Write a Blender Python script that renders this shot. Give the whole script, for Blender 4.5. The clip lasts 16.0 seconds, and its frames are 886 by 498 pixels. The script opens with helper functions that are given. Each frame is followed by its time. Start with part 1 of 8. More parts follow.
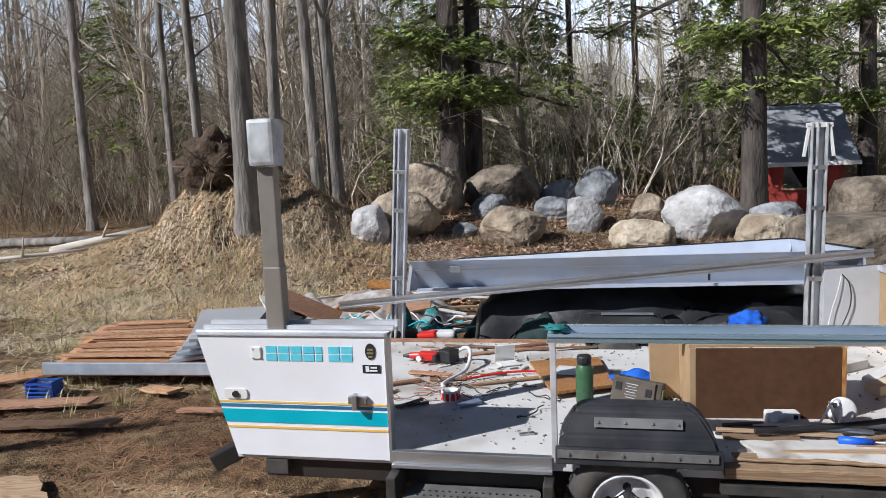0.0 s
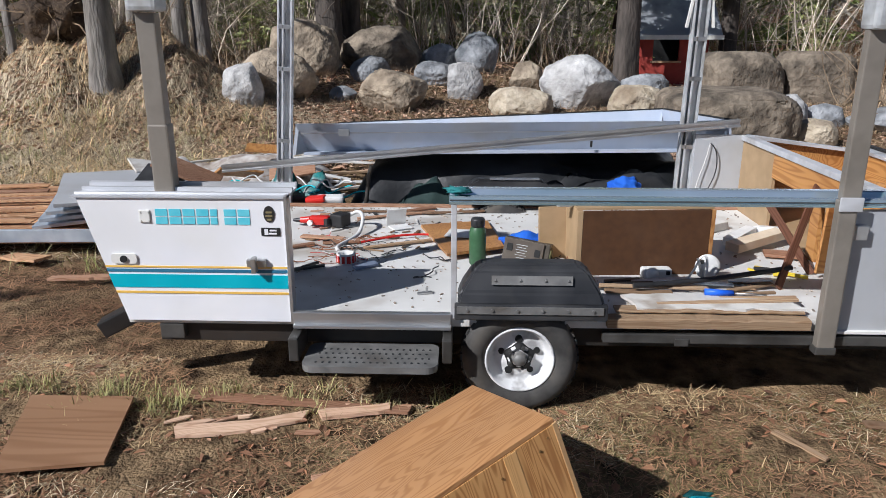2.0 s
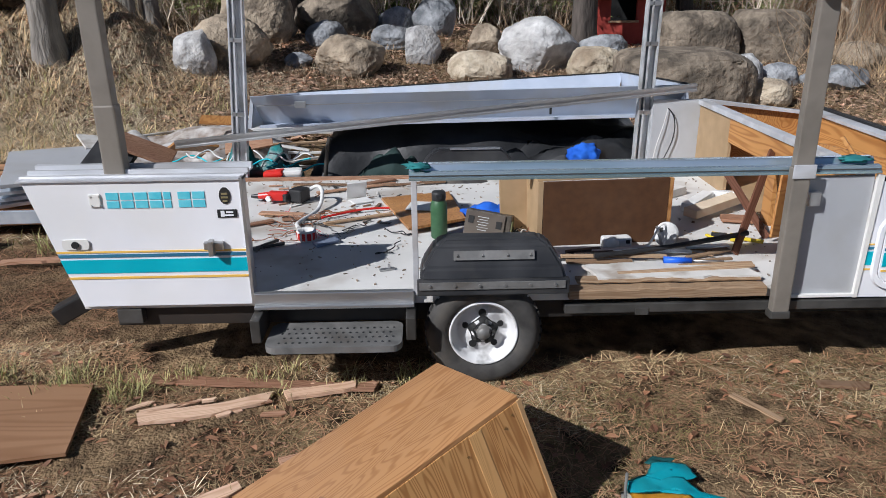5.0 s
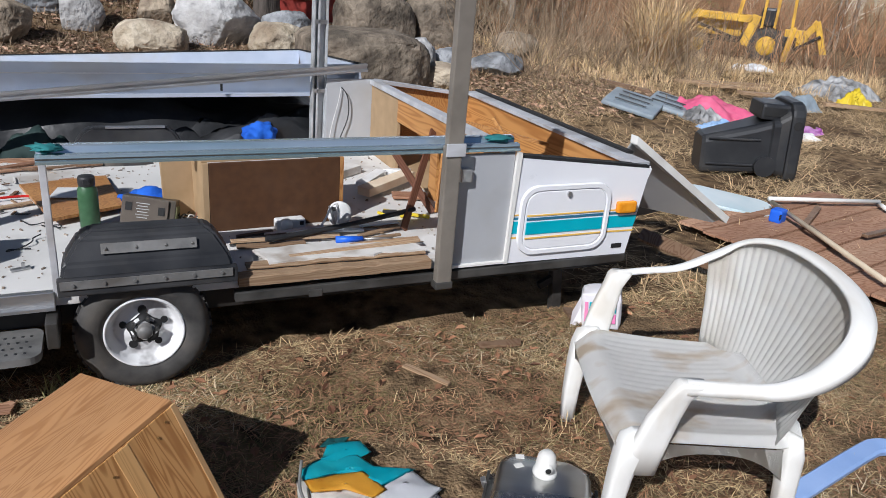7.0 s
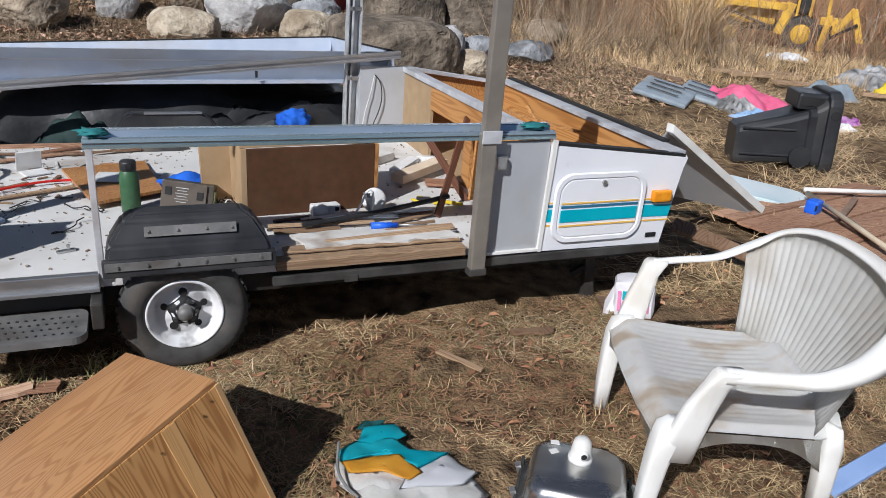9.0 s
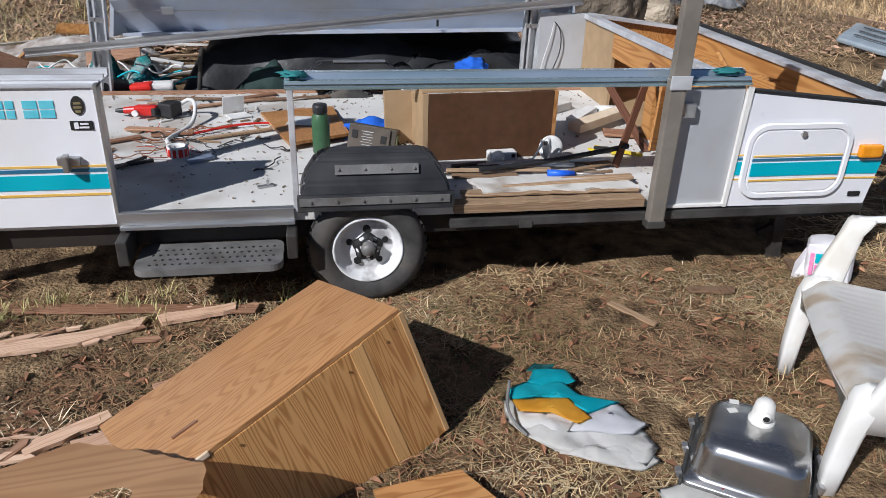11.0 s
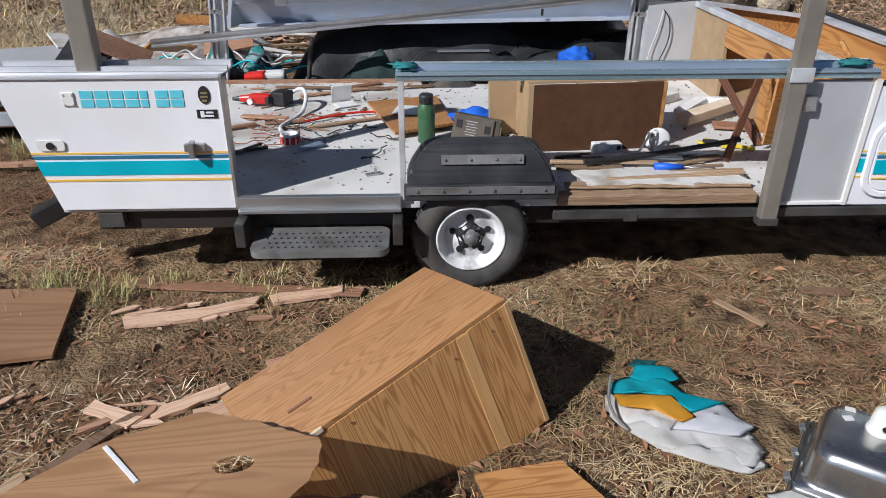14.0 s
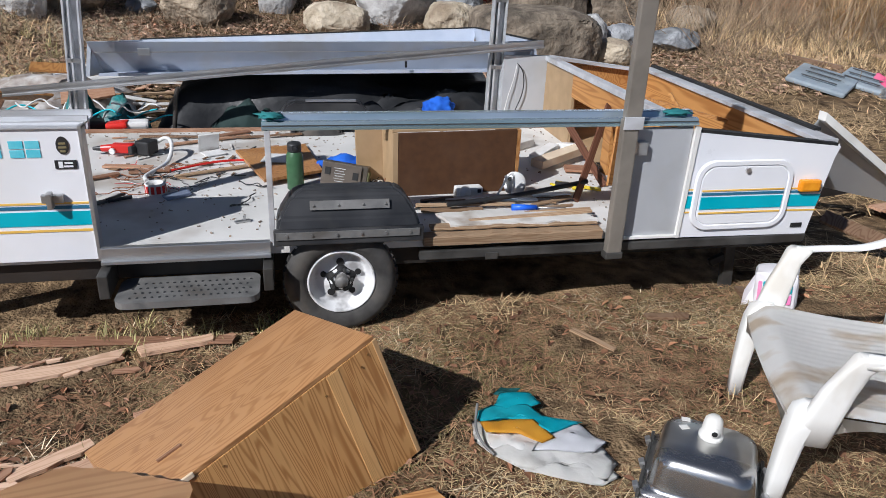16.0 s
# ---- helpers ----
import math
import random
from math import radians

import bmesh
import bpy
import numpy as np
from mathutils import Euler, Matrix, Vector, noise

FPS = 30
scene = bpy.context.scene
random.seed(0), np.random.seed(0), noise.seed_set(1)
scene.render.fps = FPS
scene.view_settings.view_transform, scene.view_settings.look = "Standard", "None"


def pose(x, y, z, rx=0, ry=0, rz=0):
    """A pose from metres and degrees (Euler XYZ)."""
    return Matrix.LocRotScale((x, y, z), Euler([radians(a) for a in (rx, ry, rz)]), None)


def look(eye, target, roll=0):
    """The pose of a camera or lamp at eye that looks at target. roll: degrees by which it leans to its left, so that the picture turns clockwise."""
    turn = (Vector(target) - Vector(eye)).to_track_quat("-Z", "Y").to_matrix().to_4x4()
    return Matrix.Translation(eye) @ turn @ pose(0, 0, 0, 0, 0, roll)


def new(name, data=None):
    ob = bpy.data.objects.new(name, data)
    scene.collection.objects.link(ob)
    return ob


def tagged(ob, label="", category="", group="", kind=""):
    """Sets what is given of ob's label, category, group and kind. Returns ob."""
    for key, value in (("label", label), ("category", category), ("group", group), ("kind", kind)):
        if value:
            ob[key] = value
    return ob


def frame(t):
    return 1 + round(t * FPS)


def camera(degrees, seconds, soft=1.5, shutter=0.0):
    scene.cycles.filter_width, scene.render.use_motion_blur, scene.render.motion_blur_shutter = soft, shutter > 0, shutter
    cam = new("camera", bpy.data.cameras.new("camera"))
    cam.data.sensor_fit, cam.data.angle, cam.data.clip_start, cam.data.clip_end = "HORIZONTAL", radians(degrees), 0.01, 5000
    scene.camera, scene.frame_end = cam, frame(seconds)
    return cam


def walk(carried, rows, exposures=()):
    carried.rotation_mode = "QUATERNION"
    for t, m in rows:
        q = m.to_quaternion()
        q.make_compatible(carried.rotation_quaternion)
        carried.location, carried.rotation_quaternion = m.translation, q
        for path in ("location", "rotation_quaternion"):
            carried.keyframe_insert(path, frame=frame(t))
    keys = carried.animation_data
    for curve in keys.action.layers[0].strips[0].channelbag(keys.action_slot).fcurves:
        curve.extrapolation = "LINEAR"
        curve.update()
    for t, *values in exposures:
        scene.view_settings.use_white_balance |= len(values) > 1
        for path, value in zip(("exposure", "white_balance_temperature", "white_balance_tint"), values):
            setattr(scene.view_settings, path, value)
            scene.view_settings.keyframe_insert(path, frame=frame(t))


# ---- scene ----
cam = camera(62.7, 16.0, soft=0.7)
METRES, EYE, TILT, LEAN, TURN = 1.3, 1.68, 0.0, 0.0, 7.7
PATH = [
    (0, (0.262, 0.092, 1.74), (-0.153, 2.035, 1.509), -2.4),
    (0.5, (0.31, 0.09, 1.741), (-0.029, 2.033, 1.408), -3.2),
    (1, (0.313, 0.121, 1.719), (0.062, 2.045, 1.231), -2.1),
    (1.5, (0.176, 0.088, 1.7), (0.056, 2.006, 1.144), 0.1),
    (2, (0.126, 0.08, 1.717), (0.061, 1.99, 1.125), -0.0),
    (2.5, (0.13, 0.051, 1.749), (0.104, 1.983, 1.232), -1.5),
    (3, (0.122, 0.052, 1.761), (0.137, 2.012, 1.363), -0.9),
    (3.2, (0.127, 0.054, 1.764), (0.141, 2.016, 1.376), -0.7),
    (5.3, (0.144, 0.135, 1.767), (0.189, 1.995, 1.032), -0.7),
    (5.5, (0.169, 0.148, 1.756), (0.302, 1.995, 1.002), -0.3),
    (6, (0.226, 0.16, 1.756), (0.634, 1.959, 0.982), 1.4),
    (6.5, (0.281, 0.182, 1.744), (0.962, 1.914, 1.009), 4.2),
    (7, (0.311, 0.184, 1.754), (1.117, 1.868, 1.037), 4.7),
    (7.5, (0.313, 0.177, 1.758), (1.154, 1.846, 1.046), 4.4),
    (8, (0.3, 0.184, 1.761), (1.152, 1.849, 1.054), 4.6),
    (8.5, (0.289, 0.187, 1.757), (1.131, 1.853, 1.039), 4.8),
    (9, (0.26, 0.184, 1.747), (1.002, 1.883, 0.997), 4.6),
    (9.5, (0.178, 0.173, 1.742), (0.583, 1.954, 0.927), 2.5),
    (9.7, (0.155, 0.16, 1.74), (0.396, 1.957, 0.898), 1.3),
    (11.8, (0.231, 0.173, 1.684), (0.665, 1.916, 0.805), 1.8),
    (12, (0.239, 0.165, 1.69), (0.713, 1.9, 0.814), 1.7),
    (12.5, (0.263, 0.165, 1.686), (0.792, 1.885, 0.814), 1.8),
    (13, (0.237, 0.159, 1.721), (0.718, 1.886, 0.833), 1.9),
    (13.5, (0.171, 0.16, 1.723), (0.44, 1.927, 0.825), 0.8),
    (14, (0.132, 0.147, 1.723), (0.2, 1.926, 0.811), 0.1),
    (14.5, (0.114, 0.139, 1.73), (0.106, 1.928, 0.836), -0.2),
    (15, (0.099, 0.127, 1.742), (0.085, 1.944, 0.908), -0.2),
    (15.5, (0.107, 0.113, 1.742), (0.274, 1.93, 0.924), 1.2),
    (16, (0.164, 0.018, 1.764), (0.563, 1.81, 0.971), 2.4),
]
walk(cam, [(t, look(eye, target, roll)) for t, eye, target, roll in PATH], [(0.0, 0.12, 6000, 12), (3.0, 0.09, 6000, 12), (6.0, -0.03, 6000, 12), (9.5, -0.03, 6000, 12), (12.5, 0.0, 6000, 12), (16.0, 0.02, 6000, 12)])

# ---- world and sun ----
world = bpy.data.worlds.new("sky")
scene.world = world
world.use_nodes = True
wn = world.node_tree
sky = wn.nodes.new("ShaderNodeTexSky")
sky.sky_type, sky.sun_disc = "NISHITA", False
sky.air_density, sky.dust_density = 0.5, 0.3
SUN_ELEV = radians(37.5)
sky.sun_elevation, sky.sun_rotation = SUN_ELEV, math.atan2(-1.02, -0.80)
wn.links.new(sky.outputs[0], wn.nodes["Background"].inputs[0])
wn.nodes["Background"].inputs[1].default_value = 0.053
sun = new("sun", bpy.data.lights.new("sun", "SUN"))
sun.data.energy, sun.data.angle, sun.data.color = 5.0, radians(0.6), (1.0, 0.972, 0.93)
sun.matrix_world = look((-10.2, -8.0, 9.95), (0, 0, 0))
scene.view_settings.exposure = 0.0


# ---- materials ----
def mat(name, a, b, scale=6.0, rough=0.6, metal=0.0, bump=0.15, stain=None, amount=0.35, big=0.8, stretch=(1, 1, 1), vary=0.0, grain=40.0, spec=0.4, dist=0.004):
    """A surface of two tones at two scales, with an optional stain, fine relief and a tone that varies from piece to piece."""
    m = bpy.data.materials.new(name)
    m.use_nodes = True
    nt = m.node_tree
    bs = nt.nodes["Principled BSDF"]
    N, L = nt.nodes.new, nt.links.new
    tc, mp, oi = N("ShaderNodeTexCoord"), N("ShaderNodeMapping"), N("ShaderNodeObjectInfo")
    mp.inputs["Scale"].default_value = stretch
    L(tc.outputs["Object"], mp.inputs["Vector"])
    mul = N("ShaderNodeMath")
    mul.operation = "MULTIPLY"
    mul.inputs[1].default_value = 37.0
    L(oi.outputs["Random"], mul.inputs[0])
    n1, n2, n3 = N("ShaderNodeTexNoise"), N("ShaderNodeTexNoise"), N("ShaderNodeTexNoise")
    for n, s, d in ((n1, scale, 6), (n2, big, 3), (n3, grain, 4)):
        n.noise_dimensions = "4D"
        n.inputs["Scale"].default_value, n.inputs["Detail"].default_value = s, d
        L(mp.outputs[0], n.inputs["Vector"])
        L(mul.outputs[0], n.inputs["W"])
    ramp = N("ShaderNodeValToRGB")
    ramp.color_ramp.elements[0].color, ramp.color_ramp.elements[1].color = (*a, 1), (*b, 1)
    ramp.color_ramp.elements[0].position, ramp.color_ramp.elements[1].position = 0.32, 0.68
    L(n1.outputs[0], ramp.inputs[0])
    col = ramp.outputs[0]
    if stain:
        r2 = N("ShaderNodeValToRGB")
        r2.color_ramp.elements[0].position, r2.color_ramp.elements[1].position = 0.5, 0.66
        L(n2.outputs[0], r2.inputs[0])
        k = N("ShaderNodeMath")
        k.operation = "MULTIPLY"
        k.inputs[1].default_value = amount
        L(r2.outputs[0], k.inputs[0])
        mx = N("ShaderNodeMix")
        mx.data_type = "RGBA"
        L(k.outputs[0], mx.inputs[0])
        L(col, mx.inputs[6])
        mx.inputs[7].default_value = (*stain, 1)
        col = mx.outputs[2]
    if vary:
        hs = N("ShaderNodeHueSaturation")
        mr = N("ShaderNodeMapRange")
        mr.inputs[3].default_value, mr.inputs[4].default_value = 1 - vary, 1 + vary
        geo = N("ShaderNodeNewGeometry")
        ad = N("ShaderNodeMath")
        ad.operation = "ADD"
        L(oi.outputs["Random"], ad.inputs[0])
        L(geo.outputs["Random Per Island"], ad.inputs[1])
        fr = N("ShaderNodeMath")
        fr.operation = "FRACT"
        L(ad.outputs[0], fr.inputs[0])
        L(fr.outputs[0], mr.inputs[0])
        L(mr.outputs[0], hs.inputs["Value"])
        L(col, hs.inputs["Color"])
        col = hs.outputs[0]
    L(col, bs.inputs["Base Color"])
    rr = N("ShaderNodeMapRange")
    rr.inputs[3].default_value, rr.inputs[4].default_value = max(0.05, rough - 0.12), min(1, rough + 0.12)
    L(n1.outputs[0], rr.inputs[0])
    L(rr.outputs[0], bs.inputs["Roughness"])
    bs.inputs["Metallic"].default_value = metal
    bs.inputs["Specular IOR Level"].default_value = spec
    if bump:
        bp = N("ShaderNodeBump")
        bp.inputs["Strength"].default_value, bp.inputs["Distance"].default_value = bump, dist
        L(n3.outputs[0], bp.inputs["Height"])
        L(bp.outputs[0], bs.inputs["Normal"])
    return m


def wood(name, a, b, ring=14.0, stretch=(1, 1, 0.12), rough=0.45, bump=0.1, stain=None, amount=0.3, strong=0.75):
    """Sawn or veneered wood: bent grain bands along one axis."""
    m = mat(name, a, b, scale=3.0, rough=rough, bump=bump, stretch=stretch, grain=60, stain=stain, amount=amount, vary=0.12)
    nt = m.node_tree
    N, L = nt.nodes.new, nt.links.new
    mp = next(n for n in nt.nodes if n.bl_idname == "ShaderNodeMapping")
    ng = N("ShaderNodeTexNoise")
    ng.inputs["Scale"].default_value, ng.inputs["Detail"].default_value, ng.inputs["Distortion"].default_value = ring * 0.42, 3.0, 0.25
    L(mp.outputs[0], ng.inputs["Vector"])
    k1, k2, k3 = N("ShaderNodeMath"), N("ShaderNodeMath"), N("ShaderNodeMapRange")
    k1.operation, k2.operation = "MULTIPLY", "SINE"
    k1.inputs[1].default_value = 210.0
    L(ng.outputs[0], k1.inputs[0])
    L(k1.outputs[0], k2.inputs[0])
    L(k2.outputs[0], k3.inputs[0])
    k3.inputs[1].default_value = -1.0
    bs = nt.nodes["Principled BSDF"]
    src = bs.inputs["Base Color"].links[0].from_socket
    mx = N("ShaderNodeMix")
    mx.data_type, mx.blend_type = "RGBA", "MULTIPLY"
    r = N("ShaderNodeValToRGB")
    r.color_ramp.elements[0].color, r.color_ramp.elements[1].color = (0.60, 0.48, 0.38, 1), (1, 1, 1, 1)
    r.color_ramp.elements[0].position, r.color_ramp.elements[1].position = 0.0, 0.62
    L(k3.outputs[0], r.inputs[0])
    mx.inputs[0].default_value = strong
    L(src, mx.inputs[6])
    L(r.outputs[0], mx.inputs[7])
    L(mx.outputs[2], bs.inputs["Base Color"])
    return m


WHITE = mat("white_fibreglass", (0.74, 0.75, 0.78), (0.82, 0.82, 0.83), 2.0, 0.32, bump=0.03, stain=(0.66, 0.64, 0.58), amount=0.3, big=2.2, dist=0.001)
# blue-grey shade of the white shell is mixed into its base colour
TRAYW = mat("weathered_shaded_white_shell", (0.38, 0.43, 0.52), (0.50, 0.55, 0.63), 3.0, 0.4, bump=0.05, stain=(0.34, 0.31, 0.27), amount=0.45, big=3.0, dist=0.001)
TEAL = mat("teal_stripe", (0.005, 0.36, 0.46), (0.01, 0.43, 0.53), 5, 0.35, bump=0)
BLUE = mat("dark_teal_stripe", (0.03, 0.14, 0.24), (0.04, 0.18, 0.28), 5, 0.35, bump=0)
GOLD = mat("yellow_stripe", (0.70, 0.42, 0.07), (0.78, 0.50, 0.12), 5, 0.35, bump=0)
LETTER = mat("aqua_lettering", (0.08, 0.50, 0.62), (0.16, 0.58, 0.68), 30, 0.4, bump=0)
ALUW = mat("pale_dull_aluminium", (0.50, 0.51, 0.53), (0.68, 0.69, 0.71), 9, 0.42, 0.3, 0.06, stain=(0.24, 0.21, 0.18), amount=0.5, big=6, stretch=(0.3, 1, 1))
ALU = mat("dull_aluminium", (0.42, 0.43, 0.44), (0.62, 0.62, 0.62), 9, 0.36, 0.85, 0.08, stain=(0.25, 0.22, 0.18), amount=0.4, big=5, stretch=(0.3, 1, 1))
# reflected sky is put into the beam's colour as a bright blue tint
BLUEALU = mat("sky_tinted_aluminium", (0.44, 0.54, 0.62), (0.74, 0.82, 0.88), 7, 0.2, 0.7, 0.06, stretch=(0.08, 1, 1), stain=(0.05, 0.24, 0.27), amount=0.6, big=5)
POST = mat("tan_grey_painted_steel", (0.20, 0.178, 0.15), (0.31, 0.278, 0.235), 5, 0.4, 0.25, 0.08, stain=(0.14, 0.12, 0.10), amount=0.5, big=5)
CAPM = mat("grey_cast_cap", (0.34, 0.35, 0.36), (0.56, 0.58, 0.58), 14, 0.55, 0.2, 0.2, stain=(0.2, 0.18, 0.15), amount=0.5, big=9)
GREYP = mat("grey_sheet_panel", (0.40, 0.41, 0.43), (0.46, 0.47, 0.48), 3, 0.45, 0.1, 0.04, stain=(0.3, 0.27, 0.22), amount=0.25, big=4)
FLOORW = mat("dirty_white_floor_sheet", (0.55, 0.54, 0.51), (0.70, 0.69, 0.66), 2.4, 0.55, bump=0.08, stain=(0.30, 0.24, 0.18), amount=0.55, big=3.2, grain=90)
STEEL = mat("black_frame_steel", (0.012, 0.012, 0.012), (0.03, 0.028, 0.027), 7, 0.5, 0.2, 0.15, stain=(0.06, 0.04, 0.025), amount=0.3, big=4)
GREYRAIL = mat("worn_dark_rail", (0.055, 0.053, 0.05), (0.11, 0.107, 0.10), 9, 0.45, 0.5, 0.1, stain=(0.05, 0.04, 0.03), amount=0.5, big=5)
STEPM = mat("dusty_step_steel", (0.13, 0.13, 0.125), (0.24, 0.235, 0.225), 14, 0.55, 0.3, 0.15, stain=(0.07, 0.055, 0.04), amount=0.6, big=7)
BRASS = mat("dull_brass", (0.30, 0.17, 0.06), (0.42, 0.25, 0.10), 20, 0.45, 0.6, 0.1)
BLACKP = mat("black_plastic_fender", (0.016, 0.017, 0.019), (0.042, 0.043, 0.046), 5, 0.42, bump=0.12, stain=(0.085, 0.08, 0.072), amount=0.4, big=4)
RUBBER = mat("tyre_rubber", (0.028, 0.027, 0.026), (0.075, 0.071, 0.066), 12, 0.85, bump=0.3, stain=(0.14, 0.12, 0.095), amount=0.5, big=5)
RIMW = mat("white_rim_paint", (0.66, 0.66, 0.66), (0.80, 0.80, 0.79), 6, 0.4, bump=0.05, stain=(0.06, 0.05, 0.045), amount=0.6, big=11)
DARK = mat("dark_void_paint", (0.008, 0.008, 0.008), (0.02, 0.02, 0.02), 5, 0.7)
HUBM = mat("hub_iron", (0.05, 0.05, 0.05), (0.13, 0.13, 0.125), 20, 0.5, 0.6, 0.2)
PLY = wood("honey_plywood", (0.40, 0.19, 0.06), (0.53, 0.27, 0.09), 7, (1, 0.1, 1), 0.5)
OAK = wood("oak_veneer", (0.38, 0.18, 0.064), (0.52, 0.27, 0.10), 8.5, (1, 1, 0.13), 0.36, 0.06)
OAKX = wood("oak_veneer_crosswise", (0.36, 0.17, 0.062), (0.49, 0.26, 0.10), 9.0, (0.16, 1, 1), 0.36, 0.06)
PARTB = mat("brown_particle_board", (0.062, 0.025, 0.009), (0.09, 0.039, 0.014), 20, 0.75, bump=0.08, stain=(0.12, 0.07, 0.04), amount=0.25, big=3)
TANB = mat("tan_board_end", (0.33, 0.225, 0.12), (0.42, 0.29, 0.165), 9, 0.6, bump=0.1, stain=(0.2, 0.13, 0.07), amount=0.3, big=4)
OLDWOOD = wood("weathered_softwood", (0.33, 0.22, 0.13), (0.52, 0.375, 0.24), 9, (0.12, 1, 1), 0.75, 0.3, stain=(0.15, 0.09, 0.05), amount=0.6)
REDWOOD = wood("reddish_splintered_wood", (0.30, 0.155, 0.092), (0.48, 0.295, 0.19), 10, (0.15, 1, 1), 0.75, 0.35, stain=(0.17, 0.08, 0.045), amount=0.5)
GREYWOOD = wood("dark_walnut_board", (0.16, 0.10, 0.062), (0.24, 0.155, 0.098), 8, (1, 0.15, 1), 0.5, 0.1)
ORANGEW = wood("bare_orange_plywood", (0.46, 0.25, 0.13), (0.66, 0.41, 0.235), 8, (0.15, 1, 1), 0.7, 0.2, stain=(0.22, 0.11, 0.06), amount=0.5)
EDGEW = wood("rotten_edge_wood", (0.15, 0.088, 0.05), (0.42, 0.295, 0.18), 16, (0.06, 1, 1), 0.85, 0.5, stain=(0.10, 0.055, 0.03), amount=0.8, strong=0.6)
BARK = mat("grey_bark", (0.11, 0.097, 0.084), (0.34, 0.31, 0.275), 9, 0.9, bump=0.9, stretch=(1, 1, 0.22), grain=26, stain=(0.12, 0.12, 0.09), amount=0.4, big=1.4, dist=0.03)
DBARK = mat("dark_conifer_bark", (0.03, 0.025, 0.021), (0.12, 0.10, 0.085), 9, 0.9, bump=0.9, stretch=(1, 1, 0.25), grain=26, dist=0.03)
TWIG = mat("bare_twigs", (0.24, 0.20, 0.155), (0.68, 0.60, 0.49), 2, 0.9, bump=0, vary=0.6)
YOUNGP = mat("young_pine_needles", (0.16, 0.19, 0.06), (0.38, 0.40, 0.16), 1.5, 0.6, bump=0, vary=0.4)
NEEDLE = mat("hemlock_needles", (0.10, 0.14, 0.03), (0.27, 0.32, 0.09), 1.3, 0.6, bump=0, vary=0.5, stain=(0.22, 0.26, 0.07), amount=0.5, big=0.4)
BRUSH = mat("dry_brush", (0.17, 0.115, 0.07), (0.34, 0.25, 0.16), 1.5, 0.9, bump=0, vary=0.35)
STRAW = mat("dry_straw_grass", (0.48, 0.38, 0.235), (0.74, 0.63, 0.45), 1.2, 0.8, bump=0, vary=0.4)
MATTED = mat("matted_brown_straw", (0.22, 0.15, 0.075), (0.64, 0.49, 0.27), 1.6, 0.85, bump=0, vary=0.6)
MOSSG = mat("olive_matted_grass", (0.075, 0.068, 0.025), (0.27, 0.225, 0.085), 2.0, 0.85, bump=0, vary=0.5)
REED = mat("orange_dry_reed", (0.46, 0.315, 0.16), (0.74, 0.55, 0.32), 1.0, 0.8, bump=0, vary=0.45)
GREENG = mat("green_grass_blades", (0.22, 0.225, 0.07), (0.50, 0.44, 0.20), 1.6, 0.7, bump=0, vary=0.4)
PINKWOOD = wood("pale_pink_splintered_wood", (0.52, 0.33, 0.22), (0.78, 0.56, 0.40), 10, (0.15, 1, 1), 0.75, 0.35, stain=(0.36, 0.17, 0.09), amount=0.45, strong=0.5)
REDSTRAW = mat("reddish_brown_straw", (0.17, 0.082, 0.04), (0.46, 0.265, 0.145), 1.2, 0.9, bump=0, vary=0.45)
WALNUT = wood("faded_walnut_veneer", (0.27, 0.145, 0.075), (0.37, 0.21, 0.115), 4, (0.08, 0.8, 1), 0.5, 0.1, strong=0.4)
# one oak in two tones: brighter side, darker top, following the sunlight
OAKS = wood("sunlit_side_oak_veneer", (0.60, 0.31, 0.11), (0.76, 0.43, 0.17), 15, (1, 1, 0.07), 0.36, 0.06, strong=0.85)
OAKT = wood("shaded_top_oak_veneer", (0.42, 0.205, 0.08), (0.55, 0.29, 0.12), 10, (0.16, 1, 1), 0.34, 0.06, stain=(0.16, 0.10, 0.06), amount=0.8, strong=0.6)
LEAFP = mat("pale_fallen_leaves", (0.27, 0.15, 0.09), (0.64, 0.43, 0.30), 6, 0.75, bump=0, vary=0.5)
LEAF = mat("fallen_oak_leaves", (0.13, 0.055, 0.028), (0.38, 0.19, 0.10), 6, 0.75, bump=0, vary=0.55)
SOIL = mat("leaf_litter_soil", (0.045, 0.028, 0.016), (0.33, 0.225, 0.125), 9.0, 0.95, bump=1.0, stain=(0.085, 0.05, 0.028), amount=0.8, big=1.1, grain=60, dist=0.03, spec=0.1)
PLASTW = mat("grimy_white_plastic", (0.66, 0.65, 0.61), (0.76, 0.75, 0.71), 4, 0.42, bump=0.04, stain=(0.50, 0.48, 0.43), amount=0.35, big=5, stretch=(1, 1, 1))


# ---- building helpers ----
WM = {}


def thing(name, m, label, category, group=""):
    ob = tagged(new(name), label, category, group)
    ob.matrix_world = m
    ob.empty_display_size = 0.1
    WM[ob] = m.copy()
    return ob


def link_mesh(name, bm, material, smooth=False):
    me = bpy.data.meshes.new(name)
    bmesh.ops.recalc_face_normals(bm, faces=bm.faces)
    bm.to_mesh(me)
    bm.free()
    for mm in material if isinstance(material, (list, tuple)) else (material,):
        me.materials.append(mm)
    if smooth:
        me.shade_smooth()
    return new(name, me)


def part(name, bm, material, parent, label="", smooth=False, local=False):
    """One mesh under a thing or a part; the bmesh is in world places unless local."""
    if not local:
        bm.transform(WM[parent].inverted())
    ob = link_mesh(name, bm, material, smooth)
    ob.parent = parent
    WM[ob] = WM[parent]
    return tagged(ob, label)


def full(words):
    """Labels say at least where a scrap lies."""
    return words if len(words.split()) > 3 else words + " among the scrap"


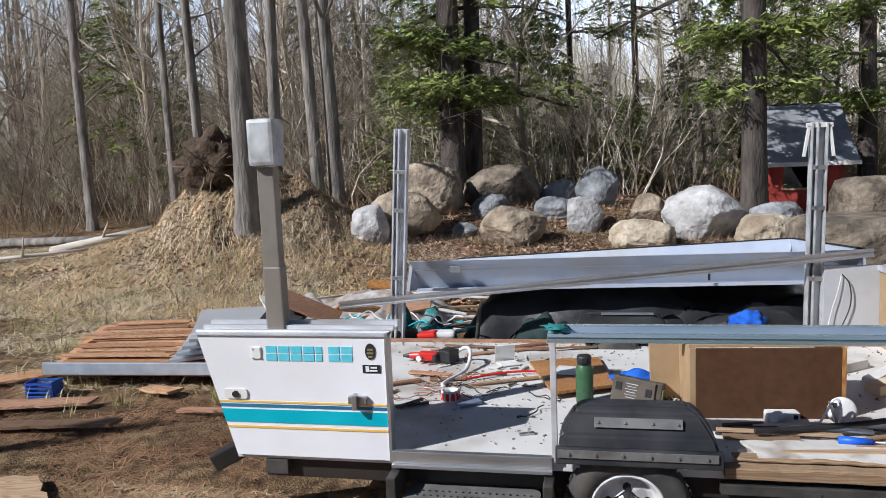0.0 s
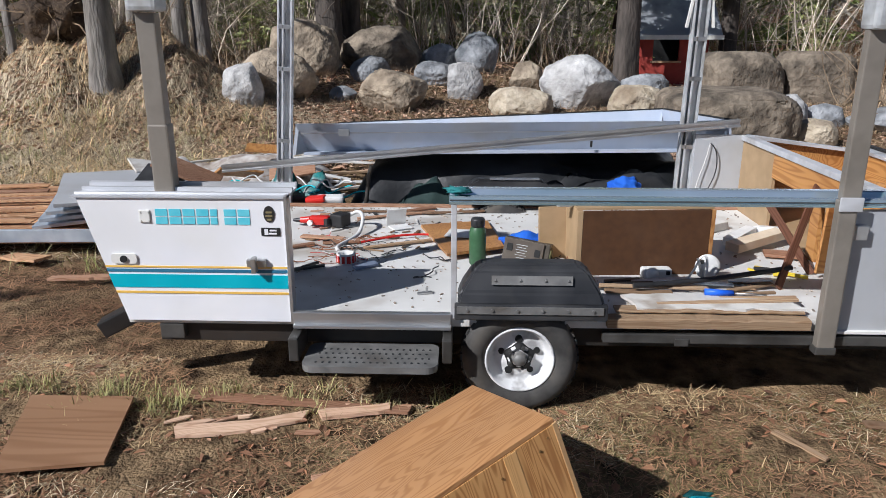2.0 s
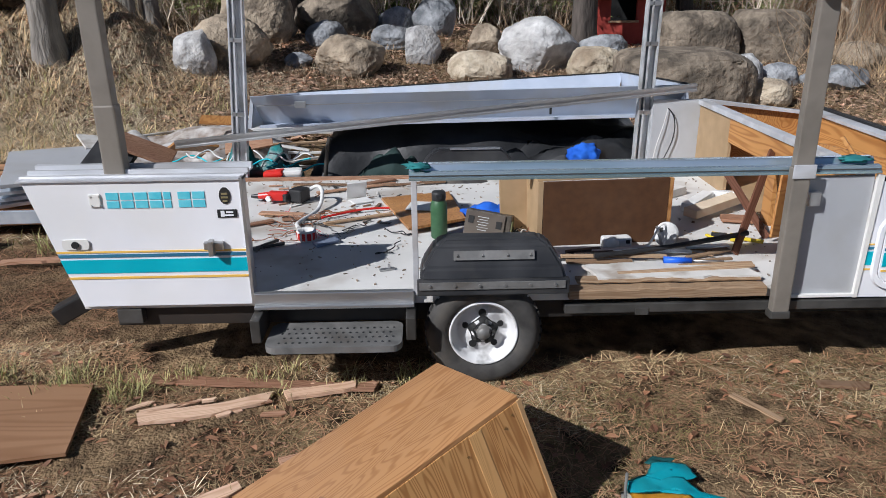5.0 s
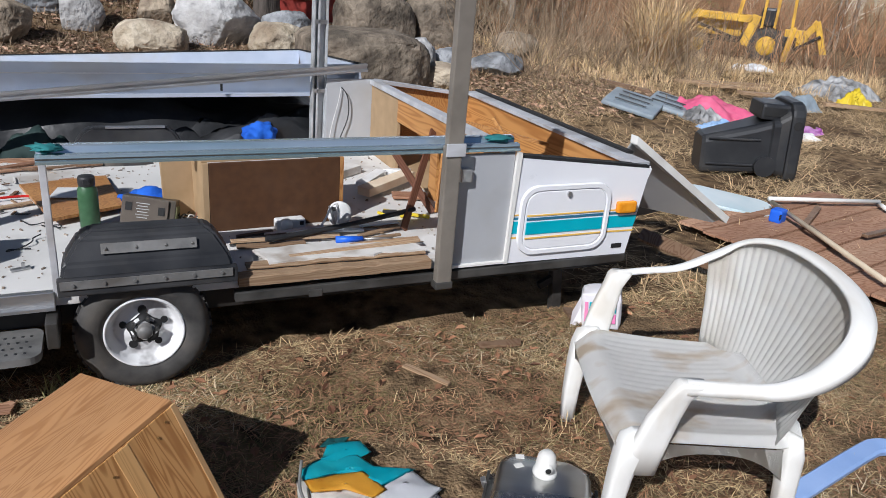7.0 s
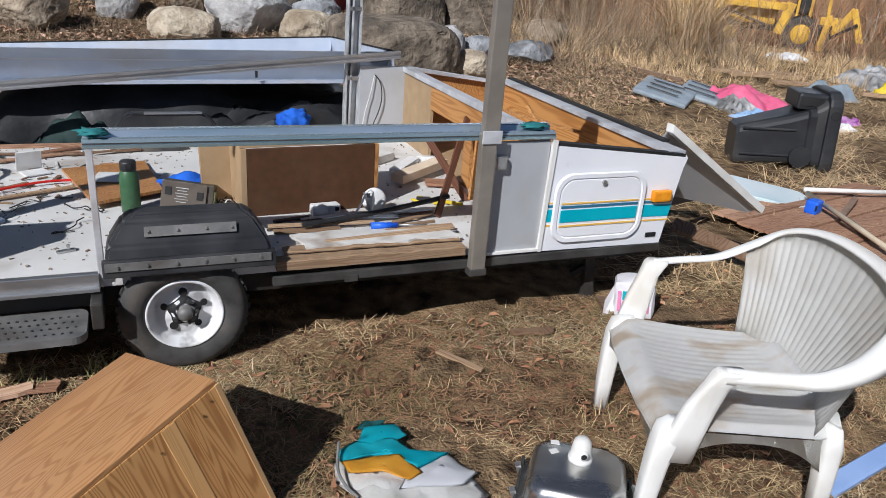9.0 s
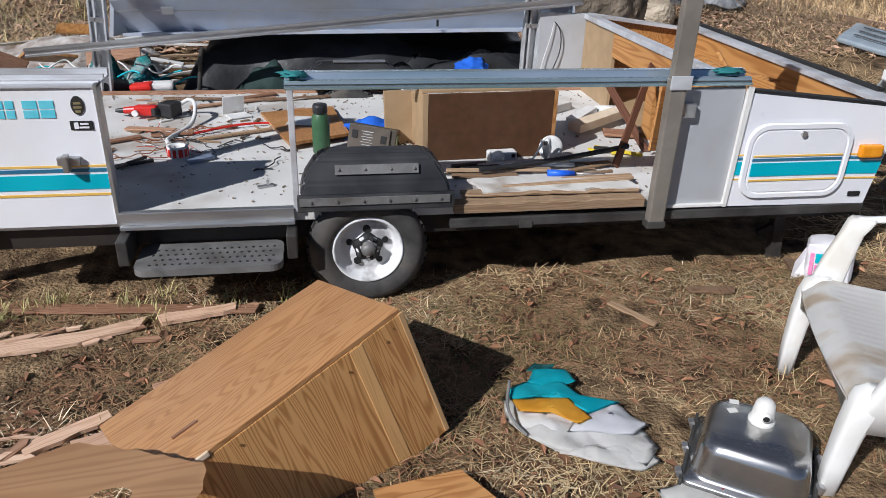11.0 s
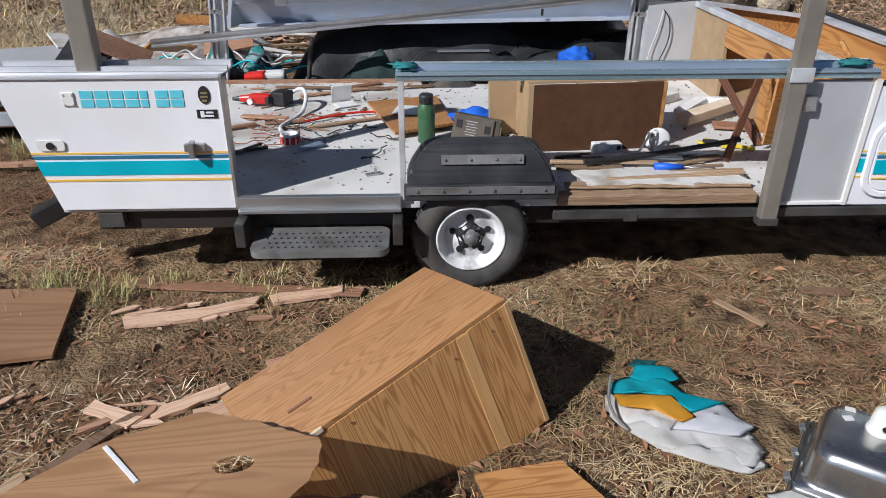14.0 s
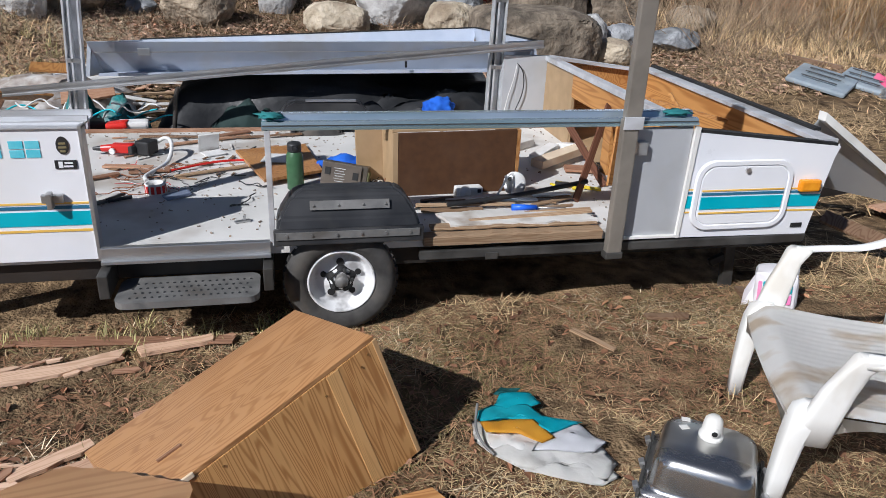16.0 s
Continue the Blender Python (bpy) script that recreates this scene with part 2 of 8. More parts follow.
def single(name, bm, material, label, category, group="", kind="", smooth=False, at=None):
    """A top-level thing of one mesh; its origin goes to at."""
    if at is not None:
        bm.transform(Matrix.Translation(-Vector(at)))
    ob = link_mesh(name, bm, material, smooth)
    if at is not None:
        ob.location = at
        WM[ob] = Matrix.Translation(at)
    else:
        WM[ob] = Matrix()
    return tagged(ob, label, category, group, kind)


def box(bm, c, s, rot=(0, 0, 0), bevel=0.0, m=None):
    t = bmesh.ops.create_cube(bm, size=1.0)
    vs = t["verts"]
    if bevel:
        es = list({e for v in vs for e in v.link_edges})
        bmesh.ops.scale(bm, vec=s, verts=vs)
        r = bmesh.ops.bevel(bm, geom=es, offset=bevel, segments=2, affect="EDGES", profile=0.6)
        vs = list({v for f in r["faces"] for v in f.verts} | {v for v in vs if v.is_valid})
    else:
        bmesh.ops.scale(bm, vec=s, verts=vs)
    mm = pose(*c, *rot) if m is None else m @ pose(*c, *rot)
    bmesh.ops.transform(bm, matrix=mm, verts=vs)
    return bm


def B(c, s, rot=(0, 0, 0), bevel=0.0, m=None):
    return box(bmesh.new(), c, s, rot, bevel, m)


def span(x0, x1, y0, y1, z0, z1, bevel=0.0):
    return B(((x0 + x1) / 2, (y0 + y1) / 2, (z0 + z1) / 2), (x1 - x0, y1 - y0, z1 - z0), bevel=bevel)


def cyl(bm, p, q, r0, r1=None, seg=16, cap=True):
    p, q = Vector(p), Vector(q)
    d = q - p
    mm = Matrix.Translation((p + q) / 2) @ d.to_track_quat("Z", "Y").to_matrix().to_4x4()
    bmesh.ops.create_cone(bm, cap_ends=cap, segments=seg, radius1=r0, radius2=r0 if r1 is None else r1, depth=d.length, matrix=mm)
    return bm


def poly(bm, pts, depth, axis):
    """A flat outline pushed along the vector axis by depth."""
    vs = [bm.verts.new(p) for p in pts]
    fa = bm.faces.new(vs)
    r = bmesh.ops.extrude_face_region(bm, geom=[fa])
    bmesh.ops.translate(bm, vec=Vector(axis) * depth, verts=[v for v in r["geom"] if isinstance(v, bmesh.types.BMVert)])
    return bm


def rounded(cx, cz, w, hh, r, n=6):
    """Outline of a rounded rectangle in x and z."""
    out = []
    for k, (sx, sz) in enumerate(((1, 1), (-1, 1), (-1, -1), (1, -1))):
        for i in range(n + 1):
            a = math.pi / 2 * (k + i / n)
            out.append((cx + sx * (w / 2 - r) + r * math.cos(a), cz + sz * (hh / 2 - r) + r * math.sin(a)))
    return out


def tube(name, pts, r, material, parent=None, label="", category="", seg=2, group=""):
    cu = bpy.data.curves.new(name, "CURVE")
    cu.dimensions, cu.bevel_depth, cu.bevel_resolution, cu.resolution_u = "3D", r, seg, 6
    sp = cu.splines.new("NURBS")
    sp.points.add(len(pts) - 1)
    for p, v in zip(sp.points, pts):
        p.co = (*v, 1)
    sp.use_endpoint_u, sp.order_u = True, 3
    cu.use_fill_caps = True
    tmp = bpy.data.objects.new(name, cu)
    me = bpy.data.meshes.new_from_object(tmp)
    bpy.data.objects.remove(tmp)
    me.materials.clear()
    me.materials.append(material)
    me.shade_smooth()
    ob = new(name, me)
    if parent:
        me.transform(WM[parent].inverted())
        ob.parent = parent
        WM[ob] = WM[parent]
        return tagged(ob, label)
    return tagged(ob, label, category, group)


def ease(a, b, v):
    u = np.clip((v - a) / (b - a), 0, 1)
    return u * u * (3 - 2 * u)


def height(x, y):
    """Height of the ground."""
    right = 1 - ease(5.5, 9.5, x)
    z = (0.45 * ease(6.3, 12.0, y) + 0.35 * ease(12.0, 24.0, y)) * (0.25 + 0.75 * right)
    z = z + 0.42 * ease(11.5, 13.4, y) * ease(-6.0, -4.2, x) * (1 - ease(1.0, 2.6, x)) * (1 - ease(17, 22, y))
    z = z - 0.55 * ease(12.0, 20.0, x) * ease(9.0, 18.0, y)
    lump = np.exp(-((x + 5.35) / 1.75) ** 2 - ((y - 11.2) / 1.35) ** 2)
    return z + lump * (1.30 + 0.22 * np.sin(3.1 * x + 1.3 * y) + 0.13 * np.sin(5.3 * x - 2.1 * y + 1.0) + 0.07 * np.sin(9.7 * x + 6.1 * y))


def H(x, y):
    return float(height(np.float64(x), np.float64(y)))


def mesh_from(name, verts, faces, material):
    me = bpy.data.meshes.new(name)
    me.from_pydata(verts, [], faces)
    me.materials.append(material)
    return new(name, me)


# ---- ground ----
def axis_steps(lo, hi, near_lo, near_hi, fine):
    mid = np.arange(near_lo, near_hi, fine)
    out_l = near_lo - np.geomspace(fine, near_lo - lo, 34)
    out_r = near_hi + np.geomspace(fine, hi - near_hi, 34) - fine
    return np.concatenate([out_l[::-1], mid, out_r])


gx, gy = axis_steps(-500, 500, -7, 9, 0.09), axis_steps(-300, 700, 0.0, 14, 0.09)
GX, GY = np.meshgrid(gx, gy)
GZ = height(GX, GY)
near = np.exp(-(np.maximum(0, np.abs(GX - 1) - 9) / 6) ** 2 - (np.maximum(0, np.abs(GY - 6) - 9) / 6) ** 2)
GZ += near * (0.014 * np.sin(GX * 5.1 + 2 * np.sin(GY * 3.3)) + 0.012 * np.sin(GY * 7.3 + 1.7 * np.sin(GX * 4.1)) + 0.012 * np.random.rand(*GX.shape))
# hollow worn under the axle line, so the tyre and the jack stand in the soil
nx, ny = len(gx), len(gy)
gv = np.stack([GX, GY, GZ - 0.012], -1).reshape(-1, 3)
ii = (np.arange(ny - 1)[:, None] * nx + np.arange(nx - 1)[None]).ravel()
gf = np.stack([ii, ii + 1, ii + nx + 1, ii + nx], -1)
ground = mesh_from("ground", gv.tolist(), gf.tolist(), SOIL)
ground.data.shade_smooth()
tagged(ground, "leaf litter, dry straw and bare soil of a clearing", "ground", kind="structure")


# ---- boulders ----
ROCKS = {
    "tan": mat("tan_granite", (0.17, 0.13, 0.09), (0.50, 0.41, 0.30), 5, 0.9, bump=1.0, stain=(0.10, 0.08, 0.06), amount=0.75, big=2.6, grain=16, dist=0.05, vary=0.12),
    "pale": mat("pale_granite", (0.27, 0.265, 0.26), (0.62, 0.61, 0.59), 5, 0.9, bump=1.0, stain=(0.16, 0.14, 0.12), amount=0.6, big=2.2, grain=16, dist=0.04, vary=0.1),
    "cream": mat("cream_limestone", (0.30, 0.24, 0.16), (0.72, 0.63, 0.49), 6, 0.9, bump=1.0, stain=(0.17, 0.115, 0.07), amount=0.75, big=3.0, grain=14, dist=0.05),
    "brown": mat("brown_mossy_stone", (0.09, 0.07, 0.052), (0.31, 0.255, 0.19), 5, 0.92, bump=1.0, stain=(0.05, 0.042, 0.032), amount=0.75, big=2.4, grain=14, dist=0.05),
    "grey": mat("blue_grey_stone", (0.12, 0.13, 0.14), (0.38, 0.39, 0.40), 5, 0.9, bump=1.0, stain=(0.07, 0.065, 0.06), amount=0.65, big=2.4, grain=16, dist=0.05),
}


def boulder(x, y, w, hh, tone, seed, square=0.0, words="boulder"):
    bm = bmesh.new()
    bmesh.ops.create_icosphere(bm, subdivisions=5, radius=1.0)
    off = Vector((seed * 7.3, seed * 3.1, seed * 1.7))
    rnd = random.Random(seed)
    cuts = [(Vector((rnd.gauss(0, 1), rnd.gauss(0, 1), rnd.gauss(0.2, 0.7))).normalized(), rnd.uniform(0.70, 0.95)) for _ in range(9)]
    for v in bm.verts:
        n = v.co.normalized()
        p = n * (1 + 0.16 * noise.noise(n * 1.2 + off) + 0.09 * noise.noise(n * 3.0 + off) + 0.03 * noise.noise(n * 9 + off))
        for c, lim in cuts:
            d = p.dot(c) - lim
            if d > 0:
                p -= c * d * 0.8
        if square:
            p = Vector([math.copysign(abs(q) ** (1 - 0.75 * square), q) for q in p])
        e = noise.noise(n * 5 + off * 2)
        v.co = p * (1 + 0.022 * noise.noise(n * 13 + off) + 0.012 * noise.noise(n * 27 + off) - 0.05 * max(0.0, e - 0.25))
    hi = [max(v.co[k] for v in bm.verts) for k in range(3)]
    lo = [min(v.co[k] for v in bm.verts) for k in range(3)]
    dep = w * rnd.uniform(0.75, 0.95)
    for v in bm.verts:
        v.co = Vector(((v.co.x - (hi[0] + lo[0]) / 2) * w / (hi[0] - lo[0]), (v.co.y - (hi[1] + lo[1]) / 2) * dep / (hi[1] - lo[1]), (v.co.z - lo[2]) * hh * 1.16 / (hi[2] - lo[2]) - 0.16 * hh))
    yy = y + dep * 0.35
    z = H(x, yy) - 0.03
    ob = link_mesh("boulder", bm, ROCKS[tone], True)
    ob.data.set_sharp_from_angle(angle=radians(38))
    ob.location = (x, yy, min(z, H(x, y)))
    return tagged(ob, words, "boulder", "row of boulders along the clearing")


for k, (x, y, w, hh, tone, sq, words) in enumerate((
    (-2.74, 12.84, 1.23, 0.98, "tan", 0.3, "angular sunlit tan boulder on top of the row"),
    (-2.84, 11.25, 1.23, 0.82, "tan", 0.0, "low tan-grey boulder half sunk in dry grass"),
    (-3.15, 10.63, 0.58, 0.64, "pale", 0.1, "small pale boulder at the end of the row"),
    (-1.49, 13.55, 1.55, 0.82, "brown", 0.0, "dark brown boulder with a humped back"),
    (-1.55, 12.69, 0.73, 0.46, "grey", 0.0, "blue-grey boulder wedged between larger ones"),
    (-1.03, 11.19, 1.08, 0.65, "tan", 0.0, "rounded brown-grey boulder in dry weeds"),
    (-0.43, 13.97, 0.79, 0.50, "grey", 0.2, "dark grey boulder behind the others"),
    (-0.47, 12.60, 0.69, 0.41, "grey", 0.1, "dark grey boulder in the shade"),
    (0.27, 13.27, 0.79, 0.74, "grey", 0.0, "tall rounded grey boulder"),
    (0.08, 12.03, 0.59, 0.60, "pale", 0.2, "tilted light grey boulder"),
    (1.09, 12.43, 0.58, 0.48, "tan", 0.0, "small tan boulder behind others"),
    (0.91, 10.82, 0.97, 0.44, "cream", 0.3, "low cream-coloured boulder in weeds"),
    (1.91, 11.52, 1.31, 0.83, "pale", 0.0, "large smooth whitish boulder"),
    (3.17, 12.76, 0.84, 0.48, "grey", 0.0, "blue-grey boulder behind a pale one"),
    (2.63, 10.85, 0.87, 0.47, "cream", 0.2, "pale cream boulder beside a large one"),
    (4.60, 12.12, 1.33, 0.88, "brown", 0.5, "big blocky tan-brown boulder"),
    (3.43, 9.13, 1.64, 0.72, "brown", 0.7, "long flat brown slab boulder"),
    (5.87, 12.36, 1.18, 0.88, "brown", 0.8, "dark square-edged quarry block"),
    (4.49, 10.14, 0.54, 0.49, "pale", 0.2, "pale bluish boulder in dry weeds"),
    (4.45, 9.14, 0.57, 0.38, "cream", 0.1, "small pale boulder in the grass"),
    (5.05, 10.28, 0.62, 0.32, "grey", 0.1, "small grey boulder in weeds"),
    (7.34, 12.19, 0.86, 0.5, "tan", 0.2, "tan boulder at the end of the row"),
    (5.75, 9.97, 0.9, 0.34, "grey", 0.1, "low grey boulder in dry grass"),
    (-2.35, 13.2, 0.5, 0.3, "brown", 0.1, "small brown boulder in the gap"),
    (-0.1, 12.6, 0.4, 0.22, "brown", 0.0, "small brown stone between boulders"),
    (-1.9, 11.9, 0.45, 0.25, "grey", 0.0, "small grey stone in the weeds"),
)):
    boulder(x, y, w, hh, tone, k + 3, sq, words)


# ---- woods ----
def limb(V, F, p, d, r, length, rnd, depth, sides=5, bend=0.25, droop=0.0, twigs=3):
    """A bent tapering branch with twigs, as plain rings of points."""
    n = max(2, int(3 + length))
    ring0 = None
    for i in range(n + 1):
        rr = r * (1 - 0.8 * i / n)
        s = d.orthogonal().normalized()
        t = d.cross(s)
        base = len(V)
        for k in range(sides):
            a = 2 * math.pi * k / sides
            V.append(p + (s * math.cos(a) + t * math.sin(a)) * rr)
        if ring0 is not None:
            for k in range(sides):
                F.append((ring0 + k, ring0 + (k + 1) % sides, base + (k + 1) % sides, base + k))
        ring0 = base
        if depth > 0 and i > 0:
            for _ in range(twigs if i > 1 else 1):
                q = (d + Vector((rnd.gauss(0, 0.8), rnd.gauss(0, 0.8), rnd.gauss(0.1, 0.5)))).normalized()
                limb(V, F, p.copy(), q, rr * 0.45, length * rnd.uniform(0.25, 0.5), rnd, depth - 1, 3, bend, droop, 2)
        d = (d + Vector((rnd.gauss(0, bend), rnd.gauss(0, bend), rnd.gauss(0, bend * 0.6) - droop))).normalized()
        p = p + d * (length / n)


def trunk_mesh(name, x, y, r, tall, lean, rnd, sides=12):
    V, F = [], []
    n = 14
    z0 = H(x, y) - 0.6
    ph = rnd.uniform(0, 6)
    line = []
    for i in range(n + 1):
        u = i / n
        c = Vector((x + lean[0] * u * tall + 0.08 * math.sin(3 * u + ph), y + lean[1] * u * tall, z0 + u * tall))
        rr = r * (1 - 0.55 * u) * (1 + 0.7 * math.exp(-u * tall / 0.35))
        line.append((c, rr))
        for k in range(sides):
            a = 2 * math.pi * k / sides
            w = rr * (1 + 0.07 * math.sin(3 * a + ph) + 0.04 * rnd.uniform(-1, 1))
            V.append(c + Vector((math.cos(a) * w, math.sin(a) * w, 0)))
        if i:
            b0, b1 = (i - 1) * sides, i * sides
            for k in range(sides):
                F.append((b0 + k, b0 + (k + 1) % sides, b1 + (k + 1) % sides, b1 + k))
    return V, F, line


def spray(V, F, c, d, size, rnd, droop=0.35):
    """A flat drooping conifer spray: a row of small needles blades on both sides of a twig."""
    d = d.normalized()
    side = d.cross(Vector((0, 0, 1)))
    side = side.normalized() if side.length > 0.01 else Vector((1, 0, 0))
    n = 6
    for i in range(n):
        u = (i + 0.5) / n
        p = c + d * size * u - Vector((0, 0, droop * size * u * u))
        for s in (-1, 1):
            ln = size * 0.42 * (1.1 - u) * rnd.uniform(0.7, 1.3)
            q = p + side * s * ln + d * ln * 0.5 - Vector((0, 0, ln * rnd.uniform(0.1, 0.6)))
            w = d * size * 0.055 + Vector((0, 0, rnd.uniform(-0.03, 0.03)))
            b = len(V)
            V.extend((p - w, q, p + w))
            F.append((b, b + 1, b + 2))


def tree(x, y, r, tall, lean, words, material, seed, name="tree", conifer=False, limbs=8, low=2.0):
    rnd = random.Random(seed)
    V, F, line = trunk_mesh(name, x, y, r, tall, lean, rnd)
    root = thing(name, pose(x, y, H(x, y)), words, name.replace("_", " "), "standing trees behind the clearing")
    inv = Vector((x, y, H(x, y)))
    tr = mesh_from("trunk", [tuple(v - inv) for v in V], F, material)
    tr.data.shade_smooth()
    tr.parent = root
    V, F, N, G = [], [], [], []
    for i in range(limbs):
        u = low / tall + (0.95 - low / tall) * (rnd.random() ** 1.6 if conifer else rnd.random())
        c, rr = line[min(13, int(u * 14))]
        a = rnd.uniform(0, 2 * math.pi)
        d = Vector((math.cos(a), math.sin(a), 0.05 if conifer else rnd.uniform(0.3, 1.0))).normalized()
        ln = rnd.uniform(1.6, 3.2) * (1.2 - 0.6 * u)
        if conifer and u * tall < 5.0 and (d.x < -0.3 or d.y < 0.1):
            ln *= 0.4
        limb(V, F, c - inv, d, rr * 0.33, ln, rnd, 0 if conifer else 2, 5, 0.14, 0.06 if conifer else -0.02)
        if conifer:
            for _ in range(64 if u * tall < 5.5 else 18):
                w = rnd.uniform(0.2, 1.0)
                e = c - inv + d * ln * w + Vector((rnd.gauss(0, 0.22), rnd.gauss(0, 0.22), rnd.gauss(0, 0.1) - 0.32 * ln * w * w * 0.4))
                dd = (d + Vector((rnd.gauss(0, 0.7), rnd.gauss(0, 0.7), rnd.gauss(-0.1, 0.15))))
                spray(N, G, e, dd, rnd.uniform(0.22, 0.45), rnd)
    cr = mesh_from("branchwork", [tuple(v) for v in V], F, material)
    cr.parent = root
    tagged(cr, kind="stuff")
    if N:
        fo = mesh_from("foliage", [tuple(v) for v in N], G, NEEDLE)
        fo.parent = root
        tagged(fo, "drooping green needle sprays", kind="stuff")
    return root


tree(-4.98, 10.25, 0.19, 11, (-0.01, 0.03), "thick grey-barked tree on the mound", BARK, 1, low=4.5)
tree(-5.75, 13.2, 0.125, 12, (0.0, 0.02), "straight grey tree behind the mound", BARK, 2, low=4.0)
tree(-5.05, 13.4, 0.13, 12, (-0.02, 0.0), "pale grey tree leaning a little", BARK, 3, low=4.0)
tree(-4.75, 13.6, 0.15, 12, (-0.015, 0.0), "grey tree close beside another", BARK, 4, low=4.0)
tree(-2.55, 15.0, 0.27, 14, (0.0, 0.0), "big dark conifer behind the boulders", DBARK, 5, "conifer_tree", True, 40, 3.2)
tree(-2.2, 15.55, 0.20, 13, (0.004, 0.0), "dark conifer twin trunk", DBARK, 6, "conifer_tree", True, 30, 3.2)
tree(3.0, 14.3, 0.24, 14, (0.008, 0.0), "tall dark conifer beside the red shed", DBARK, 7, "conifer_tree", True, 26, 3.8)
tree(-8.2, 14.6, 0.12, 12, (-0.01, 0.0), "straight grey forest tree", BARK, 8, low=3.5)
tree(-9.4, 15.5, 0.10, 12, (0.01, 0.0), "slender grey forest tree", BARK, 9, low=3.0)
tree(-11.6, 15.5, 0.13, 12, (0.0, 0.0), "slender grey forest tree", BARK, 10, low=3.0)
tree(6.0, 17.5, 0.20, 13, (0.0, 0.0), "dark conifer with low green boughs", DBARK, 11, "conifer_tree", True, 26, 2.6)
tree(-0.3, 19.5, 0.09, 13, (0.0, 0.0), "conifer with green boughs deeper in the woods", DBARK, 12, "conifer_tree", True, 30, 1.4)
tree(1.3, 21.0, 0.10, 13, (0.0, 0.0), "conifer with green boughs deeper in the woods", DBARK, 13, "conifer_tree", True, 30, 1.4)
tree(8.5, 20.0, 0.2, 13, (0.0, 0.0), "conifer with green boughs deeper in the woods", DBARK, 14, "conifer_tree", True, 26, 2.0)


def far_woods():
    """Thin bare trunks, brush and low evergreens filling the depth of the woods."""
    rnd = random.Random(77)
    V, F, N, G = [], [], [], []
    for i in range(400):
        a = rnd.uniform(-62, 66) if i % 3 else rnd.uniform(-55, -5)
        dist = rnd.uniform(18, 48)
        x, y = dist * math.sin(radians(a)), dist * math.cos(radians(a))
        if y < 15.5 or (x > 9 and y < 26 and abs(x - 20) < 9):
            continue
        z = H(x, y)
        r = rnd.uniform(0.025, 0.12)
        limb(V, F, Vector((x, y, z - 0.1)), Vector((rnd.gauss(0, 0.05), rnd.gauss(0, 0.03), 1)).normalized(), r, rnd.uniform(7, 13), rnd, 1 if dist > 30 else 2, 5, 0.035, 0.0, 2)
    ob = mesh_from("far_woods", [tuple(v) for v in V], F, TWIG)
    tagged(ob, "bare thin trunks and branches of the woods", "woods", kind="stuff")
    for i in range(58):
        a = rnd.uniform(-50, 62)
        dist = rnd.uniform(17.5, 42)
        x, y = dist * math.sin(radians(a)), dist * math.cos(radians(a))
        if y < 16.5 or (x > 9 and y < 27):
            continue
        z = H(x, y)
        tall, wid = rnd.uniform(3, 8.5), rnd.uniform(0.9, 1.8)
        for k in range(190):
            u = rnd.random() ** 0.8
            b = rnd.uniform(0, 2 * math.pi)
            w = wid * (1 - u * 0.85) * rnd.uniform(0.2, 1)
            spray(N, G, Vector((x + math.cos(b) * w, y + math.sin(b) * w, z + 0.5 + u * tall)), Vector((math.cos(b), math.sin(b), -0.1)), rnd.uniform(0.4, 0.75), rnd)
    ob = mesh_from("far_evergreens", [tuple(v) for v in N], G, NEEDLE)
    tagged(ob, "young hemlocks and pines in the woods", "evergreens", kind="stuff")
    V, F = [], []
    for i in range(520):
        x, y = rnd.uniform(-17, 16), rnd.uniform(15.5, 27)
        if (x > 8 and y < 22) or (2.4 < x < 6.2 and y < 19):
            continue
        z = H(x, y)
        for k in range(4):
            limb(V, F, Vector((x + rnd.gauss(0, 0.2), y, z - 0.05)), Vector((rnd.gauss(0, 0.3), rnd.gauss(0, 0.25), 1)).normalized(), rnd.uniform(0.007, 0.02), rnd.uniform(2.0, 5.0), rnd, 1, 3, 0.16, 0.0, 2)
    ob = mesh_from("saplings", [tuple(v) for v in V], F, TWIG)
    tagged(ob, "tangled bare saplings filling the woods", "saplings", kind="stuff")
    N, G = [], []
    for i in range(22):
        x, y = rnd.uniform(-7, 9), rnd.uniform(17, 25)
        if 2.2 < x < 6.2 and y < 19:
            continue
        z = H(x, y)
        tall, wid = rnd.uniform(1.6, 4.2), rnd.uniform(0.6, 1.1)
        for k in range(260):
            u = rnd.random() ** 0.8
            b = rnd.uniform(0, 2 * math.pi)
            w = wid * (1.05 - u) * rnd.uniform(0.2, 1)
            spray(N, G, Vector((x + math.cos(b) * w, y + math.sin(b) * w, z + 0.3 + u * tall)), Vector((math.cos(b), math.sin(b), 0.15)), rnd.uniform(0.2, 0.42), rnd)
    ob = mesh_from("young_pines", [tuple(v) for v in N], G, YOUNGP)
    tagged(ob, "sunlit young pines under the tall trees", "young pines", kind="stuff")
    V, F = [], []
    for i in range(560):
        x, y = rnd.uniform(7, 36), rnd.uniform(21.5, 33)
        z = H(x, y)
        for k in range(5):
            limb(V, F, Vector((x + rnd.gauss(0, 0.3), y, z - 0.05)), Vector((rnd.gauss(0, 0.3), rnd.gauss(0, 0.25), 1)).normalized(), rnd.uniform(0.008, 0.022), rnd.uniform(1.2, 4.0), rnd, 1, 3, 0.16, 0.0, 2)
    ob = mesh_from("thicket", [tuple(v) for v in V], F, REDSTRAW)
    tagged(ob, "reddish leafless thicket behind the clearing", "thicket", kind="stuff")
    V, F = [], []
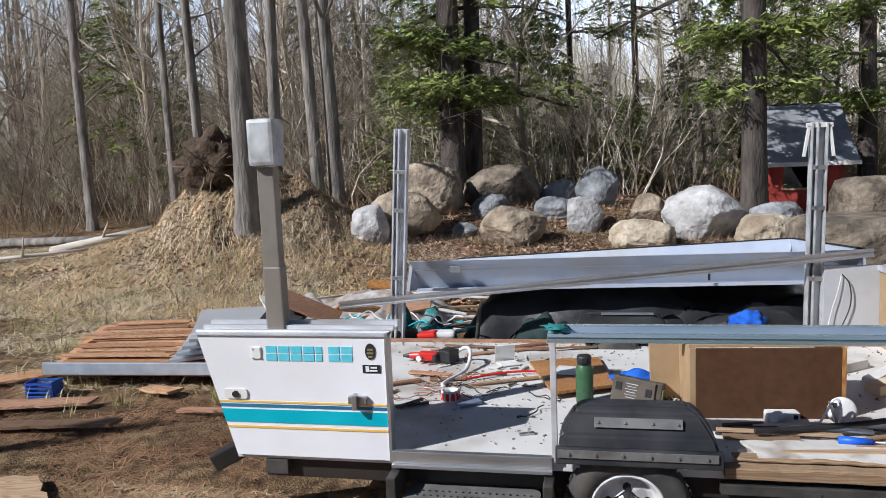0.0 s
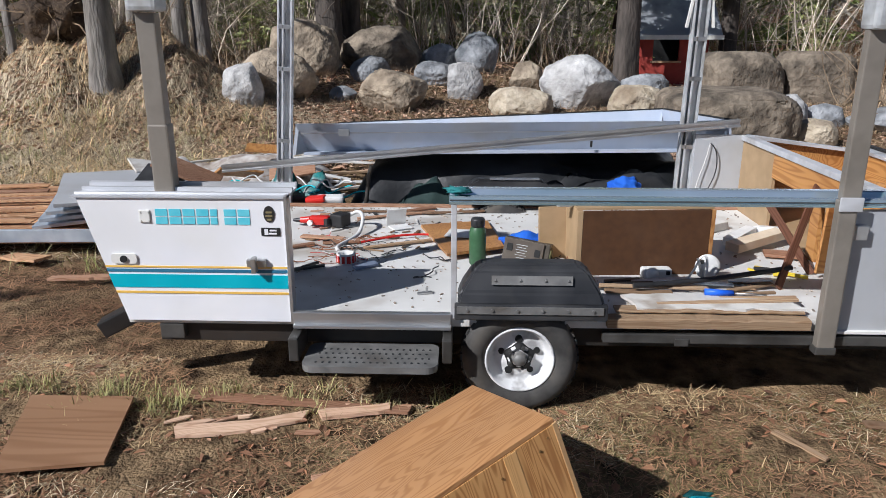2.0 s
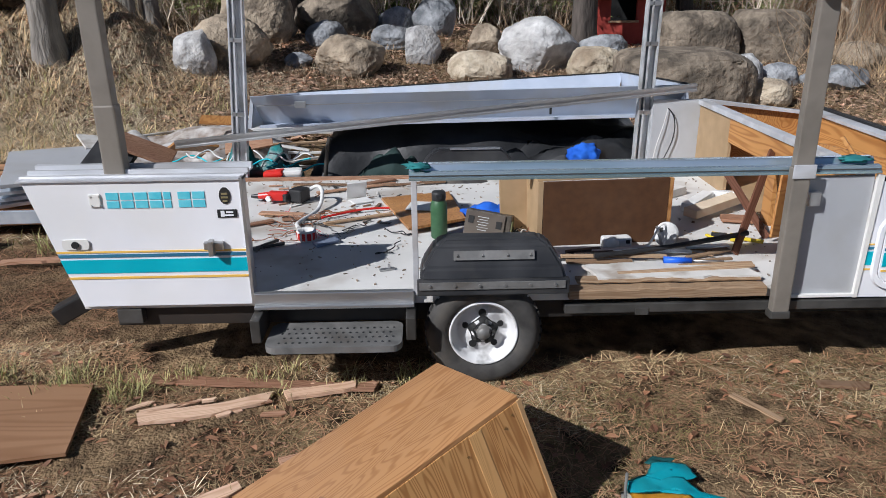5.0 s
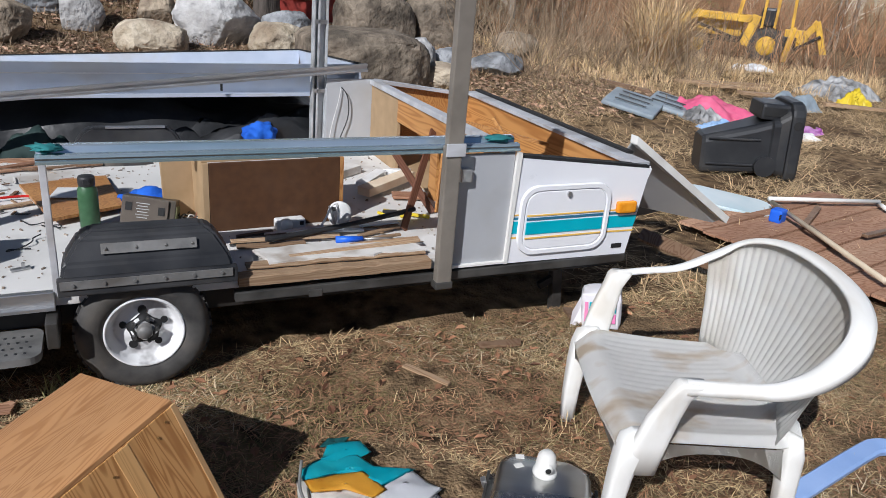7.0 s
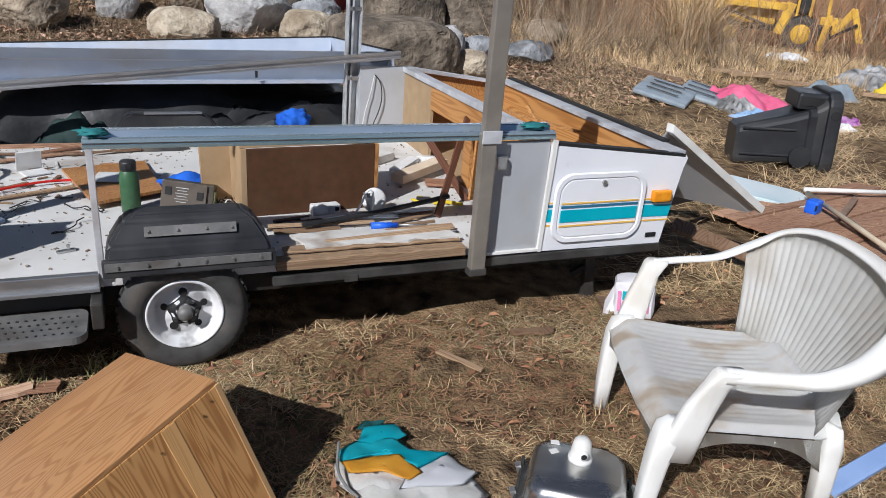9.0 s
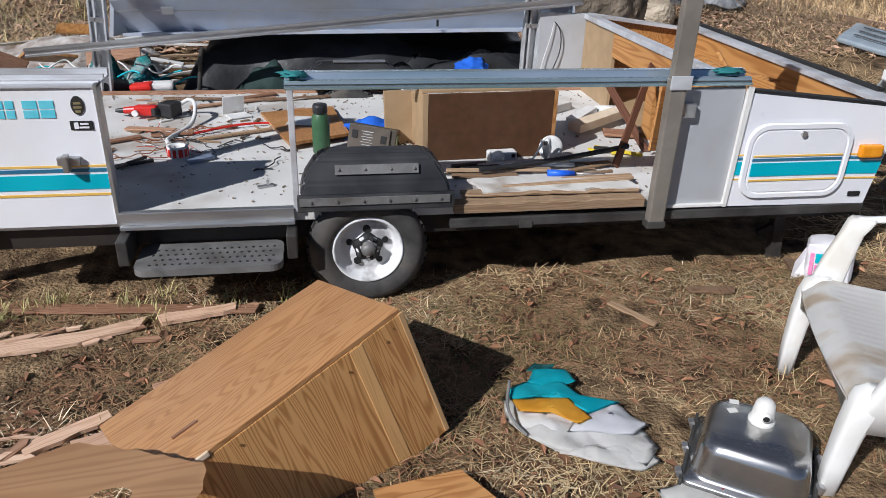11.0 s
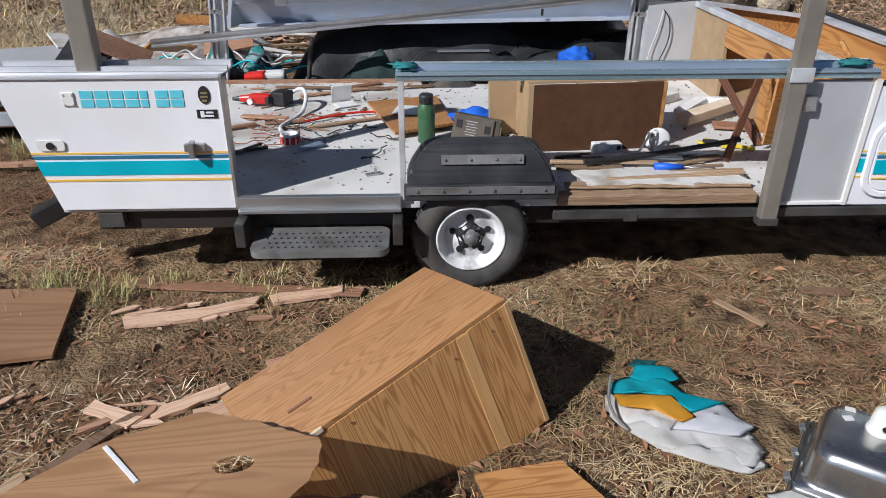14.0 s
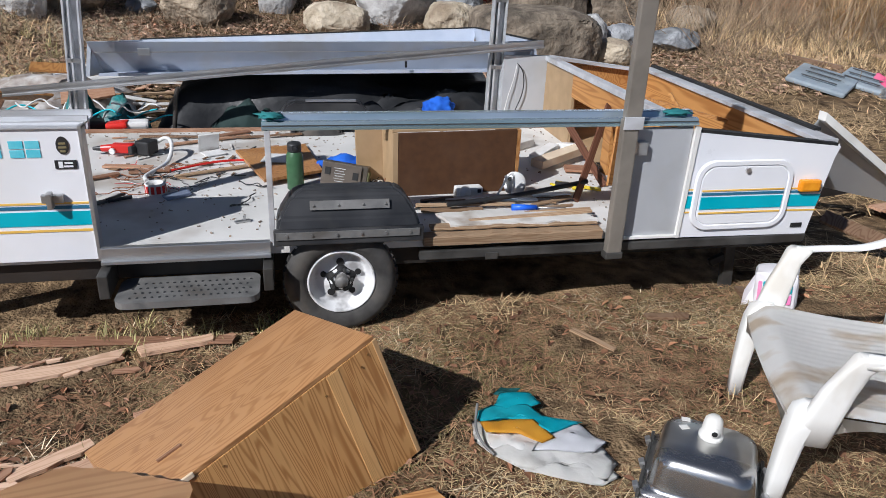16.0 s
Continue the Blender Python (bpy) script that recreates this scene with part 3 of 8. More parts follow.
    for i in range(430):
        x, y = rnd.uniform(-16, 18), rnd.uniform(11.5, 20)
        if rnd.random() < 0.35:
            x, y = rnd.uniform(3, 12), rnd.uniform(9.5, 14)
        if (y < 15.0 and -4.2 < x < 3.2) or (2.6 < x < 5.6 and y < 16) or (x > 6.5 and y < 11):
            continue
        z = H(x, y)
        for k in range(5):
            limb(V, F, Vector((x, y, z - 0.05)), Vector((rnd.gauss(0, 0.5), rnd.gauss(0, 0.4), 0.9)).normalized(), rnd.uniform(0.004, 0.011), rnd.uniform(0.7, 2.0), rnd, 1, 3, 0.2, 0.0, 1)
    ob = mesh_from("brush", [tuple(v) for v in V], F, BRUSH)
    tagged(ob, "tangled leafless brush at the edge of the woods", "brush", kind="stuff")


far_woods()
# a tree beyond the view whose shade falls on the left of the clearing
tree(-9.3, -0.6, 0.18, 7.0, (0.0, 0.0), "conifer standing off to the side of the clearing", DBARK, 41, "conifer_tree", True, 30, 2.8)

# distant self-lit woods, past telling apart, pale haze and sky painted between the trunks
bd = bpy.data.materials.new("glowing_distant_woods")
bd.use_nodes = True
_n = bd.node_tree
_tc, _mp, _no, _ra, _sp, _mr, _ad, _mp2, _n2 = (_n.nodes.new("ShaderNode" + k) for k in ("TexCoord", "Mapping", "TexNoise", "ValToRGB", "SeparateXYZ", "MapRange", "Math", "Mapping", "TexNoise"))
_mp.inputs["Scale"].default_value, _mp2.inputs["Scale"].default_value = (1, 1, 0.07), (1, 1, 0.5)
_no.inputs["Scale"].default_value, _no.inputs["Detail"].default_value = 1.5, 7
_n2.inputs["Scale"].default_value, _n2.inputs["Detail"].default_value = 0.5, 6
_n.links.new(_tc.outputs["Object"], _mp.inputs[0])
_n.links.new(_tc.outputs["Object"], _mp2.inputs[0])
_n.links.new(_tc.outputs["Object"], _sp.inputs[0])
_n.links.new(_mp.outputs[0], _no.inputs["Vector"])
_n.links.new(_mp2.outputs[0], _n2.inputs["Vector"])
# paler with height, as if more sky came through
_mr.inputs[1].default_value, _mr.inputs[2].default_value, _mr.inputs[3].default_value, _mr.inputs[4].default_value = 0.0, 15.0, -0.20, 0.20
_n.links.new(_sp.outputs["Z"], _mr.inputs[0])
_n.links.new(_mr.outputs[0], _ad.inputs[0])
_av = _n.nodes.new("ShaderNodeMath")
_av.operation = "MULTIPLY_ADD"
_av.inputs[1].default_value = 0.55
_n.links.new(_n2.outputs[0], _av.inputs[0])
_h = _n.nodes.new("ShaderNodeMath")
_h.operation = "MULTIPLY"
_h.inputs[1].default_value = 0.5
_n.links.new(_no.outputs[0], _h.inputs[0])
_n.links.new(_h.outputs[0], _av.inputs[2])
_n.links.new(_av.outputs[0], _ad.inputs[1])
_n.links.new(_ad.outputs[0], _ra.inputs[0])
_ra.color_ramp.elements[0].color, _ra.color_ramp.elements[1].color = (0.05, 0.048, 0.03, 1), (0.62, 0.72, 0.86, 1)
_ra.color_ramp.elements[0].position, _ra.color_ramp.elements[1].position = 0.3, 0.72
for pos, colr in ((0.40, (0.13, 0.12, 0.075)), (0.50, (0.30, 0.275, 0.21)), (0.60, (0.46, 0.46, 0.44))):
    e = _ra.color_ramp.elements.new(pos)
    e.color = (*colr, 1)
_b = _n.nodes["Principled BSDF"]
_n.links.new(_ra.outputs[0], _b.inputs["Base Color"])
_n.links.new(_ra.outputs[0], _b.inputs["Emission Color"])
# the surface glows in place of sunlight in the haze
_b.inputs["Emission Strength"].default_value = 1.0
_b.inputs["Roughness"].default_value = 1.0
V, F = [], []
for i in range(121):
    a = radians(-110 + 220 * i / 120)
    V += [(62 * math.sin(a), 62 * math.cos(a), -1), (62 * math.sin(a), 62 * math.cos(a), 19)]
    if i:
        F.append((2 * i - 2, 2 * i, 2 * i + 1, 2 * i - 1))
tagged(mesh_from("backdrop", V, F, bd), "self-lit distant wall of woods with painted haze and sky", "backdrop", kind="structure")


# ---- the stripped camper trailer ----
trailer = thing("camper_trailer", pose(0.65, 4.15, 0), "stripped white folding camper trailer with teal and yellow stripes", "camper trailer")
YS = 3.11


def left_x(z):
    return -1.578 + (1.0 - z) / 0.57 * 0.165


def slab(x0, z0, x1, z1, y0, y1):
    return poly(bmesh.new(), [(left_x(z1) if x0 is None else x0, y0, z1), (x1, y0, z1), (x1, y0, z0), (left_x(z0) if x0 is None else x0, y0, z0)], y1 - y0, (0, 1, 0))


pn = part("rear_side_panel", slab(None, 0.425, -0.665, 1.0, YS, YS + 0.035), WHITE, trailer, "white side panel with teal and yellow stripes")
for nm, z0, z1, mm in (("stripe", 0.679, 0.687, GOLD), ("stripe", 0.658, 0.672, BLUE), ("stripe", 0.585, 0.647, TEAL), ("stripe", 0.557, 0.567, GOLD)):
    part(nm, slab(None, z0, -0.668, z1, YS - 0.003, YS + 0.002), mm, pn)
# the model lettering as plain cut blocks in its colour
for k in range(7):
    x0 = -1.232 + k * 0.0605
    bm = bmesh.new()
    wdt = 0.052 if k != 4 else 0.03
    for z0, z1 in ((0.880, 0.911), (0.917, 0.948)):
        poly(bm, [(x0, YS - 0.003, z0), (x0 + wdt, YS - 0.003, z0), (x0 + wdt, YS - 0.003, z1), (x0, YS - 0.003, z1)], 0.004, (0, 1, 0))
    part("lettering", bm, LETTER, pn, "aqua block of worn lettering")
bm = bmesh.new()
poly(bm, [(-0.732 + 0.024 * math.cos(a * math.pi / 12), YS - 0.004, 0.928 + 0.037 * math.sin(a * math.pi / 12)) for a in range(24)], 0.005, (0, 1, 0))
seal = part("oval_badge", bm, mat("dark_badge", (0.02, 0.02, 0.02), (0.045, 0.04, 0.035), 30, 0.4), pn, "oval black and gold badge")
bm = bmesh.new()
for z, w in ((0.937, 0.026), (0.921, 0.03), (0.905, 0.02)):
    box(bm, (-0.732, YS - 0.005, z), (w, 0.003, 0.008))
part("badge_bar", bm, mat("badge_gold", (0.32, 0.27, 0.14), (0.42, 0.36, 0.2), 30, 0.4, 0.5), seal)
lab = part("maker_plate", B((-0.73, YS - 0.002, 0.849), (0.083, 0.006, 0.036), bevel=0.002), DARK, pn, "small black plate with white marks")
bm = bmesh.new()
for xx, zz, ww, hh in ((-0.748, 0.849, 0.016, 0.026), (-0.718, 0.856, 0.03, 0.007), (-0.72, 0.842, 0.036, 0.007)):
    box(bm, (xx, YS - 0.006, zz), (ww, 0.003, hh))
part("plate_bar", bm, WHITE, lab)
bm = bmesh.new()
box(bm, (-1.28, YS - 0.003, 0.915), (0.048, 0.008, 0.056), bevel=0.003)
for sx in (-1, 1):
    for sz in (-1, 1):
        cyl(bm, (-1.28 + sx * 0.017, YS - 0.011, 0.915 + sz * 0.02), (-1.28 + sx * 0.017, YS - 0.004, 0.915 + sz * 0.02), 0.004, seg=8)
part("screw_plate", bm, PLASTW, pn)
sk = part("socket_plate", poly(bmesh.new(), [(x, YS - 0.008, z) for x, z in rounded(-1.395, 0.72, 0.115, 0.045, 0.014, 4)], 0.008, (0, 1, 0)), PLASTW, pn, "white inlet plate with a black socket")
part("socket", cyl(bmesh.new(), (-1.395, YS - 0.016, 0.72), (-1.395, YS - 0.006, 0.72), 0.0155, seg=20), DARK, sk)
bm = bmesh.new()
box(bm, (-0.80, YS - 0.012, 0.708), (0.085, 0.024, 0.036), bevel=0.005)
box(bm, (-0.806, YS - 0.03, 0.705), (0.022, 0.04, 0.07), bevel=0.005)
part("roof_latch", bm, ALU, pn, "grey metal latch")
# capping of the side wall
bm = poly(bmesh.new(), [(-1.598, YS + y, z) for y, z in ((-0.010, 0.998), (-0.010, 1.004), (0.030, 1.006), (0.033, 1.014), (0.050, 1.014), (0.053, 1.006), (0.100, 1.006), (0.103, 1.022), (0.122, 1.022), (0.125, 1.006), (0.17, 1.006), (0.172, 1.030), (0.198, 1.030), (0.20, 0.998))], 0.948, (1, 0, 0))
part("wall_cap", bm, ALUW, trailer, "dull aluminium extrusion on top of the wall")
part("inner_wall", span(-1.43, -0.70, YS + 0.05, YS + 0.075, 0.47, 0.99), GREYP, trailer)
part("door_jamb", span(-0.664, -0.65, YS - 0.012, YS + 0.05, 0.42, 1.01, 0.002), ALU, trailer)

fl = part("floor_deck", span(-1.42, 2.80, YS + 0.015, 5.20, 0.405, 0.462, 0.004), FLOORW, trailer, "dirty white sheet floor")
part("far_floor_edge", span(-1.35, 2.04, 5.12, 5.19, 0.462, 0.475, 0.003), REDWOOD, trailer, "bare reddish wood strip where the wall stood")
bm = bmesh.new()
box(bm, (-0.295, YS - 0.005, 0.452), (0.71, 0.03, 0.055), bevel=0.004)
box(bm, (-0.295, YS - 0.016, 0.417), (0.71, 0.05, 0.016), bevel=0.003)
part("door_sill", bm, ALU, trailer, "scuffed aluminium door sill")
for nm, a, mm in (("frame_rail", (-1.30, 2.82, 3.17, 3.22, 0.30, 0.405), STEEL), ("frame_rail", (-1.30, 2.82, 5.05, 5.10, 0.30, 0.405), STEEL)):
    part(nm, span(*a, 0.004), mm, trailer)
part("side_rail", span(0.74, 2.80, YS - 0.012, YS + 0.03, 0.348, 0.392, 0.004), GREYRAIL, trailer, "worn dark side rail")
part("rail_clip", span(1.06, 1.12, YS - 0.018, YS - 0.008, 0.338, 0.372, 0.002), GREYRAIL, trailer)
for x in (-1.2, -0.5, 0.1, 0.7, 1.6, 2.4, 2.78):
    part("cross_member", span(x - 0.03, x + 0.03, 3.22, 5.05, 0.31, 0.40), STEEL, trailer)
part("rear_bracket", span(-1.28, -1.17, 3.125, 3.17, 0.33, 0.40, 0.003), GREYRAIL, trailer)
# folding step
st = part("entry_step", poly(bmesh.new(), [(x, z, 0.272) for x, z in rounded(-0.292, 3.035, 0.595, 0.25, 0.05, 5)], 0.03, (0, 0, 1)), STEPM, trailer, "dusty grey metal fold-out entry step")
bm = bmesh.new()
for i in range(17):
    for j in range(4):
        cyl(bm, (-0.53 + i * 0.03 + 0.015 * (j % 2), 2.955 + j * 0.045, 0.300), (-0.53 + i * 0.03 + 0.015 * (j % 2), 2.955 + j * 0.045, 0.305), 0.0075, 0.005, seg=6)
tagged(part("tread_dimple", bm, BLACKP, st), kind="stuff")
for x in (-0.635, 0.045):
    part("step_bracket", span(x - 0.022, x + 0.022, 2.99, 3.2, 0.285, 0.395, 0.006), GREYRAIL, st)
part("door_post", span(0.058, 0.083, YS - 0.012, YS + 0.016, 0.455, 0.985, 0.003), ALUW, trailer, "thin aluminium upright beside the doorway")


def fender(y_out, sgn, words):
    bm = bmesh.new()
    rings = []
    for ins, dy, z in ((0.0, 0.0, 0.535), (0.015, 0.02, 0.59), (0.07, 0.07, 0.675), (0.115, 0.105, 0.698)):
        pts = ((0.085 + ins, dy), (0.735 - ins, dy), (0.735 - ins, 0.19), (0.085 + ins, 0.19))
        rings.append([bm.verts.new((x, y_out + sgn * d, z)) for x, d in pts])
    for a, b in zip(rings, rings[1:]):
        for k in range(4):
            bm.faces.new((a[k], a[(k + 1) % 4], b[(k + 1) % 4], b[k]))
    bm.faces.new(rings[-1])
    bm.faces.new(rings[0][::-1])
    bmesh.ops.bevel(bm, geom=bm.edges[:], offset=0.012, segments=2, affect="EDGES")
    ob = part("wheel_box", bm, BLACKP, trailer, words)
    part("skirt", span(0.075, 0.745, min(y_out - sgn * 0.012, y_out + sgn * 0.02), max(y_out - sgn * 0.012, y_out + sgn * 0.02), 0.472, 0.545, 0.006), BLACKP, ob)
    return ob


nf = fender(3.055, 1, "black moulded wheel box")
bm = B((0, 0, 0), (0.355, 0.004, 0.042), bevel=0.001)
bm.transform(Matrix.Translation((0.415, 3.092, 0.642)) @ Matrix.Rotation(radians(-27), 4, "X"))
for dx in (-0.16, -0.05, 0.06, 0.16):
    cyl(bm, (0.415 + dx, 3.083, 0.640), (0.415 + dx, 3.094, 0.645), 0.005, seg=8)
part("metal_strip", bm, STEPM, nf, "flat dull metal strip with rivets")
bm = span(0.085, 0.725, 3.036, 3.042, 0.503, 0.538, 0.001)
for i in range(6):
    cyl(bm, (0.13 + i * 0.11, 3.03, 0.522), (0.13 + i * 0.11, 3.04, 0.522), 0.007, seg=8)
part("edge_strip", bm, STEPM, nf, "riveted dark metal edging")
ff = fender(5.19, -1, "black moulded wheel box in the shade of the shell")
part("metal_strip", span(0.28, 0.62, 4.99, 5.03, 0.694, 0.703), ALU, ff)


def lathe(prof, seg=48):
    """Turns (radius, depth) pairs round the y axis."""
    bm = bmesh.new()
    rows = []
    for k in range(seg):
        a = 2 * math.pi * k / seg
        rows.append([bm.verts.new((r * math.cos(a), d, r * math.sin(a))) for r, d in prof])
    for k in range(seg):
        p, q = rows[k], rows[(k + 1) % seg]
        for i in range(len(prof) - 1):
            bm.faces.new((p[i], q[i], q[i + 1], p[i + 1]))
    return bm


def wheel_at(x, y, z, sgn):
    mm = Matrix.Translation((x, y, z)) @ Matrix.Diagonal((0.955, sgn, 0.955, 1))
    bm = lathe([(0.163, 0.012), (0.17, 0.0), (0.19, -0.012), (0.23, -0.018), (0.258, -0.006), (0.272, 0.02), (0.278, 0.05), (0.278, 0.13), (0.272, 0.16), (0.25, 0.185), (0.165, 0.19)], 64)
    bm.transform(mm)
    wh = part("wheel", bm, RUBBER, trailer, "flat-looking black tyre on a dirt-stained white steel rim", True)
    bm = bmesh.new()
    for k in range(40):
        for d in (0.04, 0.09, 0.14):
            a = 2 * math.pi * (k + 0.5 * (d == 0.09)) / 40
            box(bm, (0, 0, 0), (0.03, 0.03, 0.012), m=mm @ Matrix.Rotation(-a, 4, "Y") @ Matrix.Translation((0, d, 0.2765)))
    part("tread", bm, RUBBER, wh)
    bm = lathe([(0.168, 0.006), (0.163, -0.004), (0.155, 0.0), (0.150, 0.02), (0.140, 0.03), (0.128, 0.055), (0.118, 0.06), (0.085, 0.048), (0.06, 0.045), (0.05, 0.03), (0.0, 0.03)])
    bm.transform(mm)
    part("rim", bm, RIMW, wh, "white steel rim with dark grime", True)
    for k in range(5):
        a = 2 * math.pi * k / 5 + 0.35
        bm = bmesh.new()
        cyl(bm, mm @ Vector((0.088 * math.cos(a), 0.043, 0.088 * math.sin(a))), mm @ Vector((0.088 * math.cos(a), 0.056, 0.088 * math.sin(a))), 0.015 + 0.003 * (k % 2), seg=12)
        part("rim_hole", bm, DARK, wh)
    bm = lathe([(0.070, 0.0425), (0.066, 0.042), (0.060, 0.0415), (0.05, 0.028), (0.04, 0.026)], 28)
    for v in bm.verts:
        v.co.x, v.co.z = v.co.x * (1 + 0.10 * math.sin(5 * math.atan2(v.co.z, v.co.x))), v.co.z * (1 + 0.10 * math.sin(5 * math.atan2(v.co.z, v.co.x)))
    bm.transform(mm)
    part("greasy_centre", bm, DARK, wh, "grease-blackened centre of the rim", True)
    bm = lathe([(0.0, -0.012), (0.026, -0.01), (0.032, 0.0), (0.034, 0.03), (0.045, 0.034)], 24)
    bm.transform(mm)
    hb = part("hub", bm, STEPM, wh, "dusty grey hub", True)
    for k in range(5):
        a = 2 * math.pi * k / 5
        bm = bmesh.new()
        cyl(bm, mm @ Vector((0.052 * math.cos(a), 0.012, 0.052 * math.sin(a))), mm @ Vector((0.052 * math.cos(a), 0.04, 0.052 * math.sin(a))), 0.009, seg=6)
        part("lug_nut", bm, HUBM, hb)


wheel_at(0.372, 3.095, 0.257, 1)
wheel_at(0.372, 5.16, 0.252, -1)
part("axle", cyl(bmesh.new(), (0.372, 3.32, 0.25), (0.372, 5.0, 0.25), 0.03), STEEL, trailer)

# corner lift posts
pr = part("lift_post", span(1.664, 1.742, 3.052, 3.10, 0.325, 1.02, 0.008), POST, trailer, "tan-grey steel lift post")
part("upper_section", span(1.670, 1.75, 3.058, 3.10, 1.02, 1.70, 0.006), POST, pr)
part("foot", span(1.658, 1.748, 3.046, 3.106, 0.325, 0.36, 0.006), GREYRAIL, pr)
part("post_cap", span(1.662, 1.782, 3.01, 3.13, 1.695, 1.905, 0.018), CAPM, pr, "grey cast cap")
part("post_clamp", span(1.660, 1.756, 3.044, 3.052, 0.975, 1.035, 0.003), ALUW, pr)
bm = B((0, 0, 0.38), (0.082, 0.062, 0.76), bevel=0.006)
bm.transform(pose(-1.222, 3.235, 1.0, 0, 0, 0))
pl = part("lift_post", bm, POST, trailer, "tan-grey steel lift post")
part("lower_section", span(-1.266, -1.176, 3.20, 3.272, 0.48, 1.30, 0.008), POST, pl)
part("post_cap", span(-1.282, -1.152, 3.16, 3.29, 1.765, 1.98, 0.02), CAPM, pl, "grey cast cap")
for x0, x1, z0, z1, words in ((-1.21, -1.10, 0.46, 2.01, "aluminium channel post leaning a little"), (1.65, 1.67, 0.46, 1.91, "tan-grey channel post with a bent clip")):
    mm = Matrix.Translation((x0, 5.23, z0)) @ Matrix.Rotation(math.atan2(x1 - x0, z1 - z0), 4, "Y")
    ln = z1 - z0
    post = part("lift_post", B((0, 0.02, ln / 2), (0.10, 0.02, ln), bevel=0.003, m=mm), ALUW, trailer, words)
    for dx in (-0.045, -0.012, 0.045):
        part("flange", B((dx, -0.01, ln / 2), (0.012, 0.06, ln * 0.995), bevel=0.002, m=mm), ALUW if x0 < 0 else CAPM, post)
    for u in (0.3, 0.62, 0.8):
        part("crosspiece", B((0, -0.03, ln * u), (0.09, 0.02, 0.03), bevel=0.003, m=mm), ALU, post)
    if x0 > 0:
        part("clip", B((0.0, -0.02, ln - 0.02), (0.16, 0.02, 0.03), bevel=0.003, m=mm), PLASTW, post)
        part("clip", B((0.075, -0.02, ln - 0.12), (0.02, 0.02, 0.2), (0, -8, 0), bevel=0.003, m=mm), PLASTW, post)
        part("clip", B((-0.075, -0.02, ln - 0.12), (0.02, 0.02, 0.2), (0, 8, 0), bevel=0.003, m=mm), PLASTW, post)

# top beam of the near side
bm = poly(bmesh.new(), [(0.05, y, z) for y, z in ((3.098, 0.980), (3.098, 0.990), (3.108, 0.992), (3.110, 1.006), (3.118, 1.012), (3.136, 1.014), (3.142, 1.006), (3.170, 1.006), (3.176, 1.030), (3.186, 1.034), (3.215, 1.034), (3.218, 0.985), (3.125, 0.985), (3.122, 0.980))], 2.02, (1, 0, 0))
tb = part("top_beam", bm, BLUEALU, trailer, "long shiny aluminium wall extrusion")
part("beam_groove", span(0.052, 2.068, 3.1055, 3.1095, 0.995, 1.000), GREYRAIL, tb)
part("beam_groove", span(0.052, 2.068, 3.1735, 3.1765, 1.010, 1.016), GREYRAIL, tb)
CLOTH = mat("torn_teal_canvas", (0.015, 0.12, 0.13), (0.03, 0.22, 0.22), 12, 0.85, bump=0.4)
for x, w in ((0.09, 0.09), (1.98, 0.12)):
    bm = bmesh.new()
    bmesh.ops.create_icosphere(bm, subdivisions=3, radius=1)
    for v in bm.verts:
        v.co = Vector((v.co.x * w * 0.55, v.co.y * 0.05, v.co.z * 0.012)) * (1 + 0.7 * noise.noise(v.co * 3 + Vector((x, 0, 0))) + 0.4 * noise.noise(v.co * 8))
    bm.transform(Matrix.Translation((x, 3.16, 1.03)))
    part("canvas_scrap", bm, CLOTH, tb, "torn scrap of teal canvas", True)

# forward part of the near side
gp = part("grey_side_panel", span(1.77, 2.055, YS + 0.005, YS + 0.03, 0.412, 0.965, 0.003), GREYP, trailer, "bare grey inner side panel")
bk = part("panel_bracket", span(1.765, 1.815, YS - 0.03, YS + 0.006, 0.842, 0.905, 0.003), ALU, gp)
part("panel_lip", span(1.76, 2.06, YS - 0.012, YS + 0.012, 0.405, 0.419, 0.002), PLASTW, gp)
FX = [(2.05, 0.402), (2.065, 0.945), (2.885, 0.862), (2.865, 0.80), (2.80, 0.392)]
fs = part("front_side_panel", poly(bmesh.new(), [(x, YS - 0.004, z) for x, z in FX], 0.035, (0, 1, 0)), WHITE, trailer, "white front side panel with stripes and a storage hatch")
part("corner_trim", poly(bmesh.new(), [(2.048, YS - 0.012, 0.402), (2.066, YS - 0.012, 0.402), (2.086, YS - 0.012, 0.97), (2.06, YS - 0.012, 0.975)], 0.02, (0, 1, 0)), PLASTW, fs)


def front_band(za, zb, mm, y, x0=2.07, x1=None):
    drop = 0.012
    e0 = 2.822 if x1 is None else x1
    return part("stripe", poly(bmesh.new(), [(x0, y, za), (e0, y, za - drop), (e0 + (0.012 if x1 is None else 0), y, zb - drop), (x0, y, zb)], 0.005, (0, 1, 0)), mm, fs)


for z0, z1, mm in ((0.652, 0.659, GOLD), (0.632, 0.644, BLUE), (0.558, 0.622, TEAL), (0.533, 0.541, GOLD)):
    front_band(z0, z1, mm, YS - 0.007)
hx, hz = 2.375, 0.622
out, inn = rounded(hx, hz, 0.54, 0.365, 0.095), rounded(hx, hz, 0.48, 0.305, 0.075)
bm = bmesh.new()
lev = [(out, YS - 0.006), (rounded(hx, hz, 0.53, 0.355, 0.092), YS - 0.02), (rounded(hx, hz, 0.49, 0.315, 0.078), YS - 0.02), (inn, YS - 0.011), (rounded(hx, hz, 0.47, 0.295, 0.072), YS - 0.017)]
rows = [[bm.verts.new((x, y, z)) for x, z in ps] for ps, y in lev]
for a, b in zip(rows, rows[1:]):
    for k in range(len(a)):
        bm.faces.new((a[k], a[(k + 1) % len(a)], b[(k + 1) % len(a)], b[k]))
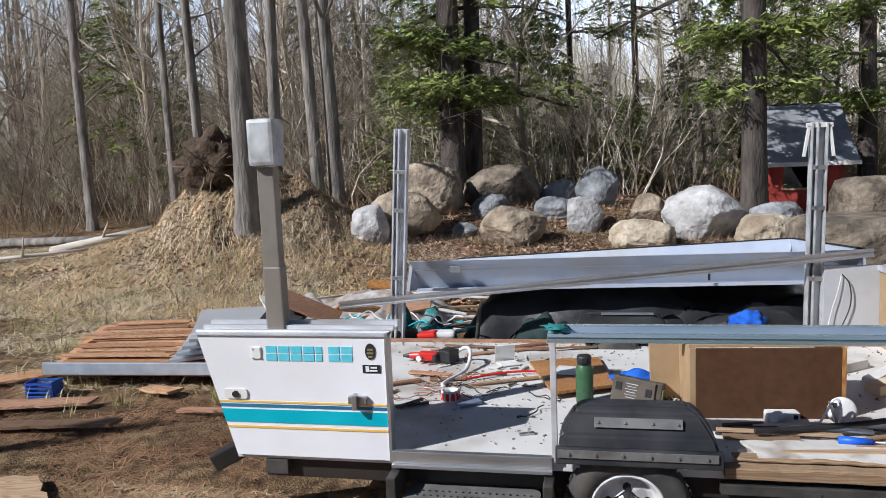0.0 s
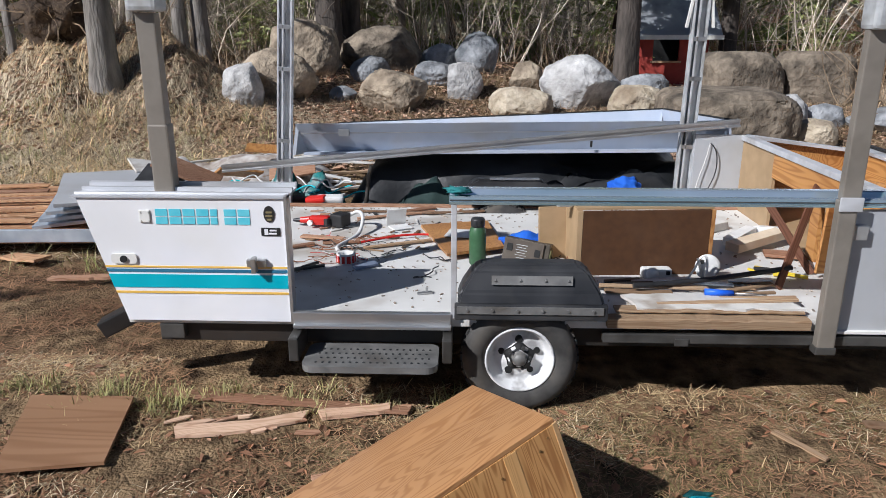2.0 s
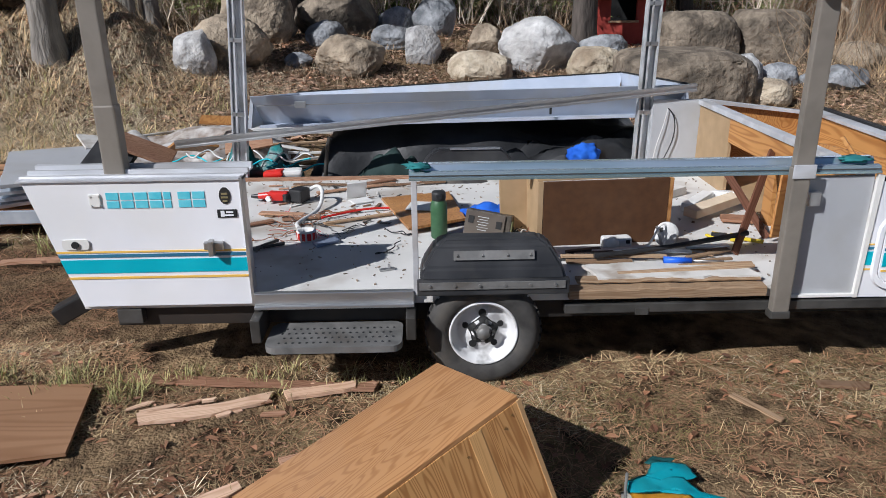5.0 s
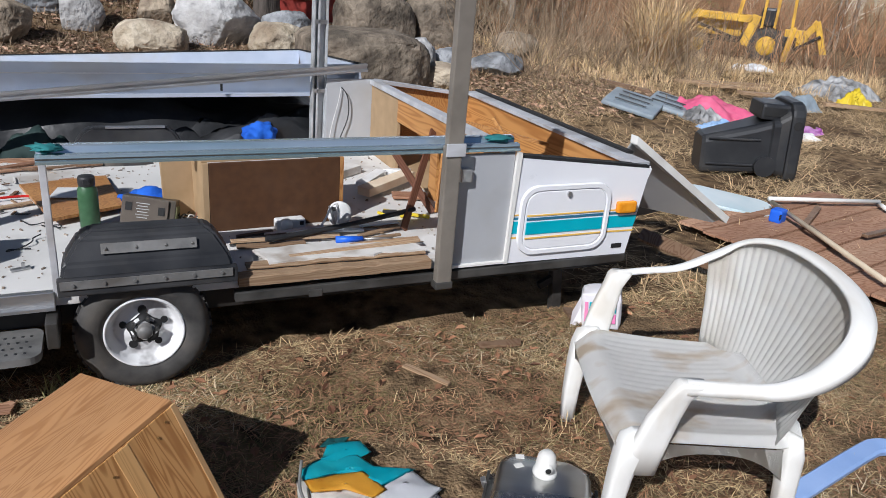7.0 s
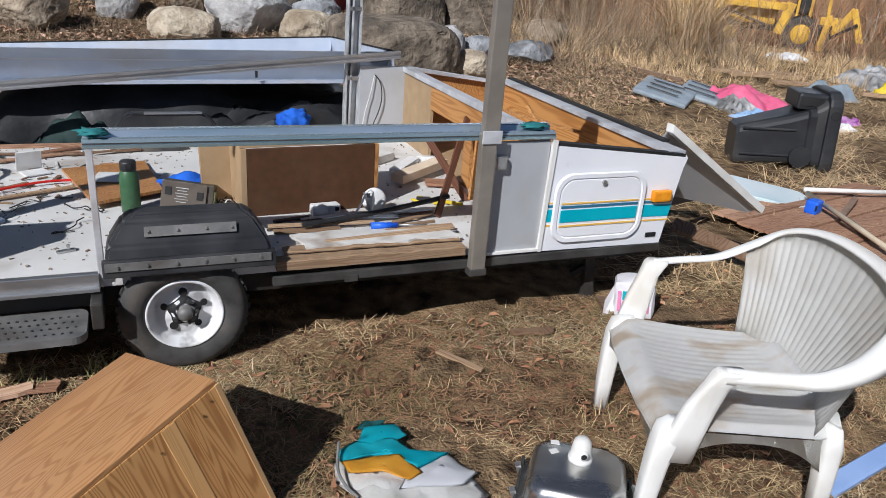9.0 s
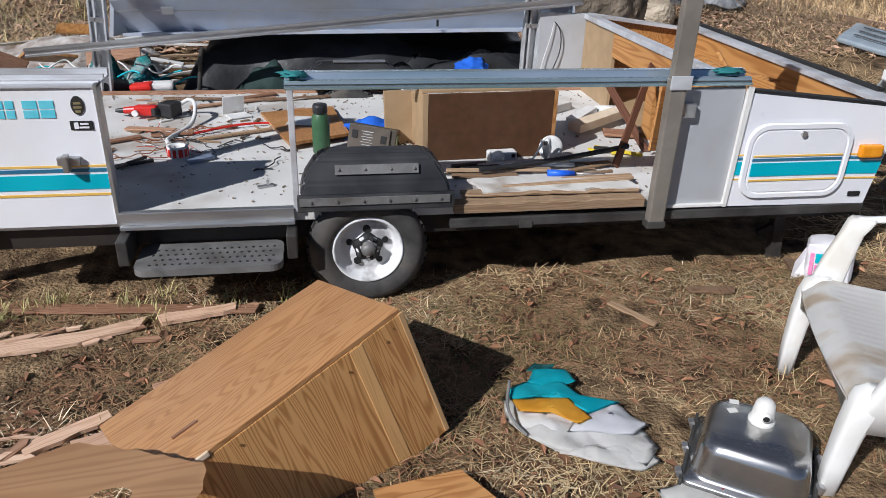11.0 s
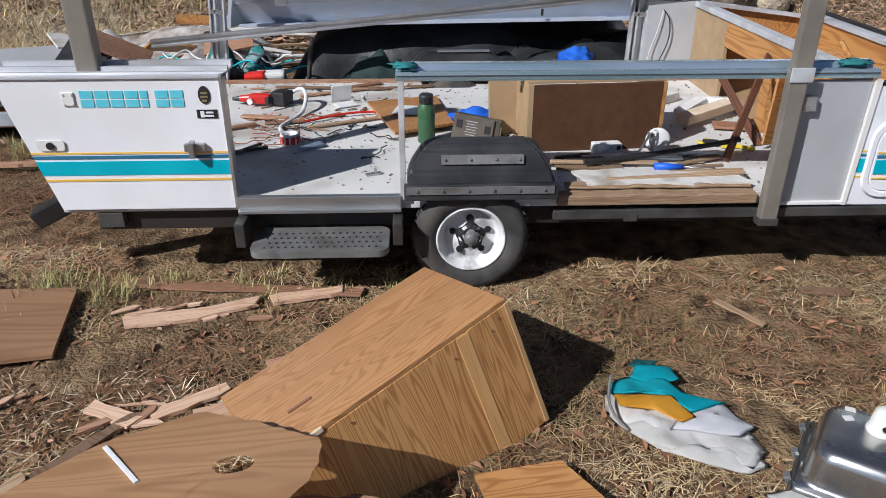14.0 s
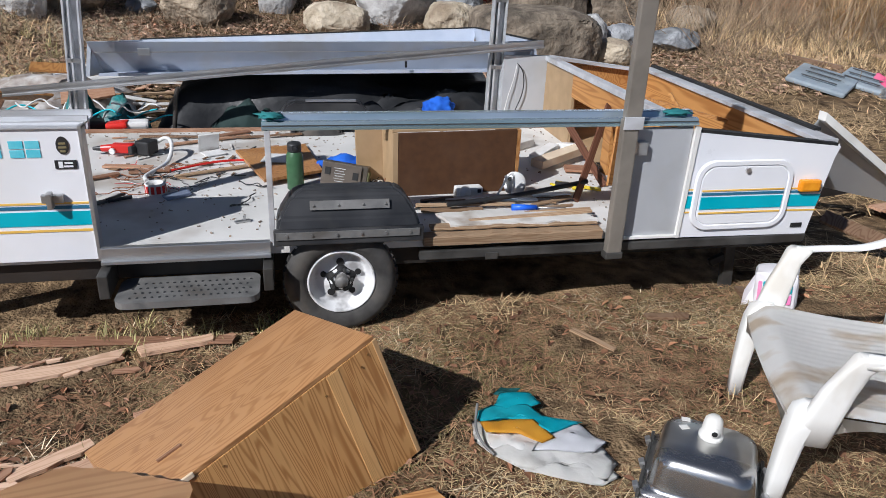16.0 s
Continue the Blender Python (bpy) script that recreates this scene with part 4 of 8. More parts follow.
bm.faces.new(rows[-1])
ht = part("storage_hatch", bm, WHITE, fs, "rounded white storage hatch")
for z0, z1, mm in ((0.652, 0.659, GOLD), (0.632, 0.644, BLUE), (0.558, 0.622, TEAL), (0.533, 0.541, GOLD)):
    z0, z1 = z0 - 0.004, z1 - 0.004
    part("stripe", span(2.147, 2.603, YS - 0.021, YS - 0.016, z0, z1), mm, ht)
part("hatch_lock", cyl(bmesh.new(), (2.375, YS - 0.03, 0.755), (2.375, YS - 0.015, 0.755), 0.013, seg=16), ALU, ht, "small round metal lock")
AMBER = mat("amber_lens", (0.75, 0.26, 0.01), (0.85, 0.34, 0.02), 30, 0.2, bump=0.2)
part("marker_light", B((2.745, YS - 0.02, 0.665), (0.115, 0.035, 0.062), bevel=0.012), AMBER, fs, "amber side marker light")
part("small_plate", span(2.70, 2.765, YS - 0.010, YS - 0.003, 0.432, 0.456, 0.002), DARK, fs)
part("gasket", poly(bmesh.new(), [(2.10, YS + 0.0, 0.957), (2.87, YS + 0.0, 0.878), (2.87, YS + 0.0, 0.862), (2.10, YS + 0.0, 0.935)], 0.05, (0, 1, 0)), DARK, fs, "black rubber gasket")
# open front trunk
fw = part("front_wall", poly(bmesh.new(), [(2.80, YS + 0.035, 0.40), (2.80, 5.18, 0.40), (2.80, 5.18, 0.885), (2.80, YS + 0.035, 0.875)], 0.025, (1, 0, 0)), PLY, trailer, "honey plywood inside of the open front trunk")
part("front_skin", poly(bmesh.new(), [(2.826, YS + 0.03, 0.40), (2.826, 5.19, 0.40), (2.90, 5.19, 0.885), (2.90, YS + 0.03, 0.865)], 0.006, (1, 0, 0)), WHITE, fw)
bm = bmesh.new()
poly(bm, [(2.785, YS + 0.03, 0.868), (2.785, 5.2, 0.885), (2.785, 5.2, 0.903), (2.785, YS + 0.03, 0.890)], 0.105, (1, 0, 0))
part("front_rim", bm, ALUW, fw, "dull aluminium rim")
part("rubber_edge", poly(bmesh.new(), [(2.875, YS + 0.2, 0.890), (2.875, 5.2, 0.904), (2.875, 5.2, 0.918), (2.875, YS + 0.2, 0.906)], 0.04, (1, 0, 0)), DARK, fw)
part("far_side_wall", poly(bmesh.new(), [(2.06, 5.17, 0.46), (2.80, 5.17, 0.46), (2.80, 5.17, 0.868), (2.06, 5.17, 0.96)], 0.02, (0, 1, 0)), PLY, trailer, "honey plywood far side of the trunk")
part("far_rim", poly(bmesh.new(), [(2.06, 5.13, 0.963), (2.784, 5.13, 0.872), (2.784, 5.13, 0.892), (2.06, 5.13, 0.985)], 0.085, (0, 1, 0)), ALUW, trailer, "dull aluminium rim")
part("grey_far_panel", span(1.70, 2.045, 5.165, 5.19, 0.462, 0.985, 0.003), GREYP, trailer, "bare grey panel at the far side")
dv = part("trunk_divider", span(2.03, 2.05, 4.62, 5.16, 0.462, 0.95), TANB, trailer, "cut tan plywood divider")
part("divider_rail", span(2.025, 2.055, 3.16, 4.62, 0.80, 0.95), PLY, dv)
part("divider_edge", span(2.015, 2.075, 3.15, 5.18, 0.95, 0.985, 0.004), ALUW, dv)
part("divider_stud", span(2.028, 2.052, 3.95, 4.05, 0.462, 0.80), PLY, dv)
part("trunk_floor_board", span(2.06, 2.79, 3.16, 5.16, 0.462, 0.472), TANB, trailer)
for p, q in (((2.1, 4.35, 0.92), (2.75, 3.9, 0.80)), ((2.45, 4.1, 0.93), (2.62, 3.85, 0.60))):
    part("brace", box(bmesh.new(), (0, 0, 0), (0.015, 0.02, (Vector(q) - Vector(p)).length), m=Matrix.Translation((Vector(p) + Vector(q)) / 2) @ (Vector(q) - Vector(p)).to_track_quat("Z", "Y").to_matrix().to_4x4()), PLY, fw)
# leaning front lid
fld = part("front_lid", poly(bmesh.new(), [(2.91, 3.30, 0.985), (3.70, 3.32, 0.46), (3.66, 3.36, 0.42), (3.02, 3.75, 0.50)], 0.015, (0, 0.6, 0.4)), GREYP, trailer, "grey lid hanging from the nose of the trailer")
part("lid_edge", poly(bmesh.new(), [(2.895, 3.27, 0.995), (3.715, 3.29, 0.475), (3.70, 3.29, 0.435), (2.895, 3.27, 0.95)], 0.06, (0, 1, 0)), PLASTW, fld, "off-white folded lid edge")
# corner jack
bm = B((2.53, 3.33, 0.19), (0.06, 0.05, 0.42), (0, -6, 0), 0.004)
jk = part("corner_jack", bm, GREYRAIL, trailer, "dark steel corner jack")
part("jack_brace", B((2.49, 3.33, 0.17), (0.14, 0.03, 0.04), (0, -25, 0), 0.004), STEEL, jk)
bm = B((-1.53, 3.33, 0.352), (0.26, 0.10, 0.085), (0, -26, 12), 0.008)
part("rear_jack", bm, STEEL, trailer, "black folded rear jack arm")
part("tongue", box(bmesh.new(), (0, 0, 0), (1.3, 0.06, 0.08), m=Matrix.Translation((3.35, 3.95, 0.30)) @ Matrix.Rotation(radians(13), 4, "Z")), STEEL, trailer)
part("tongue", box(bmesh.new(), (0, 0, 0), (1.3, 0.06, 0.08), m=Matrix.Translation((3.35, 4.35, 0.30)) @ Matrix.Rotation(radians(-13), 4, "Z")), STEEL, trailer)

# ---- the roof shell lying upturned behind ----
shell = thing("roof_shell", pose(0.4, 6.3, 0), "white upturned camper roof shell lying behind the trailer", "roof shell")


def shell_z(x, y, top):
    z = 1.015 - (y - 5.4) / 1.9 * 0.13 + 0.012 * (x + 1.1) - 0.11 * (2.02 - x) / 3.16 * (y - 5.4) / 1.9
    return z if top else z - 0.23


for nm, (ax, ay), (bx, by) in (("shell_side", (-1.14, 5.4), (2.02, 5.4)), ("shell_side", (-1.14, 7.3), (2.02, 7.3)), ("shell_end", (-1.14, 5.43), (-1.14, 7.27)), ("shell_end", (2.02, 5.43), (2.02, 7.27))):
    long = Vector((bx - ax, by - ay, 0)).normalized()
    nrm = Vector((-long.y, long.x, 0))
    i = 0.06 if nm == "shell_side" else 0.0
    sg = 1 if ay < 6 and nm == "shell_side" else -1
    fl_in = nrm * (0.14 if sg > 0 else -0.14) if nm == "shell_side" else nrm * (-0.04 if ax < 0 else 0.04) * -1
    bm = bmesh.new()
    pts = [Vector((ax, ay, shell_z(ax, ay, True))), Vector((bx, by, shell_z(bx, by, True))), Vector((bx, by, shell_z(bx, by, False))) + fl_in - long * i, Vector((ax, ay, shell_z(ax, ay, False))) + fl_in + long * i]
    poly(bm, pts, 0.025, nrm * (1 if sg > 0 else -1) if nm == "shell_side" else (nrm if ax > 0 else -nrm))
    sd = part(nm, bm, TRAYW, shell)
    if nm == "shell_side" and sg > 0:
        part("latch", B((-0.78, 5.393, 0.955), (0.08, 0.02, 0.05), (0, 0, 0), 0.005), ALU, sd)
        part("rail_groove", poly(bmesh.new(), [(-1.10, 5.396, 0.945), (1.98, 5.396, 0.978), (1.98, 5.396, 0.984), (-1.10, 5.396, 0.951)], 0.008, (0, 1, 0)), ALU, sd)
        part("slot", span(1.02, 1.035, 5.405, 5.42, 0.855, 0.90), DARK, sd)
bm = bmesh.new()
poly(bm, [(-1.1, 5.45, shell_z(-1.1, 5.45, False)), (2.0, 5.45, shell_z(2.0, 5.45, False)), (2.0, 7.25, shell_z(2.0, 7.25, False)), (-1.1, 7.25, shell_z(-1.1, 7.25, False))], 0.02, (0, 0, 1))
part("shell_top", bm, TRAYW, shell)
bm = bmesh.new()
for a, b in (((-1.14, 7.31), (2.02, 7.31)), ((2.03, 5.4), (2.03, 7.3))):
    cyl(bm, (*a, shell_z(*a, True)), (*b, shell_z(*b, True)), 0.012, seg=8)
part("edge_seal", bm, DARK, shell)


def heap(name, x0, x1, y0, y1, top, material, words, category, seed, rough=0.3, flat=0.0, edge=3):
    """A slumped sheet or pile between those limits."""
    bm = bmesh.new()
    bmesh.ops.create_grid(bm, x_segments=36, y_segments=24, size=1.0)
    o = Vector((seed * 3.7, seed * 1.3, 0))
    for v in bm.verts:
        u, w = v.co.x, v.co.y
        k = max(0.0, 1 - max(abs(u), abs(w)) ** edge)
        n1, n2 = noise.noise(Vector((u * 1.6, w * 1.6, 0)) + o), noise.noise(Vector((u * 5, w * 5, 1)) + o)
        x, y = x0 + (x1 - x0) * (u + 1) / 2 + 0.06 * n1, y0 + (y1 - y0) * (w + 1) / 2 + 0.06 * n2
        z = H(x, y) + k * top * (1 - flat + 0.55 * n1 * rough / 0.3 + 0.22 * n2 * rough / 0.3)
        v.co = Vector((x, y, max(H(x, y) - 0.02, z)))
    return single(name, bm, material, words, category, smooth=True)


TARP = mat("black_tarp", (0.012, 0.013, 0.014), (0.035, 0.036, 0.038), 5, 0.45, bump=0.3, grain=14, dist=0.02)
# unseen support and deep shade under the shell, added as one black heap
heap("black_tarp", -0.9, 2.15, 5.5, 6.9, 0.70, TARP, "black heap added to fill the dark under the roof shell", "tarp", 5, 0.12, 0.0, 10)

# loose wall rail lying across the far posts
p, q = Vector((-1.62, 5.14, 0.735)), Vector((1.98, 5.14, 1.075))
mm = Matrix.Translation((p + q) / 2) @ (q - p).to_track_quat("X", "Z").to_matrix().to_4x4()
bm = poly(bmesh.new(), [(0, y, z) for y, z in ((-0.02, -0.03), (-0.02, -0.018), (-0.006, -0.016), (-0.006, 0.004), (-0.018, 0.006), (-0.018, 0.022), (0.018, 0.022), (0.018, -0.03))], (q - p).length, (1, 0, 0))
bm.transform(mm @ Matrix.Translation((-(q - p).length / 2, 0, 0)))
single("loose_rail", bm, ALU, "long loose aluminium rail slung across the far posts", "metal rail", at=(p + q) / 2)


# ---- foreground ----
def loft(bm, secs):
    """Joins closed sections of equal point counts into one skin with ends."""
    rows = [[bm.verts.new(p) for p in s] for s in secs]
    n = len(rows[0])
    for a, b in zip(rows, rows[1:]):
        for k in range(n):
            bm.faces.new((a[k], a[(k + 1) % n], b[(k + 1) % n], b[k]))
    bm.faces.new(rows[0][::-1])
    bm.faces.new(rows[-1])
    return bm


def catmull(pts, per=8):
    P = [Vector(p) for p in pts]
    P = [2 * P[0] - P[1]] + P + [2 * P[-1] - P[-2]]
    out = []
    for i in range(1, len(P) - 2):
        for k in range(per):
            t = k / per
            a, b, c, d = P[i - 1:i + 3]
            out.append(0.5 * ((2 * b) + (c - a) * t + (2 * a - 5 * b + 4 * c - d) * t * t + (3 * b - a - 3 * c + d) * t ** 3))
    return out + [P[-2]]


CHAIRM = mat("chair_plastic", (0.74, 0.73, 0.69), (0.82, 0.815, 0.78), 5, 0.52, bump=0.05, stain=(0.42, 0.33, 0.20), amount=0.35, big=3.4, stretch=(0.5, 2.2, 1), grain=70)
SEATM = mat("stained_chair_seat", (0.78, 0.775, 0.75), (0.85, 0.845, 0.82), 5, 0.42, bump=0.1, stain=(0.46, 0.32, 0.15), amount=0.65, big=5.0, stretch=(1.6, 0.9, 1), grain=50)


def plastic_chair(m):
    ch = thing("plastic_chair", m, "grimy white plastic garden armchair with ribbed back and stained seat", "chair")
    half = [(0.425, 0.165, 0.645), (0.445, 0.05, 0.655), (0.462, -0.10, 0.672), (0.455, -0.23, 0.74), (0.40, -0.335, 0.825), (0.24, -0.405, 0.875)]
    tops = catmull([(-x, y, z) for x, y, z in half] + [(0, -0.43, 0.888)] + half[::-1], 7)
    # flat band on top with a lip turned down on its outer side
    secs = []
    for i, p in enumerate(tops):
        t = (tops[min(i + 1, len(tops) - 1)] - tops[max(i - 1, 0)]).normalized()
        nrm = Vector((t.y, -t.x, 0)).normalized()
        if nrm.dot(Vector((p.x, p.y, 0))) < 0:
            nrm = -nrm
        back = ease(0.0, 0.3, -p.y)
        w, up = 0.021 + 0.017 * back, Vector((0, 0, 1))
        lip = 0.030 + 0.022 * back
        secs.append([p - nrm * w - up * 0.012, p - nrm * w * 0.85, p - nrm * w * 0.3 + up * 0.007, p + nrm * w * 0.5 + up * 0.004, p + nrm * w - up * 0.010, p + nrm * (w + 0.006) - up * lip, p + nrm * (w + 0.004) - up * lip, p + nrm * w * 0.7 - up * 0.022])
    part("arm_and_top_rail", loft(bmesh.new(), secs), CHAIRM, ch, "smooth rounded arm and back rail", True, True)
    # ribbed back, its ribs rounded and close together
    bm = bmesh.new()
    mid = [p for p in tops if p.y < -0.20]
    nu, nv = 232, 8
    rows = []
    for i in range(nu + 1):
        f = i / nu * (len(mid) - 1)
        k = min(int(f), len(mid) - 2)
        top = mid[k].lerp(mid[k + 1], f - k)
        u = i / nu * 2 - 1
        bot = Vector((u * 0.355, -0.275 + 0.075 * u * u, 0.385))
        rib = 0.005 * abs(math.sin(i / nu * math.pi * 29))
        row = []
        for j in range(nv + 1):
            v = j / nv
            p = bot.lerp(top - Vector((0, 0, 0.012)), v)
            out = Vector((p.x * 0.5, p.y, 0)).normalized()
            row.append(bm.verts.new(p - out * (rib * min(1, 5 * v) * min(1, 7 * (1 - v))) + out * 0.012 * math.sin(math.pi * v)))
        rows.append(row)
    for a, b in zip(rows, rows[1:]):
        for j in range(nv):
            bm.faces.new((a[j], b[j], b[j + 1], a[j + 1]))
    bmesh.ops.solidify(bm, geom=bm.faces[:], thickness=0.004)
    part("backrest", bm, CHAIRM, ch, "ribbed white back", True, True)
    # dished seat with a front edge that rolls over
    bm = bmesh.new()
    rows = []
    for i in range(31):
        v = i / 30
        row = []
        for j in range(121):
            u = j / 120 * 2 - 1
            y = 0.315 - 0.60 * v
            hw = 0.385 - 0.035 * v
            z = 0.430 - 0.034 * (1 - u ** 4) * math.sin(math.pi * min(1, v * 1.05)) - 0.03 * v
            if v < 0.14:
                z -= 0.075 * (1 - v / 0.14) ** 2
            if v > 0.9:
                z += 0.05 * ((v - 0.9) / 0.1) ** 2
            z -= 0.03 * max(0, abs(u) - 0.9) / 0.1
            z += 0.0006 * math.sin(u * 21 * math.pi + 0.8 * math.sin(v * 9)) * (abs(u) < 0.86) * (0.16 < v < 0.9)
            y += 0.022 * (1 - u * u) * max(0, 1 - v / 0.3)
            row.append(bm.verts.new((u * hw, y, z)))
        rows.append(row)
    for a, b in zip(rows, rows[1:]):
        for j in range(120):
            bm.faces.new((a[j], a[j + 1], b[j + 1], b[j]))
    bmesh.ops.solidify(bm, geom=bm.faces[:], thickness=0.006)
    part("seat", bm, SEATM, ch, "rippled seat with brown water stains", True, True)
    for s in (-1, 1):
        def sec(x, y, z, w, d, r=0.4):
            pts = []
            for k in range(12):
                a = 2 * math.pi * (k + 0.5) / 12
                c, e = math.cos(a), math.sin(a)
                pts.append((s * (x + w * math.copysign(abs(c) ** r, c)), y + d * math.copysign(abs(e) ** r, e), z))
            return pts
        secs = [sec(0.350, 0.300, -0.02, 0.028, 0.028), sec(0.356, 0.298, 0.12, 0.034, 0.032), sec(0.362, 0.292, 0.26, 0.040, 0.036), sec(0.364, 0.282, 0.34, 0.044, 0.040), sec(0.360, 0.268, 0.395, 0.040, 0.042), sec(0.352, 0.250, 0.420, 0.020, 0.028)]
        part("front_leg", loft(bmesh.new(), secs), CHAIRM, ch, "", True, True)
        secs = [sec(0.384, 0.240, 0.28, 0.018, 0.050), sec(0.390, 0.225, 0.40, 0.020, 0.055), sec(0.400, 0.205, 0.50, 0.020, 0.050), sec(0.414, 0.180, 0.585, 0.022, 0.040), sec(0.425, 0.155, 0.636, 0.030, 0.046), sec(0.427, 0.148, 0.648, 0.026, 0.040)]
        part("arm_post", loft(bmesh.new(), secs), CHAIRM, ch, "", True, True)
        secs = [sec(0.305, -0.315, -0.02, 0.026, 0.026), sec(0.312, -0.300, 0.18, 0.034, 0.030), sec(0.325, -0.278, 0.34, 0.042, 0.034), sec(0.338, -0.268, 0.42, 0.028, 0.018)]
        part("rear_leg", loft(bmesh.new(), secs), CHAIRM, ch, "", True, True)
        # arched skirt below the seat side
        bm = bmesh.new()
        up_e, lo_e = [], []
        for k in range(17):
            v = k / 16
            x, y = 0.374 - 0.04 * v, 0.27 - 0.55 * v
            up_e.append(bm.verts.new((s * x, y, 0.385 - 0.03 * v)))
            lo_e.append(bm.verts.new((s * (x + 0.008), y, 0.36 - 0.03 * v - 0.11 * abs(2 * v - 1) ** 2.6)))
        for k in range(16):
            bm.faces.new((up_e[k], up_e[k + 1], lo_e[k + 1], lo_e[k]))
        bmesh.ops.solidify(bm, geom=bm.faces[:], thickness=0.006)
        part("side_skirt", bm, CHAIRM, ch, "", True, True)
    # apron below the front edge
    bm = bmesh.new()
    up_e, lo_e = [], []
    for k in range(17):
        u = k / 8 - 1
        up_e.append(bm.verts.new((u * 0.37, 0.315 + 0.018 * (1 - u * u), 0.362)))
        lo_e.append(bm.verts.new((u * 0.36, 0.308 + 0.018 * (1 - u * u), 0.335 - 0.07 * abs(u) ** 4)))
    for k in range(16):
        bm.faces.new((up_e[k], up_e[k + 1], lo_e[k + 1], lo_e[k]))
    bmesh.ops.solidify(bm, geom=bm.faces[:], thickness=0.005)
    part("front_apron", bm, CHAIRM, ch, "", True, True)
    return ch


plastic_chair(pose(2.142, 1.91, 0.012, 0, 0, 67.5))

# oak cabinet lying askew
cb, cc = Vector((0.413, 2.145, 0.5)), Vector((0.577, 2.127, 0.03))
ez = (cb - cc).normalized()
ex = -Vector((math.cos(radians(213)), math.sin(radians(213)), -0.13)).normalized()
ex = (ex - ez * ex.dot(ez)).normalized()
ey = ez.cross(ex)
CL, CW, CH = 0.86, 0.50, (cb - cc).length
cm = Matrix.Translation(cc) @ Matrix((ex, ey, ez)).transposed().to_4x4()
RAWW = mat("raw_oak_edge", (0.46, 0.27, 0.12), (0.58, 0.37, 0.18), 20, 0.6, bump=0.1, stretch=(1, 1, 0.1))
RAWO = wood("straight_oak_veneer", (0.60, 0.33, 0.125), (0.74, 0.44, 0.18), 22, (1, 1, 0.04), 0.36, 0.06, strong=0.35)
cab = thing("oak_cabinet", cm, "oak veneer base cabinet tipped on its side in the grass", "cabinet")


def lb(x0, x1, y0, y1, z0, z1, bev=0.002):
    return span(x0, x1, y0, y1, z0, z1, bev)


# how light falls on side and top is put into their veneer tones
part("side_panel", lb(-CL, 0, 0, 0.018, 0, CH - 0.001), OAKS, cab, "oak panel with straight cathedral grain", local=True)
part("top_panel", lb(-CL, 0, 0.002, CW, CH, CH + 0.016), OAKT, cab, "oak panel with swirling grain", local=True)
part("end_panel", lb(-0.016, 0.003, 0.02, CW, 0, CH - 0.001), OAK, cab, local=True)
part("end_panel", lb(-CL, -CL + 0.016, 0.02, CW, 0, CH - 0.001), OAK, cab, local=True)
part("bottom_panel", lb(-CL, -0.02, 0.02, CW, 0, 0.016), OAKX, cab, local=True)
part("back_panel", lb(-CL + 0.02, -0.02, CW - 0.012, CW - 0.002, 0.02, CH - 0.002), TANB, cab, local=True)
for x, z in ((-0.045, CH - 0.03), (-0.085, CH - 0.055), (-0.24, CH - 0.06), (-0.62, CH - 0.03), (-0.80, CH - 0.04)):
    part("screw", cyl(bmesh.new(), (x, -0.003, z), (x, 0.004, z), 0.0042, seg=10), BRASS, cab, "brass-coloured screw head", local=True)
part("torn_edge", lb(-0.85, -0.70, -0.004, 0.006, CH + 0.002, CH + 0.018), mat("raw_pale_wood", (0.66, 0.52, 0.36), (0.78, 0.65, 0.48), 30, 0.8), cab, local=True)
part("edge_band", lb(-0.012, 0.006, -0.003, 0.019, 0.0, CH + 0.002), RAWW, cab, "pale wooden edge strip", local=True)
part("pale_strip", lb(-0.215, -0.165, -0.0015, 0.004, 0.0, CH - 0.004), RAWO, cab, "paler strip of oak veneer", local=True)
part("handle_slot", lb(-0.74, -0.66, 0.16, 0.17, CH + 0.014, CH + 0.024), REDWOOD, cab, local=True)


def board(pts, z0, z1, thick, material, words, name="board", category="board", seed=0, rag=0.0, group="scrap boards on the ground"):
    """A board lying on its outline, tipping from z0 at the first point to z1 at the farthest."""
    rnd = random.Random(seed)
    P = [Vector((x, y, 0)) for x, y in pts]
    if rag:
        Q = []
        for a, b in zip(P, P[1:] + P[:1]):
            n = max(1, int((b - a).length / 0.05))
            Q += [a.lerp(b, k / n) + Vector((rnd.uniform(-rag, rag), rnd.uniform(-rag, rag), 0)) for k in range(n)]
        P = Q
    far = max((p - P[0]).length for p in P)
    c = sum(P, Vector()) / len(P)
    for p in P:
        p.z = z0 + (z1 - z0) * (p - P[0]).length / far + H(p.x, p.y)
    ang = math.degrees(math.atan2(P[len(P) // 2].y - P[0].y, P[len(P) // 2].x - P[0].x)) if rag == 0 else math.degrees(math.atan2(pts[1][1] - pts[0][1], pts[1][0] - pts[0][0]))
    ang = math.degrees(math.atan2(pts[1][1] - pts[0][1], pts[1][0] - pts[0][0]))
    root = pose(c.x, c.y, sum(p.z for p in P) / len(P), 0, 0, ang)
    inv = root.inverted()
    bm = poly(bmesh.new(), [inv @ p for p in P], thick, (0, 0, 1))
    ob = link_mesh(name, bm, material)
    ob.matrix_world = root
    return tagged(ob, full(words), category, group)


